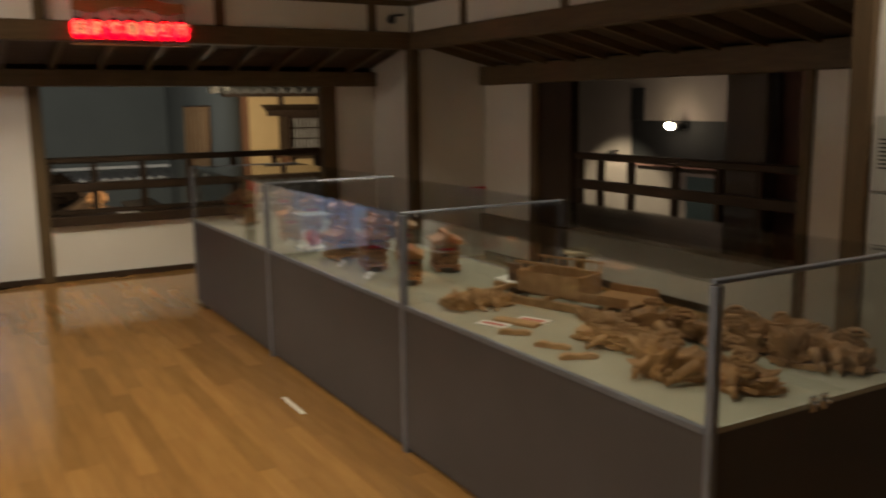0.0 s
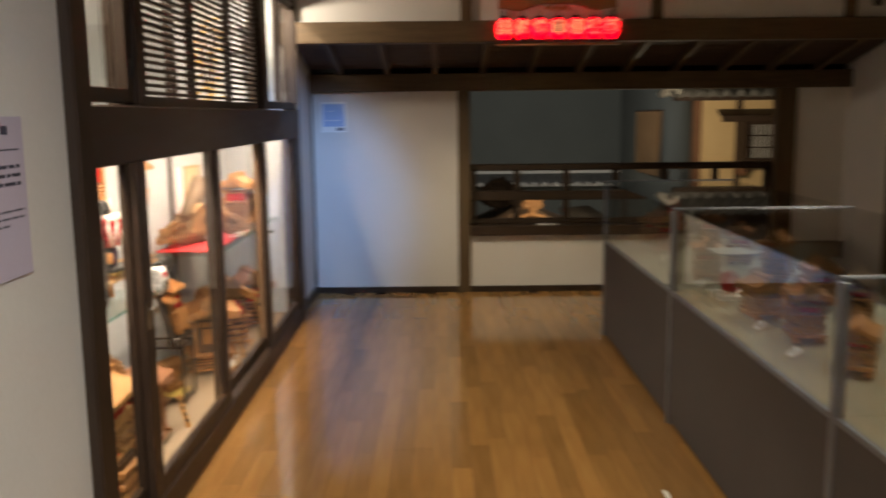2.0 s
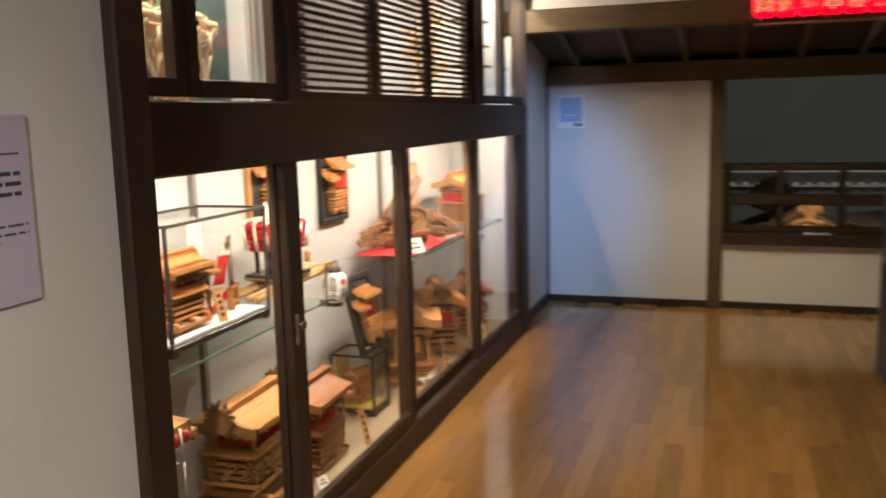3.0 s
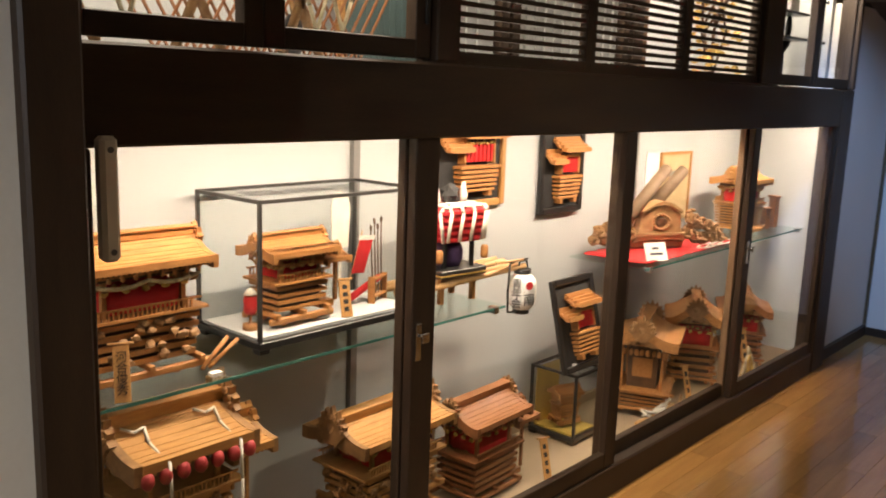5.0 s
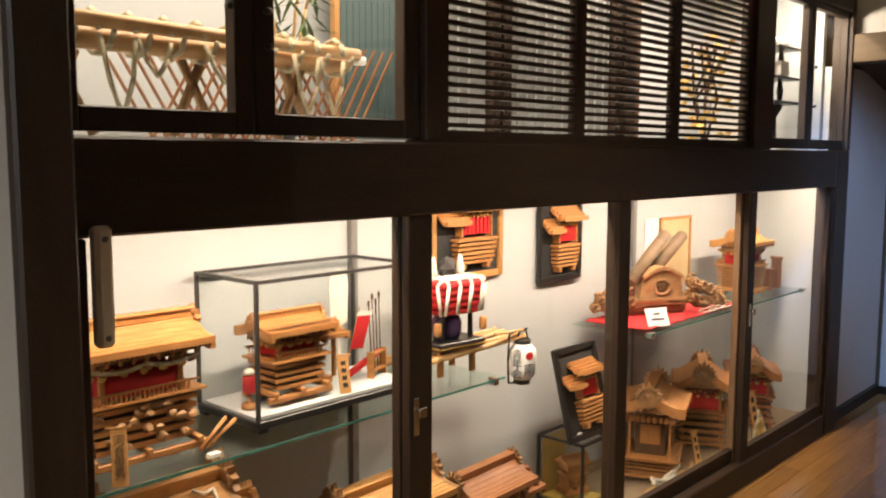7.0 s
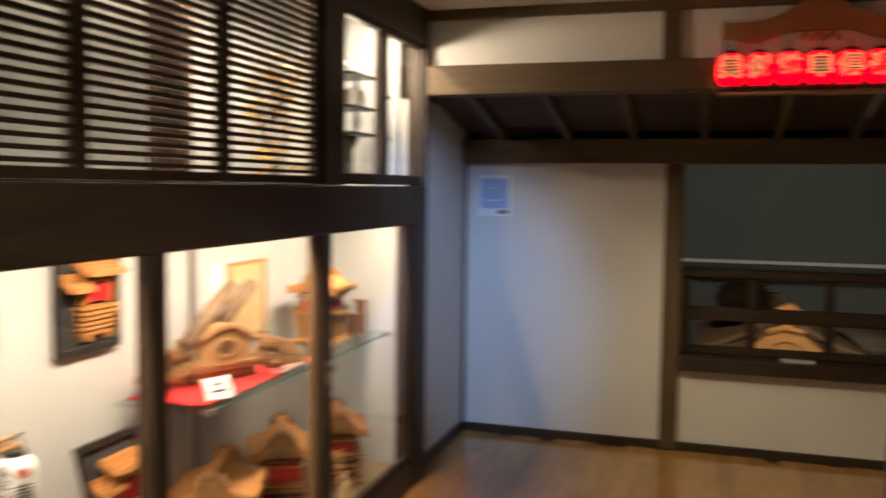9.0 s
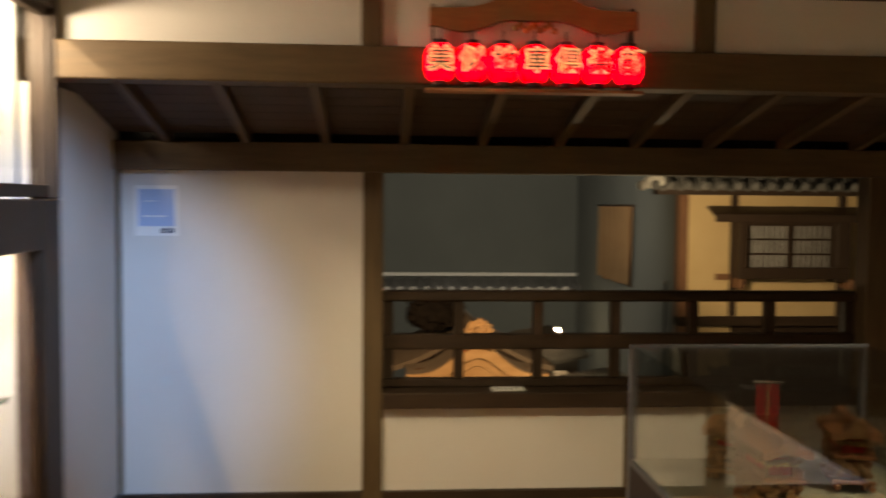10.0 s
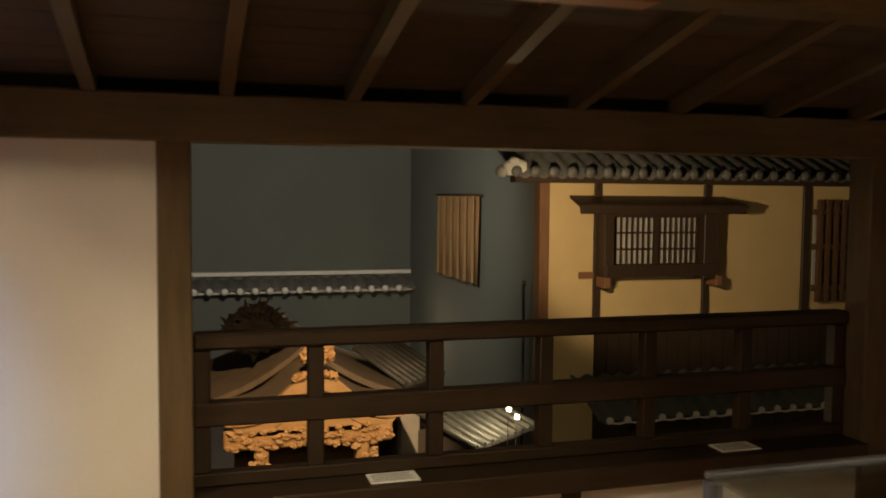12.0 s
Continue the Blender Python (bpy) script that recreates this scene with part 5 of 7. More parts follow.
rbox(bm, -0.06, 0.0, -0.16, 0.16, 0.0, 0.045, 0.012)
part("base_block", bm, CARVED, t)


def card(place, w, h, turn=0, tilt=60, label="small white caption card"):
    t = thing("caption_card", label, "card", place, turn, "caption cards")
    m = pose(0, 0, 0, 0, -tilt, 0)
    bm = bmesh.new()
    box(bm, -0.0012, 0.0012, -w, w, 0, h, m)
    part("sheet", bm, PAPER, t)
    bm = bmesh.new()
    for i in range(2):
        box(bm, 0.0013, 0.0017, -w * (0.3 + 0.3 * i), w * (0.3 + 0.3 * i), h * (0.62 - 0.3 * i), h * (0.74 - 0.3 * i), m)
    part("lettering", bm, INK, t)
    return t


card((0.925, 6.25, 0.832), 0.058, 0.085, -25, 25)
for i, y in enumerate((5.815, 5.985)):
    card((0.80 - 0.02 * i, y, 0.379), 0.022, 0.04, -25, 20)
card((0.96, 4.96, CF), 0.03, 0.05, -20, 25)
t = thing("cord_coil", "loose loop of white cord on the shelf", "cord", (0.90, 6.86, 0.832))
bm = bmesh.new()
for k in range(4):
    pts = [(0.03 * math.cos(a * 0.52 + k) + 0.01 * k, 0.13 * math.sin(a * 0.52) + 0.02 * k - 0.03, 0.004 + 0.004 * k) for a in range(13)]
    tubes(bm, pts, 0.0035)
part("loop", bm, WHITE, t)
t = thing("cord_coil", "bundle of white cord in front of a model", "cord", (0.95, 6.30, CF))
bm = bmesh.new()
for k in range(6):
    tubes(bm, [(0.01 * math.sin(k + a), -0.12 + 0.024 * a, 0.075 + 0.004 * k - 0.03 * math.sin(a / 10 * math.pi)) for a in range(11)], 0.006)
part("cords", bm, WHITE, t)
bm = bmesh.new()
rod(bm, (0.0, -0.17, 0.045), (0.0, 0.17, 0.045), 0.012)
part("pole", bm, BAMBOO, t)
for s in (-0.12, 0.12):
    bm = bmesh.new()
    box(bm, -0.012, 0.012, s - 0.01, s + 0.01, 0, 0.034)
    part("support", bm, CEDAR, t)
t = thing("rope_knot", "gilt rope tassels and knotted cords on the case floor", "cord", (0.97, 7.30, CF))
for k in range(7):
    bm = bmesh.new()
    a0 = k * 0.9
    tubes(bm, [(0.03 * math.cos(a0), 0.06 * math.sin(a0), 0.0065), (0.02 * math.cos(a0), 0.05 * math.sin(a0), 0.07), (0.0, 0.02 * math.sin(a0), 0.13), (-0.01, 0, 0.17)], 0.0065)
    part("cord", bm, ROPE if k % 2 else GOLD, t)
for i, (y, h) in enumerate(((7.73, 0.11), (7.85, 0.17))):
    t = thing("wooden_tablet", "upright brown wooden tablet with a small roof", "tablet", (0.81, y, 0.820), 60, "wooden tablets")
    solid("board", [(-0.014, 0.014, -0.03, 0.03, 0.0, h)], ZELKOVA, parent=t, r=0.002)
    solid("cap", [(-0.02, 0.02, -0.038, 0.038, h, h + 0.014)], ZELKOVA, parent=t, r=0.003)
# pictures on the case wall
t = thing("framed_picture", "small pale picture in a thin wooden frame", "picture", (0.555, 7.07, 0.895))
solid("mount", [(0, 0.008, -0.16, 0.16, 0, 0.37)], surface("aged_print", (0.62, 0.50, 0.30), (0.50, 0.38, 0.2), 0.7, 12, bump=0.05), parent=t)
for s in (-1, 1):
    solid("frame_side", [(0.0, 0.014, s * 0.165 - 0.008, s * 0.165 + 0.008, 0, 0.37)], PINE, parent=t)
solid("frame_top", [(0.0, 0.014, -0.157, 0.157, 0.355, 0.37)], PINE, parent=t)
solid("mountain_print", [(0.0082, 0.0086, -0.08, 0.06, 0.24, 0.27)], surface("grey_print", (0.35, 0.33, 0.28), (0.3, 0.28, 0.24), 0.7, 12, bump=0), parent=t)
solid("notice_sheet", [(0.552, 0.556, 6.76, 6.905, 0.99, 1.265)], PAPER, "white notice sheet pinned to the case wall", "notice")
# door closer at the end of the case
t = thing("door_closer", "white plastic bar fixed beside the glass door", "door closer", (1.152, 3.582, 1.205))
bm = bmesh.new()
rbox(bm, -0.012, 0.022, -0.018, 0.018, 0, 0.24, 0.008)
part("body", bm, PAPER, t)
for z in (0.02, 0.215):
    bm = bmesh.new()
    lathe(bm, [(0.006, 0), (0.006, 0.003)], 10, pose(0.022, 0, z, 0, 90, 0))
    part("screw", bm, STEEL, t)
# power block on the case floor skirting
solid("skirting_board", [(0.55, 0.57, 3.47, 8.0, 0.06, 0.10)], CASEFLOOR, "brown skirting of the case", "skirting", "structure")


# ---- upper display case ----
t = thing("rope_bound_pole", "orange bamboo carrying pole bound with pale rope", "carrying pole", (0.80, 4.1, 1.632))
bm = bmesh.new()
rod(bm, (0.05, -0.75, 0.215), (0.0, 0.42, 0.215), 0.026, sides=12)
part("pole", bm, BAMBOO, t)
bm = bmesh.new()
rod(bm, (0.09, -0.75, 0.255), (0.04, 0.44, 0.245), 0.018, sides=12)
part("pole", bm, BAMBOO, t)
bm = bmesh.new()
rod(bm, (0.0, 0.36, 0.235), (0.0, 0.50, 0.235), 0.014, sides=10)
part("pole_tip", bm, PAPER, t)
rnd = random.Random(2)
for i in range(11):
    bm = bmesh.new()
    y = -0.55 + i * 0.09
    tubes(bm, [(0.02 + 0.06 * math.cos(a), y + 0.006 * a, 0.232 + 0.05 * math.sin(a)) for a in np.linspace(0, 6.3, 10)], 0.007)
    if i % 3 != 1:
        d = rnd.uniform(0.08, 0.19)
        tubes(bm, [(0.085, y, 0.22), (0.09, y + 0.02, 0.22 - d * 0.6), (0.085, y + 0.05, 0.22 - d), (0.09, y + 0.075, 0.22 - d * 0.5), (0.085, y + 0.085, 0.215)], 0.006)
    part("rope_binding", bm, ROPE, t)
for y in (-0.45, -0.12, 0.2):
    bm = bmesh.new()
    tubes(bm, [(0, y - 0.03, 0), (0.0, y + 0.06, 0.19)], 0.014)
    tubes(bm, [(0, y + 0.1, 0), (0.0, y + 0.0, 0.19)], 0.014)
    part("trestle", bm, CARVED_PALE, t)
t = thing("lattice_screen", "brown bamboo lattice screen", "lattice", (0.62, 4.35, 1.632))
bm = bmesh.new()
for i in range(18):
    for s in (-1, 1):
        y = -0.35 + i * 0.042
        vs = box(bm, s * 0.004 - 0.003, s * 0.004 + 0.003, y - 0.004, y + 0.004, 0.0, 0.30)
        for v in vs:
            v.co.y += s * v.co.z * 0.6
part("lattice", bm, ZELKOVA, t)
t = thing("blue_green_board", "blue-green ribbed board standing in the upper case", "board", (0.40, 5.08, 1.632))
solid("board", [(-0.01, 0.01, -0.24, 0.24, 0, 1.0)], GREENPANEL, parent=t)
bm = bmesh.new()
for i in range(16):
    box(bm, 0.0102, 0.013, -0.235 + i * 0.03, -0.225 + i * 0.03, 0.01, 0.99)
part("ribs", bm, GREENPANEL, t)
solid("edge_strip", [(-0.012, 0.014, -0.262, -0.24, 0, 1.0)], PINE, parent=t, label="pale wooden edge strip")
t = thing("bamboo_plant", "green bamboo leaves in a small vase", "plant", (0.62, 4.45, 1.632))
bm = bmesh.new()
lathe(bm, [(0.02, 0), (0.034, 0.03), (0.03, 0.09), (0.018, 0.12)], 12)
part("vase", bm, BLACK, t)
bm = bmesh.new()
for i in range(4):
    tubes(bm, [(0, 0, 0.11), (0.05 * math.cos(i * 1.7), 0.08 * math.sin(i * 1.7), 0.40), (0.12 * math.cos(i * 1.7), 0.16 * math.sin(i * 1.7), 0.62)], 0.005)
part("stem", bm, BAMBOO, t)
bm = bmesh.new()
rnd = random.Random(9)
for i in range(90):
    a, z = rnd.uniform(0, 6.3), rnd.uniform(0.3, 0.66)
    r = 0.05 + 0.2 * (z - 0.28)
    c = Vector((r * math.cos(a), r * math.sin(a) * 1.2, z))
    d = Vector((rnd.uniform(-1, 1), rnd.uniform(-1, 1), rnd.uniform(-0.8, 0.3))).normalized() * rnd.uniform(0.08, 0.15)
    n = d.cross(Vector((0, 0, 1))).normalized() * 0.008
    q = [bm.verts.new(c), bm.verts.new(c + d * 0.4 + n), bm.verts.new(c + d), bm.verts.new(c + d * 0.4 - n)]
    bm.faces.new(q)
part("leaves", bm, LEAF, t)
for y, w in ((5.50, 0.12), (6.42, 0.085)):
    t = thing("dark_pillar", "dark wooden upright standing behind the slats", "upright", (0.62, y, 1.632), group="dark uprights")
    solid("shaft", [(-0.03, 0.03, -w, w, 0, 1.1)], SHADOWWOOD, parent=t, r=0.004)
    solid("shaft_edge", [(0.031, 0.04, -w * 0.3, w * 0.3, 0, 1.1)], DARKWOOD, parent=t)
t = thing("gold_ornament", "branching gold-leaf ornament behind the slats", "ornament", (0.72, 7.05, 1.632))
bm = bmesh.new()
rnd = random.Random(4)
for i in range(7):
    tubes(bm, [(0, 0, 0), (rnd.uniform(-0.05, 0.05), rnd.uniform(-0.1, 0.1), 0.25), (rnd.uniform(-0.08, 0.08), rnd.uniform(-0.2, 0.2), 0.52)], 0.007)
part("stem", bm, SHADOWWOOD, t)
bm = bmesh.new()
for i in range(70):
    lump(bm, (rnd.uniform(-0.09, 0.09), rnd.uniform(-0.19, 0.19) * (1 - i / 140), 0.04 + i * 0.0075), (0.02, 0.026, 0.013), i, 0.7, 1)
part("leaves", bm, GOLD, t, "gold leaves")
t = thing("black_stand", "tiered black lacquer stand with small white figures", "stand", (0.86, 7.56, 1.632))
bm = bmesh.new()
lathe(bm, [(0.07, 0), (0.08, 0.02), (0.03, 0.05), (0.025, 0.17), (0.05, 0.21), (0.055, 0.235)], 12)
part("pedestal", bm, BLACK, t)
for z, w in ((0.24, 0.17), (0.37, 0.15), (0.53, 0.15)):
    solid("shelf", [(-0.09, 0.09, -w, w, z, z + 0.014)], BLACK, parent=t, r=0.003)
for z0, z1 in ((0.254, 0.37), (0.384, 0.53)):
    for s in (-1, 1):
        bm = bmesh.new()
        lathe(bm, [(0.012, z0), (0.02, (z0 + z1) / 2), (0.012, z1)], 8, pose(0, s * 0.1, 0))
        part("support", bm, BLACK, t)
for i in range(5):
    bm = bmesh.new()
    lump(bm, (0.02, -0.10 + 0.05 * i, 0.575), (0.02, 0.022, 0.03), i, 0.4, 1)
    part("white_figure", bm, PAPER, t, "small plain white figure")
solid("pale_box", [(-0.05, 0.05, -0.02, 0.09, 0.384, 0.47)], PAPER, parent=t)

# ---- notices and fittings on the walls ----
t = thing("wall_notice", "lilac printed notice panel on the white wall", "notice", (1.362, 2.883, 1.247), scale=0.78)
solid("sheet", [(0, 0.006, -0.24, 0.30, 0.02, 0.43)], PURPLE, parent=t, r=0.002)
bm = bmesh.new()
for i, (z, a, b, h) in enumerate(((0.385, -0.2, 0.22, 0.022), (0.345, -0.2, 0.27, 0.004), (0.30, -0.2, 0.27, 0.009), (0.278, -0.2, 0.27, 0.009), (0.256, -0.2, 0.27, 0.009), (0.19, -0.2, 0.28, 0.005), (0.172, -0.2, 0.28, 0.005), (0.154, -0.2, 0.2, 0.005))):
    y = a
    k = 0
    while y < b:
        w = 0.02 + 0.012 * ((k * 7 + i * 3) % 4)
        if h == 0.004:
            w = b - a
        box(bm, 0.0062, 0.0066, y, min(y + w, b), z, z + h)
        y += w + 0.007
        k += 1
part("lettering", bm, INK, t)
t = thing("poster", "small blue poster with white margin on the wall", "poster", (1.27, 9.010, 1.434))
solid("sheet", [(-0.11, 0.11, -0.003, 0.0, 0, 0.265)], PAPER, parent=t)
solid("picture", [(-0.093, 0.093, -0.0045, -0.0031, 0.05, 0.245)], SKYBLUE, parent=t, label="blue picture area")
bm = bmesh.new()
box(bm, -0.07, 0.05, -0.0055, -0.0046, 0.10, 0.106)
box(bm, -0.06, 0.0, -0.0055, -0.0046, 0.18, 0.184)
part("pale_lines", bm, PAPER, t)
for x in (0.025, 0.062):
    solid("dark_square", [(x, x + 0.026, -0.0045, -0.0031, 0.014, 0.04)], INK, parent=t)
t = thing("red_wall_label", "small red label with white lettering", "label", (6.47, 8.045, 0.655))
solid("plate", [(-0.13, 0.09, -0.008, 0, 0.0, 0.075)], ALARMRED, parent=t, r=0.002)
bm = bmesh.new()
for i in range(3):
    box(bm, -0.10 + i * 0.055, -0.062 + i * 0.055, -0.0095, -0.0081, 0.022, 0.052)
part("lettering", bm, PAPER, t)
# fire alarm cabinet
t = thing("fire_alarm_cabinet", "grey steel alarm cabinet with red bell and lamp", "alarm cabinet", (5.68, 2.668, 0.035))
solid("lower_body", [(-0.035, 0.0, -0.42, 0.42, 0.10, 1.075)], ALARMBOX, parent=t, r=0.006)
solid("upper_body", [(-0.035, 0.0, -0.42, 0.42, 1.085, 1.46)], ALARMBOX, parent=t, r=0.006)
for i in range(8):
    solid("grille_slot", [(-0.0375, -0.0351, 0.24, 0.385, 1.20 + i * 0.02, 1.208 + i * 0.02)], BLACKMATT, parent=t)
bm = bmesh.new()
lathe(bm, [(0.088, 0), (0.09, 0.012), (0.078, 0.03), (0.03, 0.038), (0.028, 0.045), (0.01, 0.047)], 28, pose(-0.036, 0.115, 1.20, 0, -90, 0))
part("bell", bm, ALARMRED, t, "red alarm bell")
bm = bmesh.new()
lathe(bm, [(0.03, 0.0), (0.03, 0.004), (0.012, 0.012)], 14, pose(-0.083, 0.115, 1.20, 0, -90, 0))
part("bell_boss", bm, BLACKMATT, t)
bm = bmesh.new()
lathe(bm, [(0.030, 0), (0.030, 0.012), (0.022, 0.026), (0.008, 0.032)], 20, pose(-0.036, 0.11, 1.37, 0, -90, 0))
part("pilot_lamp", bm, REDLIGHT, t, "lit red pilot lamp")
structure("baseboard", [(5.655, 5.683, -1.6, 3.117, -0.005, 0.06)], DARKWOOD_H, "dark skirting", 0.003)
structure("baseboard", [(5.66, 5.684, 2.23, 3.09, 0.062, 0.098)], OFFWHITE, "white strip under the alarm cabinet")
t = thing("corner_camera", "small dark fitting under the upper wall", "fitting", (5.47, 8.01, 2.38))
bm = bmesh.new()
lathe(bm, [(0.035, 0), (0.04, 0.02), (0.03, 0.045), (0.01, 0.055)], 16, pose(0, 0, 0, 90, 0, 0))
part("body", bm, BLACK, t)
bm = bmesh.new()
rod(bm, (-0.02, -0.015, 0.03), (0.13, -0.02, 0.05), 0.012)
part("arm", bm, BLACK, t)
for x, y, w in ((3.145, 9.05, 0.09), (4.57, 9.06, 0.09)):
    t = thing("sill_card", "white explanation card lying on the sill", "card", (x, y - 0.02, 0.601), 0, "cards on the sill")
    solid("sheet", [(-w, w, -0.05, 0.05, 0, 0.004)], PAPER, parent=t)
    bm = bmesh.new()
    for i in range(5):
        box(bm, -w * 0.85, w * (0.8 - 0.1 * (i % 2)), 0.03 - i * 0.016, 0.034 - i * 0.016, 0.0042, 0.0046)
    part("lettering", bm, INK, t)

# folding boards that stand behind the louvres
for y0, y1 in ((4.96, 5.26), (5.42, 6.09)):
    t = thing("standing_board", "tall grey ribbed board standing behind the louvres", "board", (0.72, (y0 + y1) / 2, 1.632), 0, "standing boards")
    w = (y1 - y0) / 2
    solid("board", [(-0.01, 0.01, -w, w, 0, 0.78)], GREYBOARD, parent=t)
    for i in range(int(w / 0.03)):
        yy = -w + 0.03 + i * 0.06
        solid("rib", [(0.0102, 0.016, yy - 0.004, yy + 0.004, 0.01, 0.77)], GREYBOARD, parent=t)
for y in (5.28, 5.345, 6.12, 6.20):
    t = thing("dark_post", "dark wooden post standing between the boards", "post", (0.73, y, 1.632), 0, "dark posts behind the louvres")
    solid("shaft", [(-0.02, 0.02, 0.0, 0.05, 0, 0.76)], DARKWOOD, parent=t, r=0.004)
    solid("foot", [(-0.035, 0.035, -0.01, 0.06, 0.0, 0.02)], DARKWOOD, parent=t)

# ---- exhibits in the glass counter ----
ZD = CZP + 0.007


def curl(bm, c, r, way, thick, turns=13):
    """A flat spiral scroll in the local y-z or x-y plane."""
    pts = []
    for k in range(turns):
        q = r * (1 - k / (turns + 2))
        a = k * 0.78 * way
        pts.append((c[0] + q * math.cos(a), c[1] + 0.35 * q * math.sin(a), c[2] + q * 0.8 * math.sin(a)))
    tubes(bm, pts, thick, 6)


def carving(place, turn, size, seed, label, mat=CARVED, n=14):
    """A broken wood carving: hewn blocks along a bent back, deep ridges, scroll curls and tapering limbs."""
    t = thing("wood_carving", label, "wood carving", place, turn, "wood carvings")
    rnd = random.Random(seed)
    sx, sy, sz = size
    bm = bmesh.new()
    count = max(4, n // 4)
    for i in range(count):
        u = -0.42 + 0.84 * i / (count - 1)
        b2 = bmesh.new()
        w, d, hh = sx * 0.95 / count, sy * rnd.uniform(0.18, 0.36), sz * rnd.uniform(0.20, 0.40)
        rbox(b2, -w, w, -d, d, 0.0, hh * 2, hh * 0.25)
        bmesh.ops.subdivide_edges(b2, edges=b2.edges[:], cuts=4, use_grid_fill=True)
        for v in b2.verts:
            p = v.co * 34 + Vector((seed * 3.1 + i, 0, 0))
            v.co += v.co.normalized() * ((abs(noise.noise(p)) - 0.3) * 0.075 + noise.noise(p * 2.3) * 0.016)
            v.co.z = max(v.co.z, 0.0)
        merge(bm, b2, pose(sx * u, sy * 0.22 * math.sin(u * 5 + seed), 0, 0, rnd.uniform(-16, 16), rnd.uniform(-50, 50)))
    part("body", bm, mat, t)
    bm = bmesh.new()
    for i in range(n):
        u = rnd.uniform(-0.46, 0.46)
        side = rnd.choice((-1, 1))
        curl(bm, (sx * u, sy * 0.22 * math.sin(u * 5 + seed) + side * sy * rnd.uniform(0.22, 0.42), sz * rnd.uniform(0.30, 0.78)), sz * rnd.uniform(0.15, 0.27), side, sz * 0.055)
    part("scrollwork", bm, mat, t)
    for i in range(5):
        bm = bmesh.new()
        x, side = sx * rnd.uniform(-0.4, 0.4), (1 if i % 2 else -1)
        a = Vector((x, side * sy * 0.25, sz * 0.45))
        b = a + Vector((sx * rnd.uniform(-0.16, 0.16), side * sy * rnd.uniform(0.25, 0.42), -sz * 0.22))
        c = b + Vector((sx * rnd.uniform(-0.12, 0.12), side * sy * 0.10, -sz * 0.16))
        rod(bm, a, b, sz * 0.15, sz * 0.11, 7)
        rod(bm, b, c, sz * 0.11, sz * 0.06, 7)
        part("limb", bm, mat, t)
    return t


carving((3.66, 2.30, ZD), -70, (0.36, 0.17, 0.15), 1, "brown carved wooden beam end shaped like a beast", CARVED, 12)
carving((4.12, 2.20, ZD), -50, (0.24, 0.15, 0.14), 2, "brown carved beast head in wood", CARVED, 8)
carving((4.00, 2.62, ZD), -52, (0.62, 0.15, 0.15), 3, "large brown scrolling wood carving", CARVED, 22)
carving((3.72, 2.74, ZD), -55, (0.30, 0.16, 0.11), 4, "pale carved wooden bracket with scrolls", CARVED_PALE, 12)
carving((3.62, 3.56, ZD), -30, (0.22, 0.15, 0.09), 6, "pale carved wooden block", CARVED_PALE, 8)
carving((3.92, 2.98, ZD), -65, (0.30, 0.10, 0.07), 7, "narrow brown carved wooden strip", CARVED, 8)
for i, (x, y, a, l) in enumerate(((3.50, 2.87, -60, 0.13), (3.49, 2.71, -25, 0.13), (3.49, 3.10, -40, 0.12), (4.04, 2.23, -60, 0.14))):
    t = thing("wood_chip", "small loose strip of pale carved wood", "wood piece", (x, y, ZD), a, "loose wood pieces")
    bm = bmesh.new()
    extrude_profile(bm, [(-l / 2, 0), (l / 2, 0), (l / 2 + 0.01, 0.012), (l / 3, 0.02), (0, 0.016), (-l / 3, 0.022), (-l / 2, 0.012)], -0.014, 0.014)
    part("piece", bm, CARVED_PALE, t)
for i, (x, y) in enumerate(((3.507, 3.27), (3.68, 3.235))):
    t = thing("caption_card", "white card with red lettering block", "card", (x, y, ZD), -68, "caption cards")
    solid("sheet", [(-0.07, 0.07, -0.035, 0.035, 0, 0.003)], PAPER, parent=t)
    solid("red_block", [(-0.055, 0.055, -0.014, 0.014, 0.0032, 0.0036)], ALARMRED, parent=t)
t = thing("flat_carving", "thin carved wooden panel lying flat", "wood piece", (3.595, 3.23, ZD), -68)
solid("panel", [(-0.10, 0.10, -0.03, 0.03, 0, 0.014)], CARVED_PALE, parent=t, r=0.003)
# dismantled float body: railed box on long beams
t = thing("float_frame_model", "pale wooden railed box model on long base beams", "model frame", (3.96, 3.40, ZD), -72)
for s in (-1, 1):
    solid("beam", [(-0.46, 0.42, s * 0.10 - 0.014, s * 0.10 + 0.014, 0.0, 0.035)], CARVED_PALE, parent=t, r=0.004)
for x in (-0.30, 0.0, 0.30):
    solid("cross_beam", [(x - 0.012, x + 0.012, -0.13, 0.13, 0.0355, 0.058)], CARVED_PALE, parent=t, r=0.003)
for s in (-1, 1):
    solid("box_side", [(-0.18, 0.14, s * 0.09 - 0.006, s * 0.09 + 0.006, 0.0585, 0.15)], CARVED_PALE, parent=t, r=0.002)
    solid("box_end", [(s * 0.16 - 0.025, s * 0.16 - 0.013, -0.083, 0.083, 0.0585, 0.15)], CARVED_PALE, parent=t, r=0.002)
    for i in range(8):
        solid("baluster", [(-0.165 + i * 0.042, -0.157 + i * 0.042, s * 0.09 - 0.004, s * 0.09 + 0.004, 0.151, 0.185)], CARVED_PALE, parent=t)
    solid("rail", [(-0.19, 0.15, s * 0.09 - 0.005, s * 0.09 + 0.005, 0.1855, 0.194)], CARVED_PALE, parent=t)
solid("tray", [(0.17, 0.40, -0.13, 0.13, 0.0585, 0.068)], CARVED, parent=t)
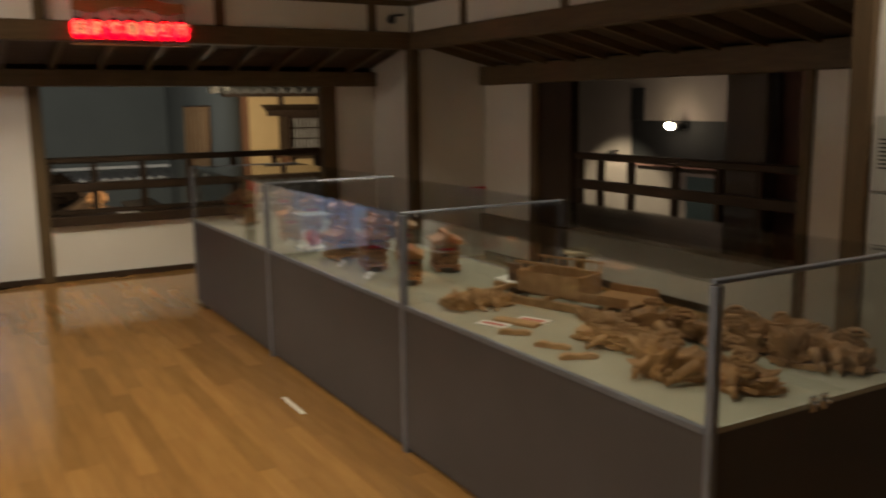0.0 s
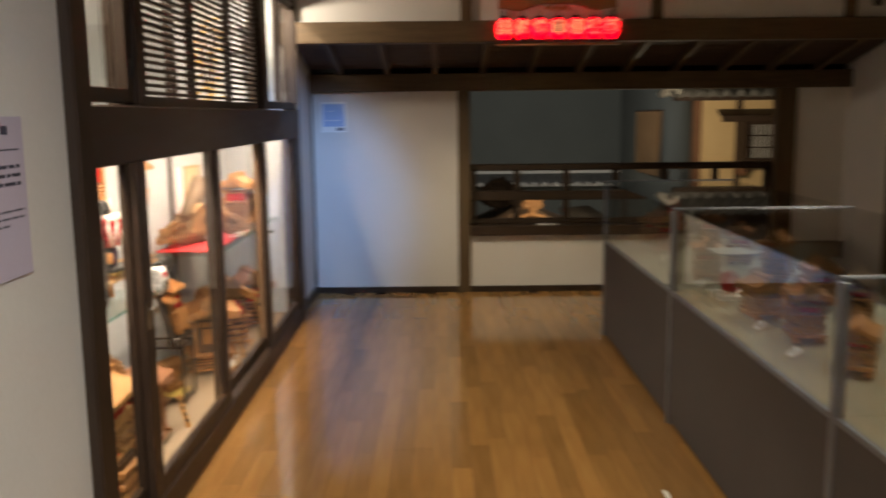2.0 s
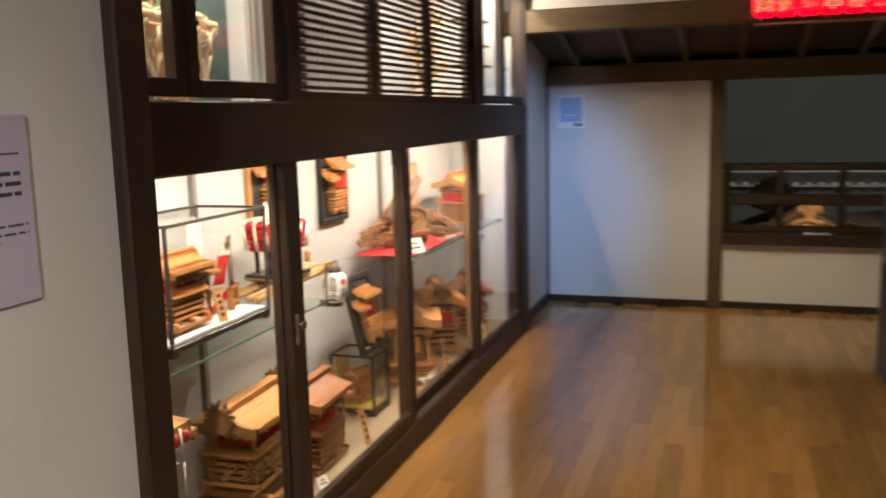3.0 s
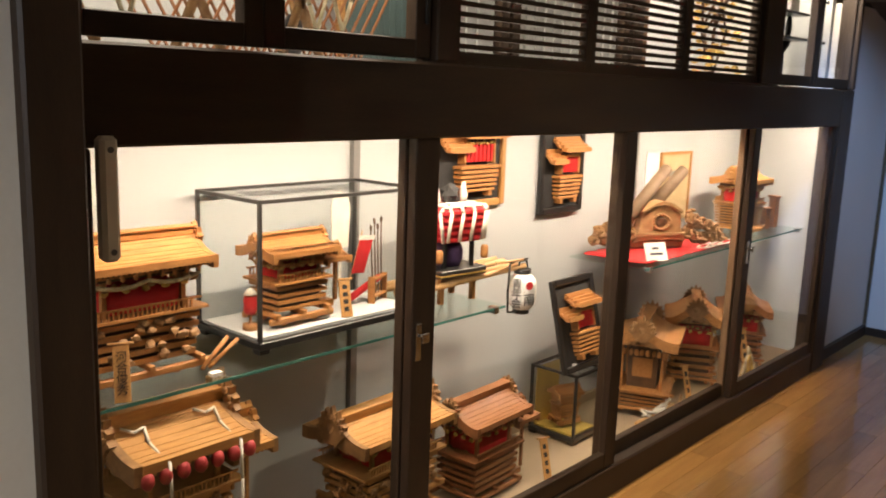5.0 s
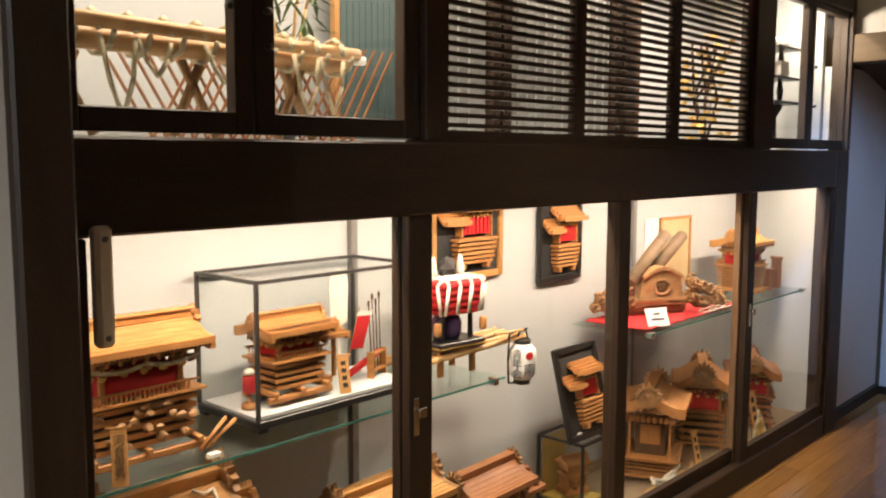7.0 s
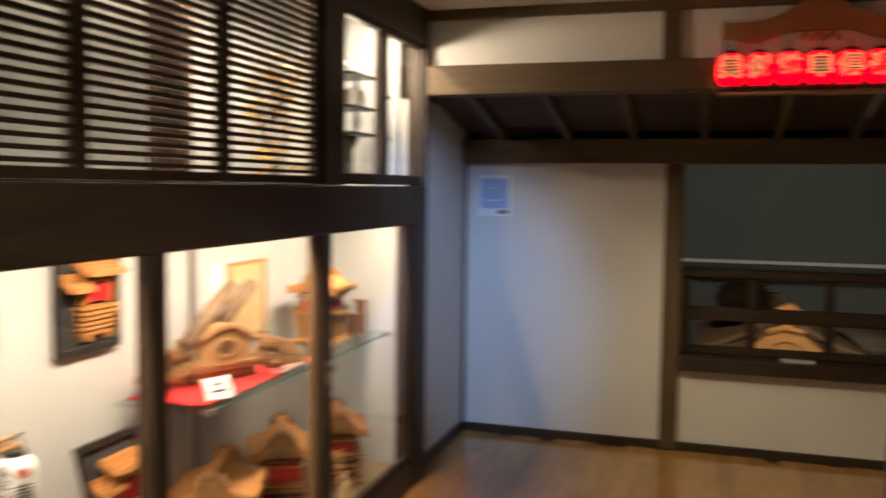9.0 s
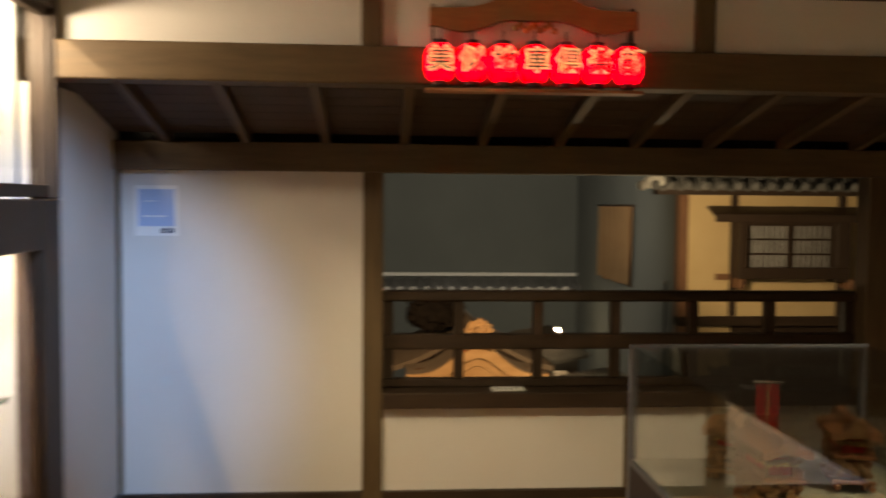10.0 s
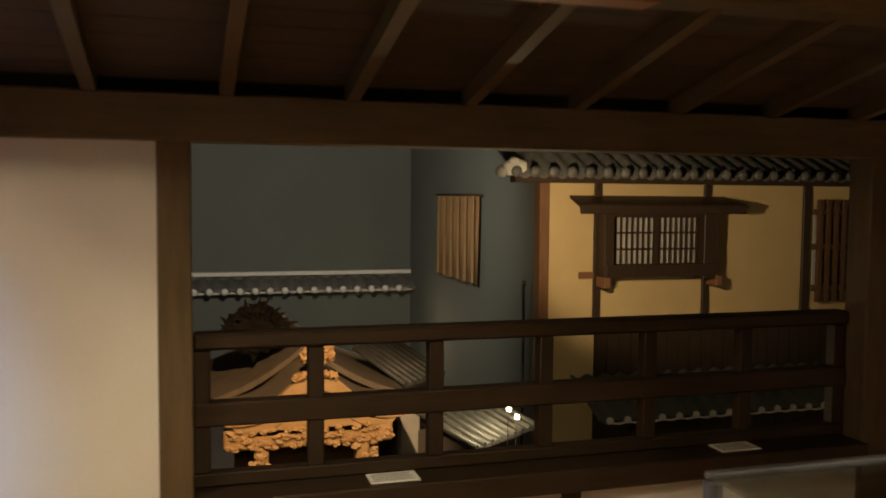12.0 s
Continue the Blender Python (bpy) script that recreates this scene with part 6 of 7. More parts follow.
for s in (-1, 1):
    solid("tray_side", [(0.17, 0.40, s * 0.125 - 0.005, s * 0.125 + 0.005, 0.0685, 0.10)], CARVED, parent=t)
# rope ring on a small block
t = thing("rope_ring", "ring of twisted straw rope on a dark block", "rope ring", (4.16, 3.53, ZD))
solid("block", [(-0.022, 0.022, -0.022, 0.022, 0, 0.20)], SHADOWWOOD, parent=t, r=0.004)
bm = bmesh.new()
tubes(bm, [(0.06 * math.cos(a), 0.07 * math.sin(a), 0.20) for a in np.linspace(0, 6.283, 20)], 0.013)
part("ring", bm, ROPE, t)
t = thing("open_booklet", "open white booklet on a low stand", "booklet", (3.93, 3.72, ZD), 20)
solid("stand", [(-0.02, 0.02, -0.03, 0.03, 0, 0.14)], SHADOWWOOD, parent=t)
for s in (-1, 1):
    bm = bmesh.new()
    box(bm, -0.055, 0.055, 0.0, s * 0.085, 0, 0.006, pose(0, 0, 0.052, s * 8, 0, 0))
    part("page", bm, PAPER, t)
MIX = [((3.62, 4.19), 60, CEDAR, True), ((3.62, 4.63), 80, ZELKOVA, True), ((3.94, 4.40), 70, ZELKOVA, True), ((3.60, 5.01), 95, CEDAR, False), ((3.96, 4.90), 60, CARVED, True), ((3.96, 5.29), 80, CEDAR, True)]
for i, ((x, y), a, wood, cur) in enumerate(MIX):
    float_model("festival_float_model", ("small cedar model float in the counter", "small red-brown model float in the counter", "small dark model float with red curtain", "plain small model float without curtain", "small carved model float with gilt cords", "cedar model float with red curtain")[i],
                (x, y, ZD), a, 0.17 + 0.02 * (i % 3), 0.13 + 0.015 * (i % 4), 0.17 + 0.03 * ((i * 2) % 3), wood, wood, cur, True, i % 2 == 1, seed=20 + i, rails=1 + i % 2, karahafu=i % 3 == 0, ornate=1 + 0.5 * (i % 2))
for i, ((x, y), a) in enumerate((((3.62, 5.91), 80), ((3.96, 6.38), 70), ((3.62, 6.85), 90), ((3.65, 7.20), 60), ((4.00, 7.09), 75), ((3.98, 5.86), 60))):
    float_model("festival_float_model", ("cedar model float with red curtain", "red-brown model float with red curtain", "brown model float with carved body", "carved brown model float with red curtain", "brown model float with red curtain", "small cedar model float")[i],
                (x, y, ZD), a, 0.19 + 0.02 * (i % 3), 0.15 + 0.015 * (i % 2), 0.21 + 0.03 * (i % 3), (CEDAR, ZELKOVA, ZELKOVA, CARVED, ZELKOVA, CEDAR)[i], (CEDAR, ZELKOVA, ZELKOVA, CARVED, ZELKOVA, CEDAR)[i], i != 5, True, i % 2 == 0, seed=30 + i, rails=2, ornate=1.3)
t = thing("acrylic_box", "white-edged clear box over a small red model", "showcase", (3.60, 5.45, ZD), 0)
for e in (-1, 1):
    pane("side_pane", (e * 0.09 - 0.0015, e * 0.09 + 0.0015, -0.1, 0.1, 0, 0.22), t)
    pane("end_pane", (-0.088, 0.088, e * 0.1 - 0.0015, e * 0.1 + 0.0015, 0, 0.22), t)
solid("lid", [(-0.095, 0.095, -0.105, 0.105, 0.2202, 0.226)], GREYBOARD, parent=t)
solid("base", [(-0.085, 0.085, -0.095, 0.095, 0.0, 0.02)], PAPER, parent=t)
bm = bmesh.new()
lump(bm, (0, 0, 0.08), (0.05, 0.06, 0.055), 4, 0.4)
part("red_model", bm, RED, t)
for i, (x, y, w) in enumerate(((3.52, 5.72, 0.04), (3.50, 4.82, 0.035), (3.48, 4.42, 0.03), (3.54, 6.54, 0.04))):
    card((x, y, ZD), w, 0.045, 180, 50)
t = thing("festival_banner", "red and white hanging banner among the models", "banner", (3.81, 7.28, ZD), 80)
bm = bmesh.new()
rod(bm, (0, 0, 0), (0, 0, 0.315), 0.004)
part("stick", bm, BAMBOO, t)
solid("cloth", [(0.003, 0.006, -0.04, 0.04, 0.08, 0.30)], RED, parent=t)
solid("white_strip", [(0.0062, 0.0072, -0.015, 0.015, 0.09, 0.29)], WHITE, parent=t)
solid("bar", [(-0.004, 0.002, -0.05, 0.05, 0.305, 0.312)], WHITE, parent=t)

# scuff of torn tape on the floor
solid("torn_tape", [(3.13, 3.15, 4.50, 4.80, 0.0005, 0.0015)], PAPER, "short strip of worn white tape on the floor", "tape")


# ---- lower hall: model town and festival float ----
TOWN = 0.728


def town(x, y, z):
    """A place in the town, whose layout is rescaled and shifted to fit the camera's view."""
    return (0.614 + TOWN * x, 2.22 + TOWN * y, 0.324 + TOWN * z)



def tile_row(t, x0, x1, y, z, pitch=0.24, depth=0.5, rise=0.16, cap=True):
    """A course of wavy pantiles along x, falling towards -y; each tile is a piece."""
    bm = bmesh.new()
    n = 10
    top, low = [], []
    for i in range(n + 1):
        u = i / n
        xx = u * pitch
        zz = 0.030 * math.cos(u * 2 * math.pi)
        top.append([bm.verts.new((xx, 0, zz)), bm.verts.new((xx, depth, zz + rise))])
        low.append([bm.verts.new((xx, 0, zz - 0.035)), bm.verts.new((xx, depth, zz + rise - 0.035))])
    for i in range(n):
        bm.faces.new((top[i][0], top[i + 1][0], top[i + 1][1], top[i][1])).smooth = True
        bm.faces.new((low[i][0], low[i][1], low[i + 1][1], low[i + 1][0]))
        bm.faces.new((top[i][0], low[i][0], low[i + 1][0], top[i + 1][0]))
    bm.faces.new((top[0][0], top[0][1], low[0][1], low[0][0]))
    bm.faces.new((top[n][0], low[n][0], low[n][1], top[n][1]))
    me = mesh_from(bm, "roof_tile")
    me.materials.append(ROOFTILE)
    x = x0
    while x < x1 - 0.01:
        o = new("roof_tile", me)
        o.parent, o.location = t, (x, y, z)
        x += pitch
    return me


# tiled wall along the back of the hall
t = thing("tiled_wall_coping", "grey pantile coping with pale mortar on the slate wall", "tile coping", town(0, 0, 0), scale=TOWN)
tile_row(t, -0.9, 7.3, 23.75, -0.26, 0.31, 0.40, 0.20)
solid("mortar_line", [(-0.9, 7.36, 24.1, 24.2, 0.0, 0.08)], OFFWHITE, parent=t, label="pale mortar ridge")
for i in range(26):
    bm = bmesh.new()
    lathe(bm, [(0.07, 0), (0.07, 0.03), (0.02, 0.034)], 12, pose(-0.75 + i * 0.31, 23.74, -0.29, 90, 0, 0))
    part("tile_end", bm, OFFWHITE, t)
solid("backing", [(-0.9, 7.36, 23.9, 24.2, -0.36, -0.29)], OFFWHITE, parent=t)

# town house
house = thing("town_house", "ochre-plastered model town house with dark timbers", "house", town(7.36, 16.8, -3.0), scale=TOWN)
HX = 7.36


def hb(name, x0, x1, y0, y1, z0, z1, mat, parent=None, label="", r=0.0):
    return solid(name, [(x0 - HX, x1 - HX, y0 - 16.8, y1 - 16.8, z0 + 3, z1 + 3)], mat, parent=parent or house, label=label, r=r)


REDWOOD = surface("reddish_house_post", (0.20, 0.095, 0.045), (0.14, 0.062, 0.028), 0.6, 5, (5, 5, 0.8), 60, 0.15)
for a, b in ((7.50, 8.235), (8.345, 10.06), (10.175, 11.86), (11.99, 15.0)):
    hb("wall", a, b, 16.80, 16.95, -0.04, 1.95, OCHRE, label="ochre plaster panel")
hb("corner_post", 7.36, 7.51, 16.74, 16.94, -3, 1.95, REDWOOD, r=0.01)
for a, b in ((8.23, 8.35), (10.055, 10.18), (11.85, 12.0)):
    hb("post", a, b, 16.76, 16.93, -0.04, 1.95, DARKWOOD, r=0.01)
hb("band", 8.0, 8.23, 16.77, 16.9, 0.56, 0.66, REDWOOD)
hb("floor_beam", 7.36, 15.0, 16.72, 16.95, -0.20, -0.04, DARKWOOD_H, r=0.01)
hb("wall", 7.51, 8.28, 16.82, 16.90, -3.0, -0.21, OCHRE, label="ochre plaster panel")
for i in range(34):
    hb("board", 8.30 + i * 0.2, 8.49 + i * 0.2, 16.82, 16.88, -3.0, -0.20, DARKWOOD)
hb("eave_beam", 6.9, 15.0, 16.55, 16.75, 1.95, 2.05, DARKWOOD_H)
roof = new("roof")
roof.parent = house
roof.location = (-HX + 0, -16.8, 3.0)
tile_row(roof, 6.75, 14.8, 16.15, 2.06, 0.27, 1.2, 0.55)
bm = bmesh.new()
lathe(bm, [(0.075, 0), (0.075, 0.04), (0.02, 0.05)], 12, pose(0, 0, 0, 90, 0, 0))
end_me = mesh_from(bm, "tile_end")
end_me.materials.append(ROOFTILE)
for i in range(30):
    o = new("tile_end", end_me)
    o.parent, o.location = roof, (6.75 + i * 0.27, 16.14, 2.09)
bm = bmesh.new()
for i, (dx, dz, r) in enumerate(((0, 0.08, 0.11), (0.06, 0.14, 0.09), (-0.12, 0.02, 0.08), (0.16, 0.10, 0.09))):
    lump(bm, (6.68 + dx, 16.2, 2.06 + dz), (r, 0.08, r), i, 0.2)
part("corner_tile", bm, OFFWHITE, roof, "pale rounded corner tile")
low = new("low_roof")
low.parent = house
low.location = (-HX, -16.8, 3.0)
tile_row(low, 7.9, 14.8, 15.85, -1.30, 0.27, 0.95, 0.42)
bm = bmesh.new()
# pale tile ends and scallops put the lamp-lit eave edge into the colour
lathe(bm, [(0.05, 0), (0.05, 0.03)], 10, pose(0, 0, 0, 90, 0, 0))
end_me = mesh_from(bm, "tile_end")
end_me.materials.append(OFFWHITE)
for i in range(25):
    o = new("tile_end", end_me)
    o.parent, o.location = low, (8.05 + i * 0.27, 15.84, -1.30)
for i in range(25):
    bm = bmesh.new()
    pts = [(0.27 * k / 8, -0.03 - 0.025 * math.sin(k / 8 * math.pi)) for k in range(9)]
    extrude_profile(bm, pts + [(x, zz + 0.022) for x, zz in pts[::-1]], 0.0, 0.03)
    o = part("lit_edge_scallop", bm, OFFWHITE, low)
    o.location = (8.05 + i * 0.27, 15.80, -1.30)
# awning window
win = new("awning_window")
win.parent = house
win.location = (-HX, -16.8, 3.0)
solid("side_board", [(8.27, 8.42, 16.50, 16.8, 0.50, 1.55)], DARKWOOD, parent=win, r=0.01)
solid("side_board", [(9.9, 10.15, 16.50, 16.8, 0.55, 1.55)], DARKWOOD, parent=win, r=0.01)
solid("sill_board", [(8.30, 10.12, 16.48, 16.8, 0.60, 0.78)], DARKWOOD, parent=win, r=0.01)
solid("head_board", [(8.42, 9.9, 16.52, 16.8, 1.46, 1.56)], DARKWOOD, parent=win)
solid("bracket", [(8.26, 8.36, 16.47, 16.75, 0.44, 0.60)], REDWOOD, parent=win, r=0.01)
solid("bracket", [(10.10, 10.20, 16.47, 16.75, 0.44, 0.60)], REDWOOD, parent=win, r=0.01)
solid("awning_fascia", [(7.80, 10.48, 16.30, 16.36, 1.52, 1.66)], DARKWOOD, parent=win, r=0.01)
solid("awning_soffit", [(8.0, 10.3, 16.37, 16.78, 1.565, 1.60)], DARKWOOD, parent=win)
solid("shoji_paper", [(8.42, 9.9, 16.70, 16.72, 0.78, 1.46)], WINPAPER, parent=win, label="pale translucent window paper")
for i in range(17):
    solid("window_bar", [(8.42 + i * 0.09, 8.445 + i * 0.09, 16.66, 16.69, 0.78, 1.46)], DARKWOOD, parent=win)
for z in (0.98, 1.22):
    solid("cross_bar", [(8.42, 9.9, 16.655, 16.66, z, z + 0.03)], DARKWOOD, parent=win)
solid("mullion", [(9.12, 9.2, 16.62, 16.655, 0.78, 1.46)], DARKWOOD, parent=win)
bm = bmesh.new()
for k in range(4):
    vs = box(bm, 7.78 + 0.02 * k, 10.5 - 0.02 * k, 16.28 + k * 0.13, 16.42 + k * 0.13, 1.56, 1.60)
    for v in vs:
        v.co.z += (v.co.y - 16.28) * 0.34 + 0.012 * (3 - k)
part("awning", bm, DARKWOOD, win)
# lattice window
lat = new("lattice_window")
lat.parent = house
lat.location = (-HX, -16.8, 3.0)
solid("shoji_paper", [(12.05, 13.8, 16.77, 16.79, 0.25, 1.62)], WINPAPER, parent=lat)
for i in range(12):
    solid("bar", [(12.08 + i * 0.15, 12.14 + i * 0.15, 16.66, 16.74, 0.12, 1.74)], SHADOWWOOD, parent=lat)
for z in (0.30, 0.95, 1.50):
    solid("rail", [(12.0, 13.85, 16.69, 16.765, z, z + 0.09)], SHADOWWOOD, parent=lat)

# striped cloth on the far wall, with a stick
t = thing("hanging_cloth", "striped brown cloth hanging on the slate wall", "cloth", (5.975, 17.15, 0.46), -90, scale=TOWN)
bm = bmesh.new()
n = 60
a, b = [], []
for i in range(n + 1):
    u = i / n
    y = -0.05 - 0.03 * math.sin(u * 38)
    a.append(bm.verts.new((-1.25 + 2.5 * u, y, 1.56)))
    b.append(bm.verts.new((-1.25 + 2.48 * u, y * 1.3, 0.03 + 0.02 * math.sin(u * 17))))
for i in range(n):
    bm.faces.new((a[i], a[i + 1], b[i + 1], b[i])).smooth = True
ob = part("cloth", bm, CLOTH, t)
ob.modifiers.new("solid", "SOLIDIFY").thickness = 0.01
STRIPE = surface("pale_stripe", (0.34, 0.22, 0.10), (0.26, 0.16, 0.07), 0.9, 6, bump=0.2)
for i in range(6):
    x = -1.12 + i * 0.42
    solid("stripe", [(x, x + 0.12, -0.108, -0.1, 0.06, 1.54)], STRIPE, parent=t)
bm = bmesh.new()
rod(bm, (-1.35, -0.06, 1.58), (1.35, -0.06, 1.58), 0.02)
part("rod", bm, DARKWOOD, t)
t = thing("dark_pole", "thin dark pole standing in front of the slate wall", "pole", town(7.23, 17.0, -3.0), scale=TOWN)
bm = bmesh.new()
rod(bm, (0, 0, 0), (0, 0, 3.45), 0.022)
part("shaft", bm, BLACK, t)
bm = bmesh.new()
lump(bm, (0, 0, 3.48), (0.035, 0.035, 0.06), 1, 0.2)
part("tip", bm, BLACK, t)

# festival float with a curved gable, scaled to fit the camera's view from above
fl = thing("festival_float", "carved festival float with curved gabled roof", "festival float", town(3.77, 14.0, -3.0), scale=TOWN)
FW = 0.92
NEARBLACK = surface("near_black_carved_wood", (0.016, 0.012, 0.009), (0.008, 0.006, 0.005), 0.95, 8, bump=0.3, gloss=0.1)
def arch(u):
    return 0.44 * math.exp(-(u / 0.46) ** 2) + 0.03 * abs(u) ** 3
bm = bmesh.new()
pts_t = [(-FW + 2 * FW * i / 32, 2.70 + arch(-1 + i / 16)) for i in range(33)]
pts_b = [(x * 0.985, z - 0.15 - 0.04 * math.cos(x * 3.4)) for x, z in pts_t]
extrude_profile(bm, pts_t + pts_b[::-1], -0.06, 0.02)
part("gable_board", bm, FLOATWOOD, fl, "new orange wood curved gable board")
bm = bmesh.new()
extrude_profile(bm, [(x * 0.93, z - 0.155 - 0.04 * math.cos(x * 3.4)) for x, z in pts_t] + [(x * 0.86, z - 0.24 - 0.06 * math.cos(x * 3.4)) for x, z in pts_t[::-1]], -0.03, 0.03)
part("inner_gable_board", bm, FLOATWOOD, fl)
bm = bmesh.new()
extrude_profile(bm, [(x * 0.84, z - 0.245 - 0.06 * math.cos(x * 3.4)) for x, z in pts_t[4:29]] + [(0.70, 2.50), (-0.70, 2.50)], -0.02, 0.04)
part("gable_infill", bm, FLOATWOOD, fl, "orange wood gable infill")
BARK = surface("grey_bark_roof", (0.17, 0.125, 0.085), (0.11, 0.08, 0.055), 0.8, 6, fine=80, bump=0.3)
bm = bmesh.new()
extrude_profile(bm, pts_t + [(x, z - 0.05) for x, z in pts_t[::-1]], 0.022, 0.8)
part("porch_roof", bm, BARK, fl, "dull brown bark porch roof")
for s_ in (-1, 1):
    bm = bmesh.new()
    pr = [(s_ * 1.15 * i / 10, 3.30 - 0.62 * (i / 10) ** 0.85 - 0.06 * math.sin(i / 10 * math.pi)) for i in range(11)]
    extrude_profile(bm, pr + [(x, z - 0.07) for x, z in pr[::-1]], 0.75, 3.0)
    part("roof_slope", bm, BARK, fl, "dull brown bark roof slope")
bm = bmesh.new()
extrude_profile(bm, [(-0.9, 2.72), (0.9, 2.72), (0.0, 3.22)], 0.85, 0.9)
part("gable_panel", bm, SHADOWWOOD, fl)
bm = bmesh.new()
for i in range(12):
    a = -1.1 + 2.2 * i / 11
    lump(bm, (0.15 * math.sin(a) + 0.01, -0.05, 3.19 + 0.20 * math.cos(a)), (0.05, 0.05, 0.06), i, 0.9, 2, 3.0)
lump(bm, (0.01, -0.04, 3.24), (0.10, 0.05, 0.13), 5, 0.8, 2, 3.4)
for i in range(10):
    lump(bm, (-0.22 + 0.045 * i, -0.07, 3.14 - 0.012 * abs(i - 4.5)), (0.035, 0.05, 0.04), i + 3, 0.7, 2)
part("crest_carving", bm, FLOATWOOD, fl, "carved crest over the gable")
bm = bmesh.new()
for i in range(16):
    a = -1.7 + 3.4 * i / 15
    lump(bm, (-0.24 + 0.30 * math.sin(a), 1.2, 3.16 + 0.28 * math.cos(a)), (0.07, 0.08, 0.08), i, 1.0, 2, 3.2)
lump(bm, (-0.24, 1.22, 3.18), (0.27, 0.10, 0.24), 7, 0.7, 3, 3.5)
rnd = random.Random(31)
for i in range(19):
    a = -1.7 + 3.4 * i / 18
    q = rnd.uniform(0.36, 0.50)
    rod(bm, (-0.24 + 0.27 * math.sin(a), 1.2, 3.16 + 0.26 * math.cos(a)), (-0.24 + q * math.sin(a + 0.12), 1.16, 3.16 + q * 0.95 * math.cos(a + 0.12)), 0.042, 0.006, 6)
part("ridge_ornament", bm, NEARBLACK, fl, "dark carved ridge ornament")
bm = bmesh.new()
rbox(bm, -0.92, 0.80, -0.02, 0.12, 2.36, 2.57, 0.02)
rnd = random.Random(8)
for i in range(90):
    lump(bm, (-0.88 + 1.66 * i / 89, -0.03, 2.46 + rnd.uniform(-0.10, 0.10)), (0.036, 0.026, 0.024), i, 0.8, 2)
part("carved_beam", bm, FLOATWOOD, fl, "carved orange wood beam")
for x in (-0.55, 0.48):
    bm = bmesh.new()
    rbox(bm, x - 0.07, x + 0.07, -0.02, 0.12, 0.9, 2.40, 0.012)
    part("column", bm, FLOATWOOD, fl)
    bm = bmesh.new()
    for i in range(8):
        lump(bm, (x + rnd.uniform(-0.12, 0.12), -0.05, 2.20 + rnd.uniform(-0.1, 0.15)), (0.045, 0.035, 0.035), i, 0.8, 2)
    part("bracket_carving", bm, FLOATWOOD, fl)
solid("inner_panel", [(-0.8, 0.72, 0.3, 0.36, 0.8, 2.75)], SHADOWWOOD, parent=fl)
solid("float_body", [(-0.85, 0.85, -0.1, 2.2, 0.0, 0.9)], SHADOWWOOD, parent=fl, r=0.02)
for s in (-1, 1):
    solid("railing", [(s * 0.9 - 0.03, s * 0.9 + 0.03, -0.3, 2.3, 0.90, 0.98)], FLOATWOOD, parent=fl)
# upper works lowered and ridge ornament shifted to fit the camera's view
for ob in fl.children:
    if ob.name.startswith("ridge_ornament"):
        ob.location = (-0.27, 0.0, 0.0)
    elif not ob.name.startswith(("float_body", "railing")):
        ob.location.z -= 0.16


def little_roof(name, label, place, turn, w, d, rise, n):
    t = thing(name, label, "roof", town(*place), turn, "small tiled roofs", TOWN)
    bm = bmesh.new()
    for i in range(n):
        x = -w + 2 * w * i / (n - 1)
        rod(bm, (x, -d, 0), (x, d, rise), w / n * 0.55, sides=8)
    part("round_tiles", bm, ROOFTILE, t)
    me = None
    for i in range(n - 1):
        bm = bmesh.new()
        x = -w + 2 * w * i / (n - 1)
        vs = box(bm, x + 0.01, x + 2 * w / (n - 1) - 0.01, -d, d, -0.04, 0.0)
        for v in vs:
            v.co.z += (v.co.y + d) / (2 * d) * rise
        part("flat_tile_row", bm, ROOFTILE, t)
    solid("shed_wall", [(-w * 0.9, w * 0.9, -d * 0.6, d * 0.9, -3.0 - place[2], 0.02)], HALLDARK, parent=t)
    return t


little_roof("gate_roof", "small grey tiled gate roof lit from a spotlight", (5.45, 13.9, -0.72), 35, 0.55, 0.42, 0.26, 9)
little_roof("gate_roof", "small grey tiled roof of a shed", (5.08, 15.8, -0.50), 40, 0.42, 0.40, 0.36, 8)
solid("cream_post", [(4.181, 4.356, 13.14, 13.227, -1.86, -0.2)], OFFWHITE, "cream-painted post beside the float", "post", r=0.01)
solid("cream_beam", [(3.453, 4.4, 13.235, 13.286, -0.2, -0.127)], OFFWHITE, "cream-painted beam behind the float", "beam", r=0.01)
for i, p in enumerate(((5.65, 13.43, -0.40), (5.74, 13.43, -0.49), (6.38, 21.68, -1.01))):
    t = thing("hall_lamp", "tiny bright bare bulb on a thin bracket", "lamp", town(*p), 0, "bare bulbs in the hall", TOWN)
    bm = bmesh.new()
    lump(bm, (0, 0, 0), (0.024 if i < 2 else 0.07,) * 3, 1, 0.0)
    part("bulb", bm, BULB, t)
    bm = bmesh.new()
    rod(bm, (0, 0.02, -0.03), (0.0, 0.10, -3.0 - p[2]), 0.005)
    part("bracket", bm, NEARBLACK, t)

# ---- building across the hall seen through the east opening ----
far = thing("dark_building", "unlit brown-walled building across the hall", "building", (11.1, 8.0, -1.86))
solid("wall", [(0, 0.2, -6, 5.5, 0, 5.36)], surface("brown_plaster", (0.30, 0.255, 0.225), (0.25, 0.21, 0.185), 0.9, 1.5, fine=60, bump=0.15), parent=far, label="dull brown plaster wall")
# black slabs on the wall paint in its unlit dark areas
solid("black_opening_slab", [(-0.02, 0, 0.75, 2.8, 2.58, 3.16)], HALLBLACK, parent=far, label="black slab in place of an unlit opening")
solid("black_upper_slab", [(-0.025, 0, 2.55, 2.82, 3.162, 3.66)], HALLBLACK, parent=far)
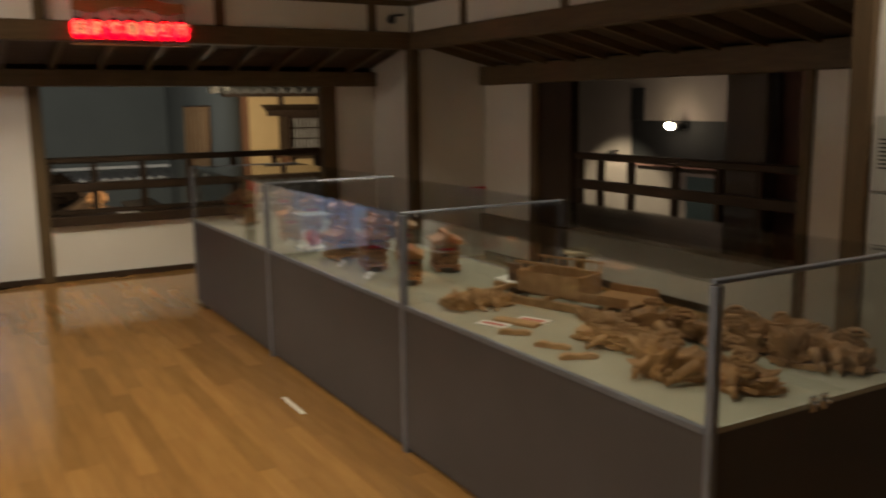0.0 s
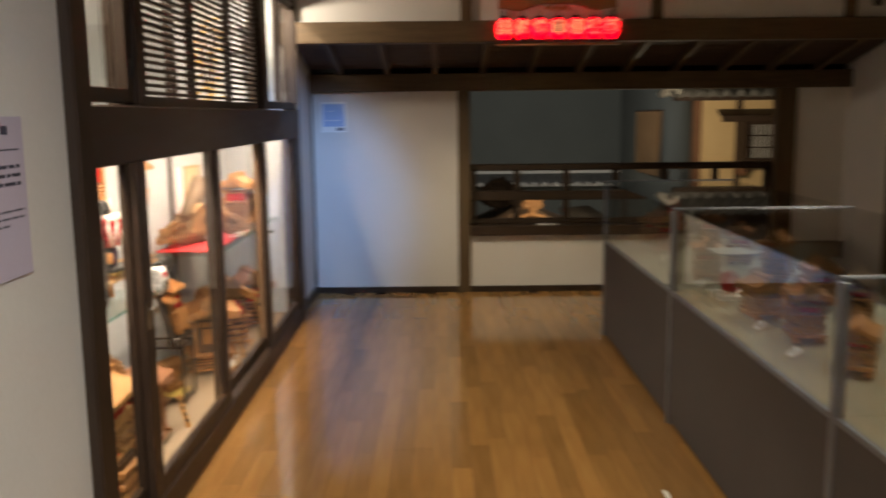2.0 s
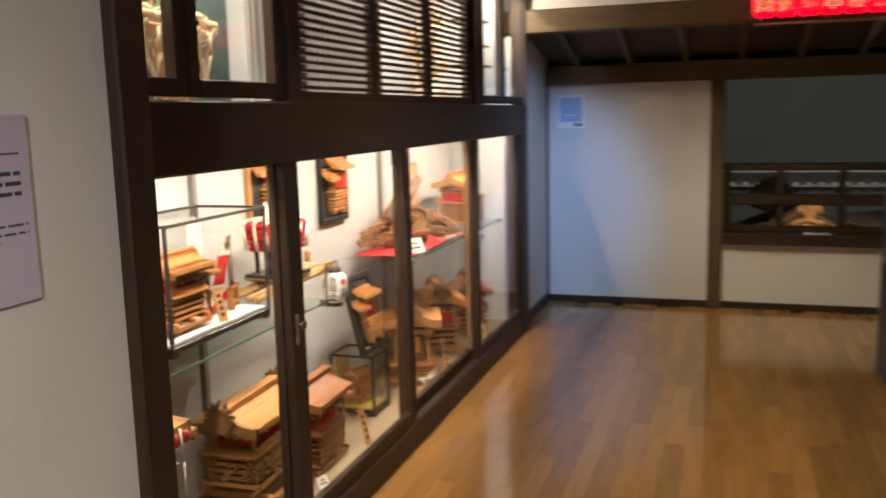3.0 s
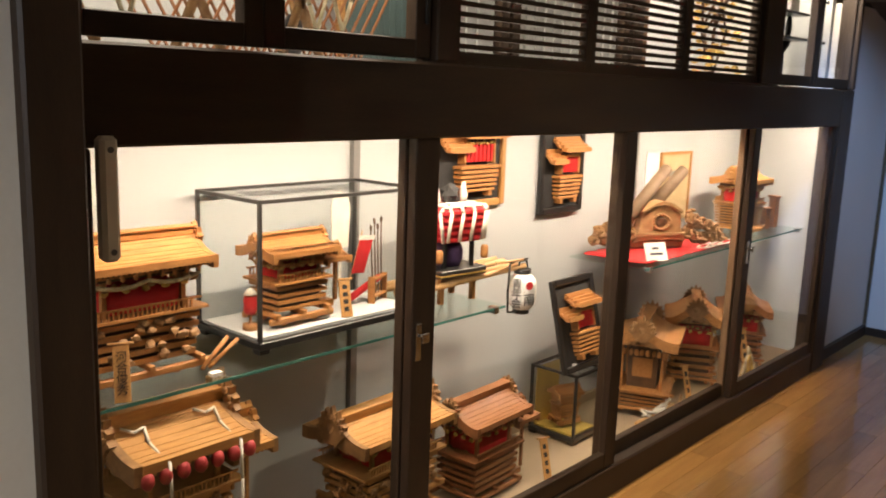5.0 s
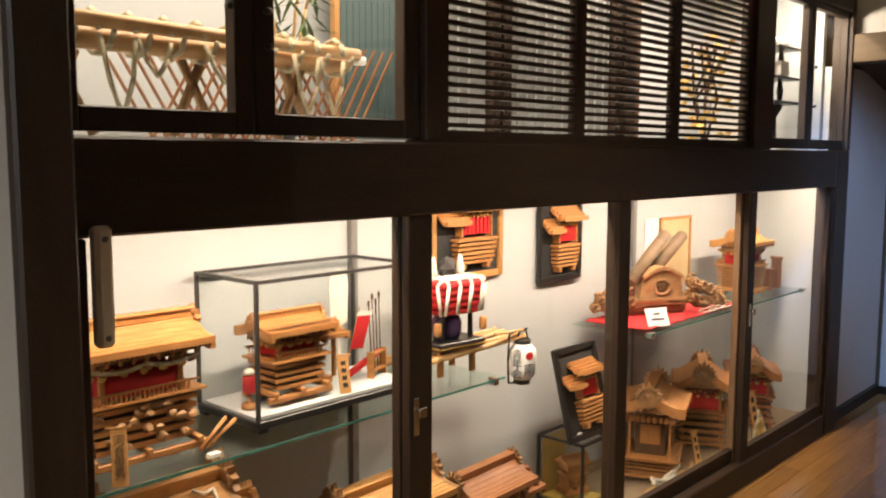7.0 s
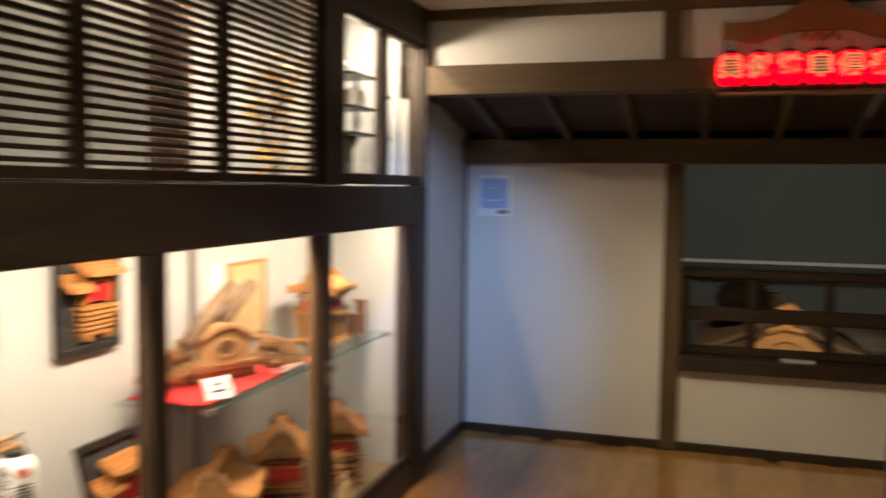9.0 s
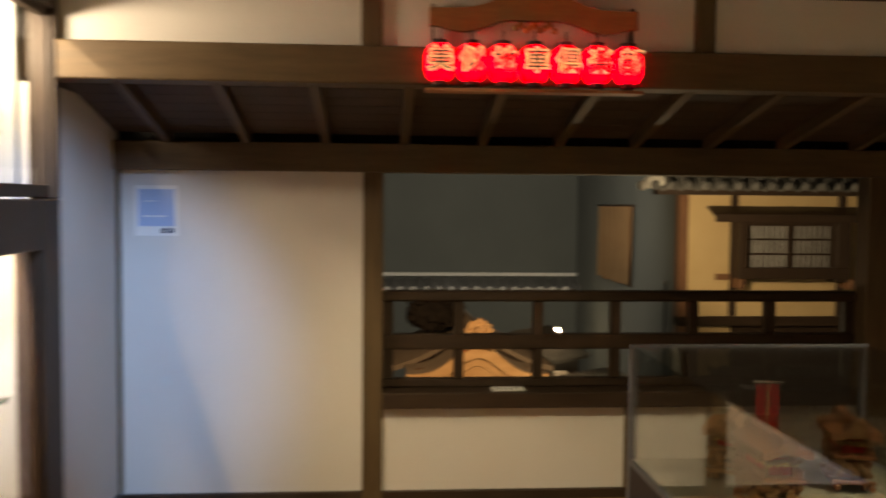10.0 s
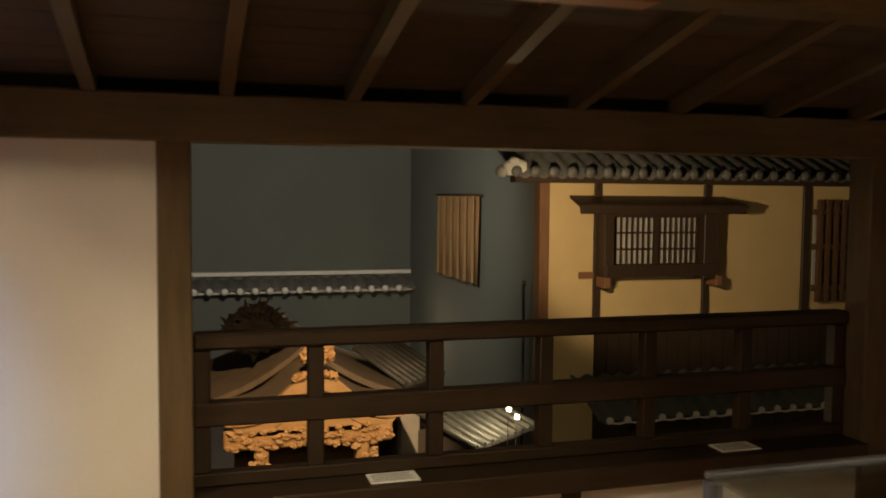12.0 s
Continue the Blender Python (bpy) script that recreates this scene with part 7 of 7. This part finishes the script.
solid("pale_ledge", [(-0.12, 0, 0.6, 2.7, 2.48, 2.58)], PINKWOOD, parent=far)
solid("wall_band", [(-0.03, 0, -1, 0.4, 1.46, 3.86)], PINKWOOD, parent=far)
solid("blue_grey_panel", [(-0.03, 0, 0.6, 1.6, 1.46, 2.36)], GREENPANEL, parent=far)
t = thing("hall_spotlight", "bright round spotlight on the hall wall", "spotlight", (10.80, 9.70, 1.235))
bm = bmesh.new()
lump(bm, (0, 0, 0), (0.055, 0.055, 0.055), 1, 0.0)
part("bulb", bm, BULB, t)
bm = bmesh.new()
rod(bm, (0.05, 0, 0), (0.3, 0, 0), 0.05)
part("housing", bm, BLACK, t)
t = thing("wall_lamp", "small shaded wall lamp throwing light downwards", "wall lamp", (10.95, 11.14, 0.75))
bm = bmesh.new()
lathe(bm, [(0.10, 0), (0.04, 0.06), (0.015, 0.08)], 14)
part("shade", bm, BLACK, t)
bm = bmesh.new()
rod(bm, (0, 0, 0.05), (0.15, 0, 0.07), 0.015)
part("arm", bm, BLACK, t)
bm = bmesh.new()
lump(bm, (0, 0, 0.01), (0.035, 0.035, 0.03), 1, 0.0)
part("bulb", bm, BULB, t)
structure("hall_column", [(6.95, 7.1, 4.82, 5.21, -1.86, 2.6)], HALLDARK, "dark brown square column in the hall", 0.01)
structure("hall_panel", [(7.25, 7.3, 4.2, 5.02, -1.86, 2.6)], PINKWOOD, "reddish boarded panel in the hall", 0.0)


# ---- floor strips ----
BW, BL = 0.091, 0.909
bm = bmesh.new()
vs = box(bm, -BW / 2 + 0.0007, BW / 2 - 0.0007, -BL / 2 + 0.0007, BL / 2 - 0.0007, -0.014, 0.0)
strip_me = mesh_from(bm, "floor_strip")
strip_me.materials.append(FLOORWOOD)
rest = bmesh.new()
rnd = random.Random(7)
made = 0
for i in range(62):
    x = 1.11 + i * BW
    if x > 6.55:
        break
    shift = rnd.uniform(0, BL)
    for j in range(-1, 13):
        y = -1.6 + j * BL + shift
        if y > 9.35 or y < -1.7:
            continue
        if x < 3.3 and y > 1.0 and made < 300:
            o = new("floor_strip", strip_me)
            o.parent, o.location = floor, (x, min(y, 8.55 + 0.0), 0)
            if y > 8.55:
                o.location.y = y
            made += 1
        else:
            box(rest, x - BW / 2 + 0.0007, x + BW / 2 - 0.0007, y - BL / 2 + 0.0007, y + BL / 2 - 0.0007, -0.014, 0.0)
tagged(part("floor_strips", rest, FLOORWOOD_B, floor), kind="stuff")
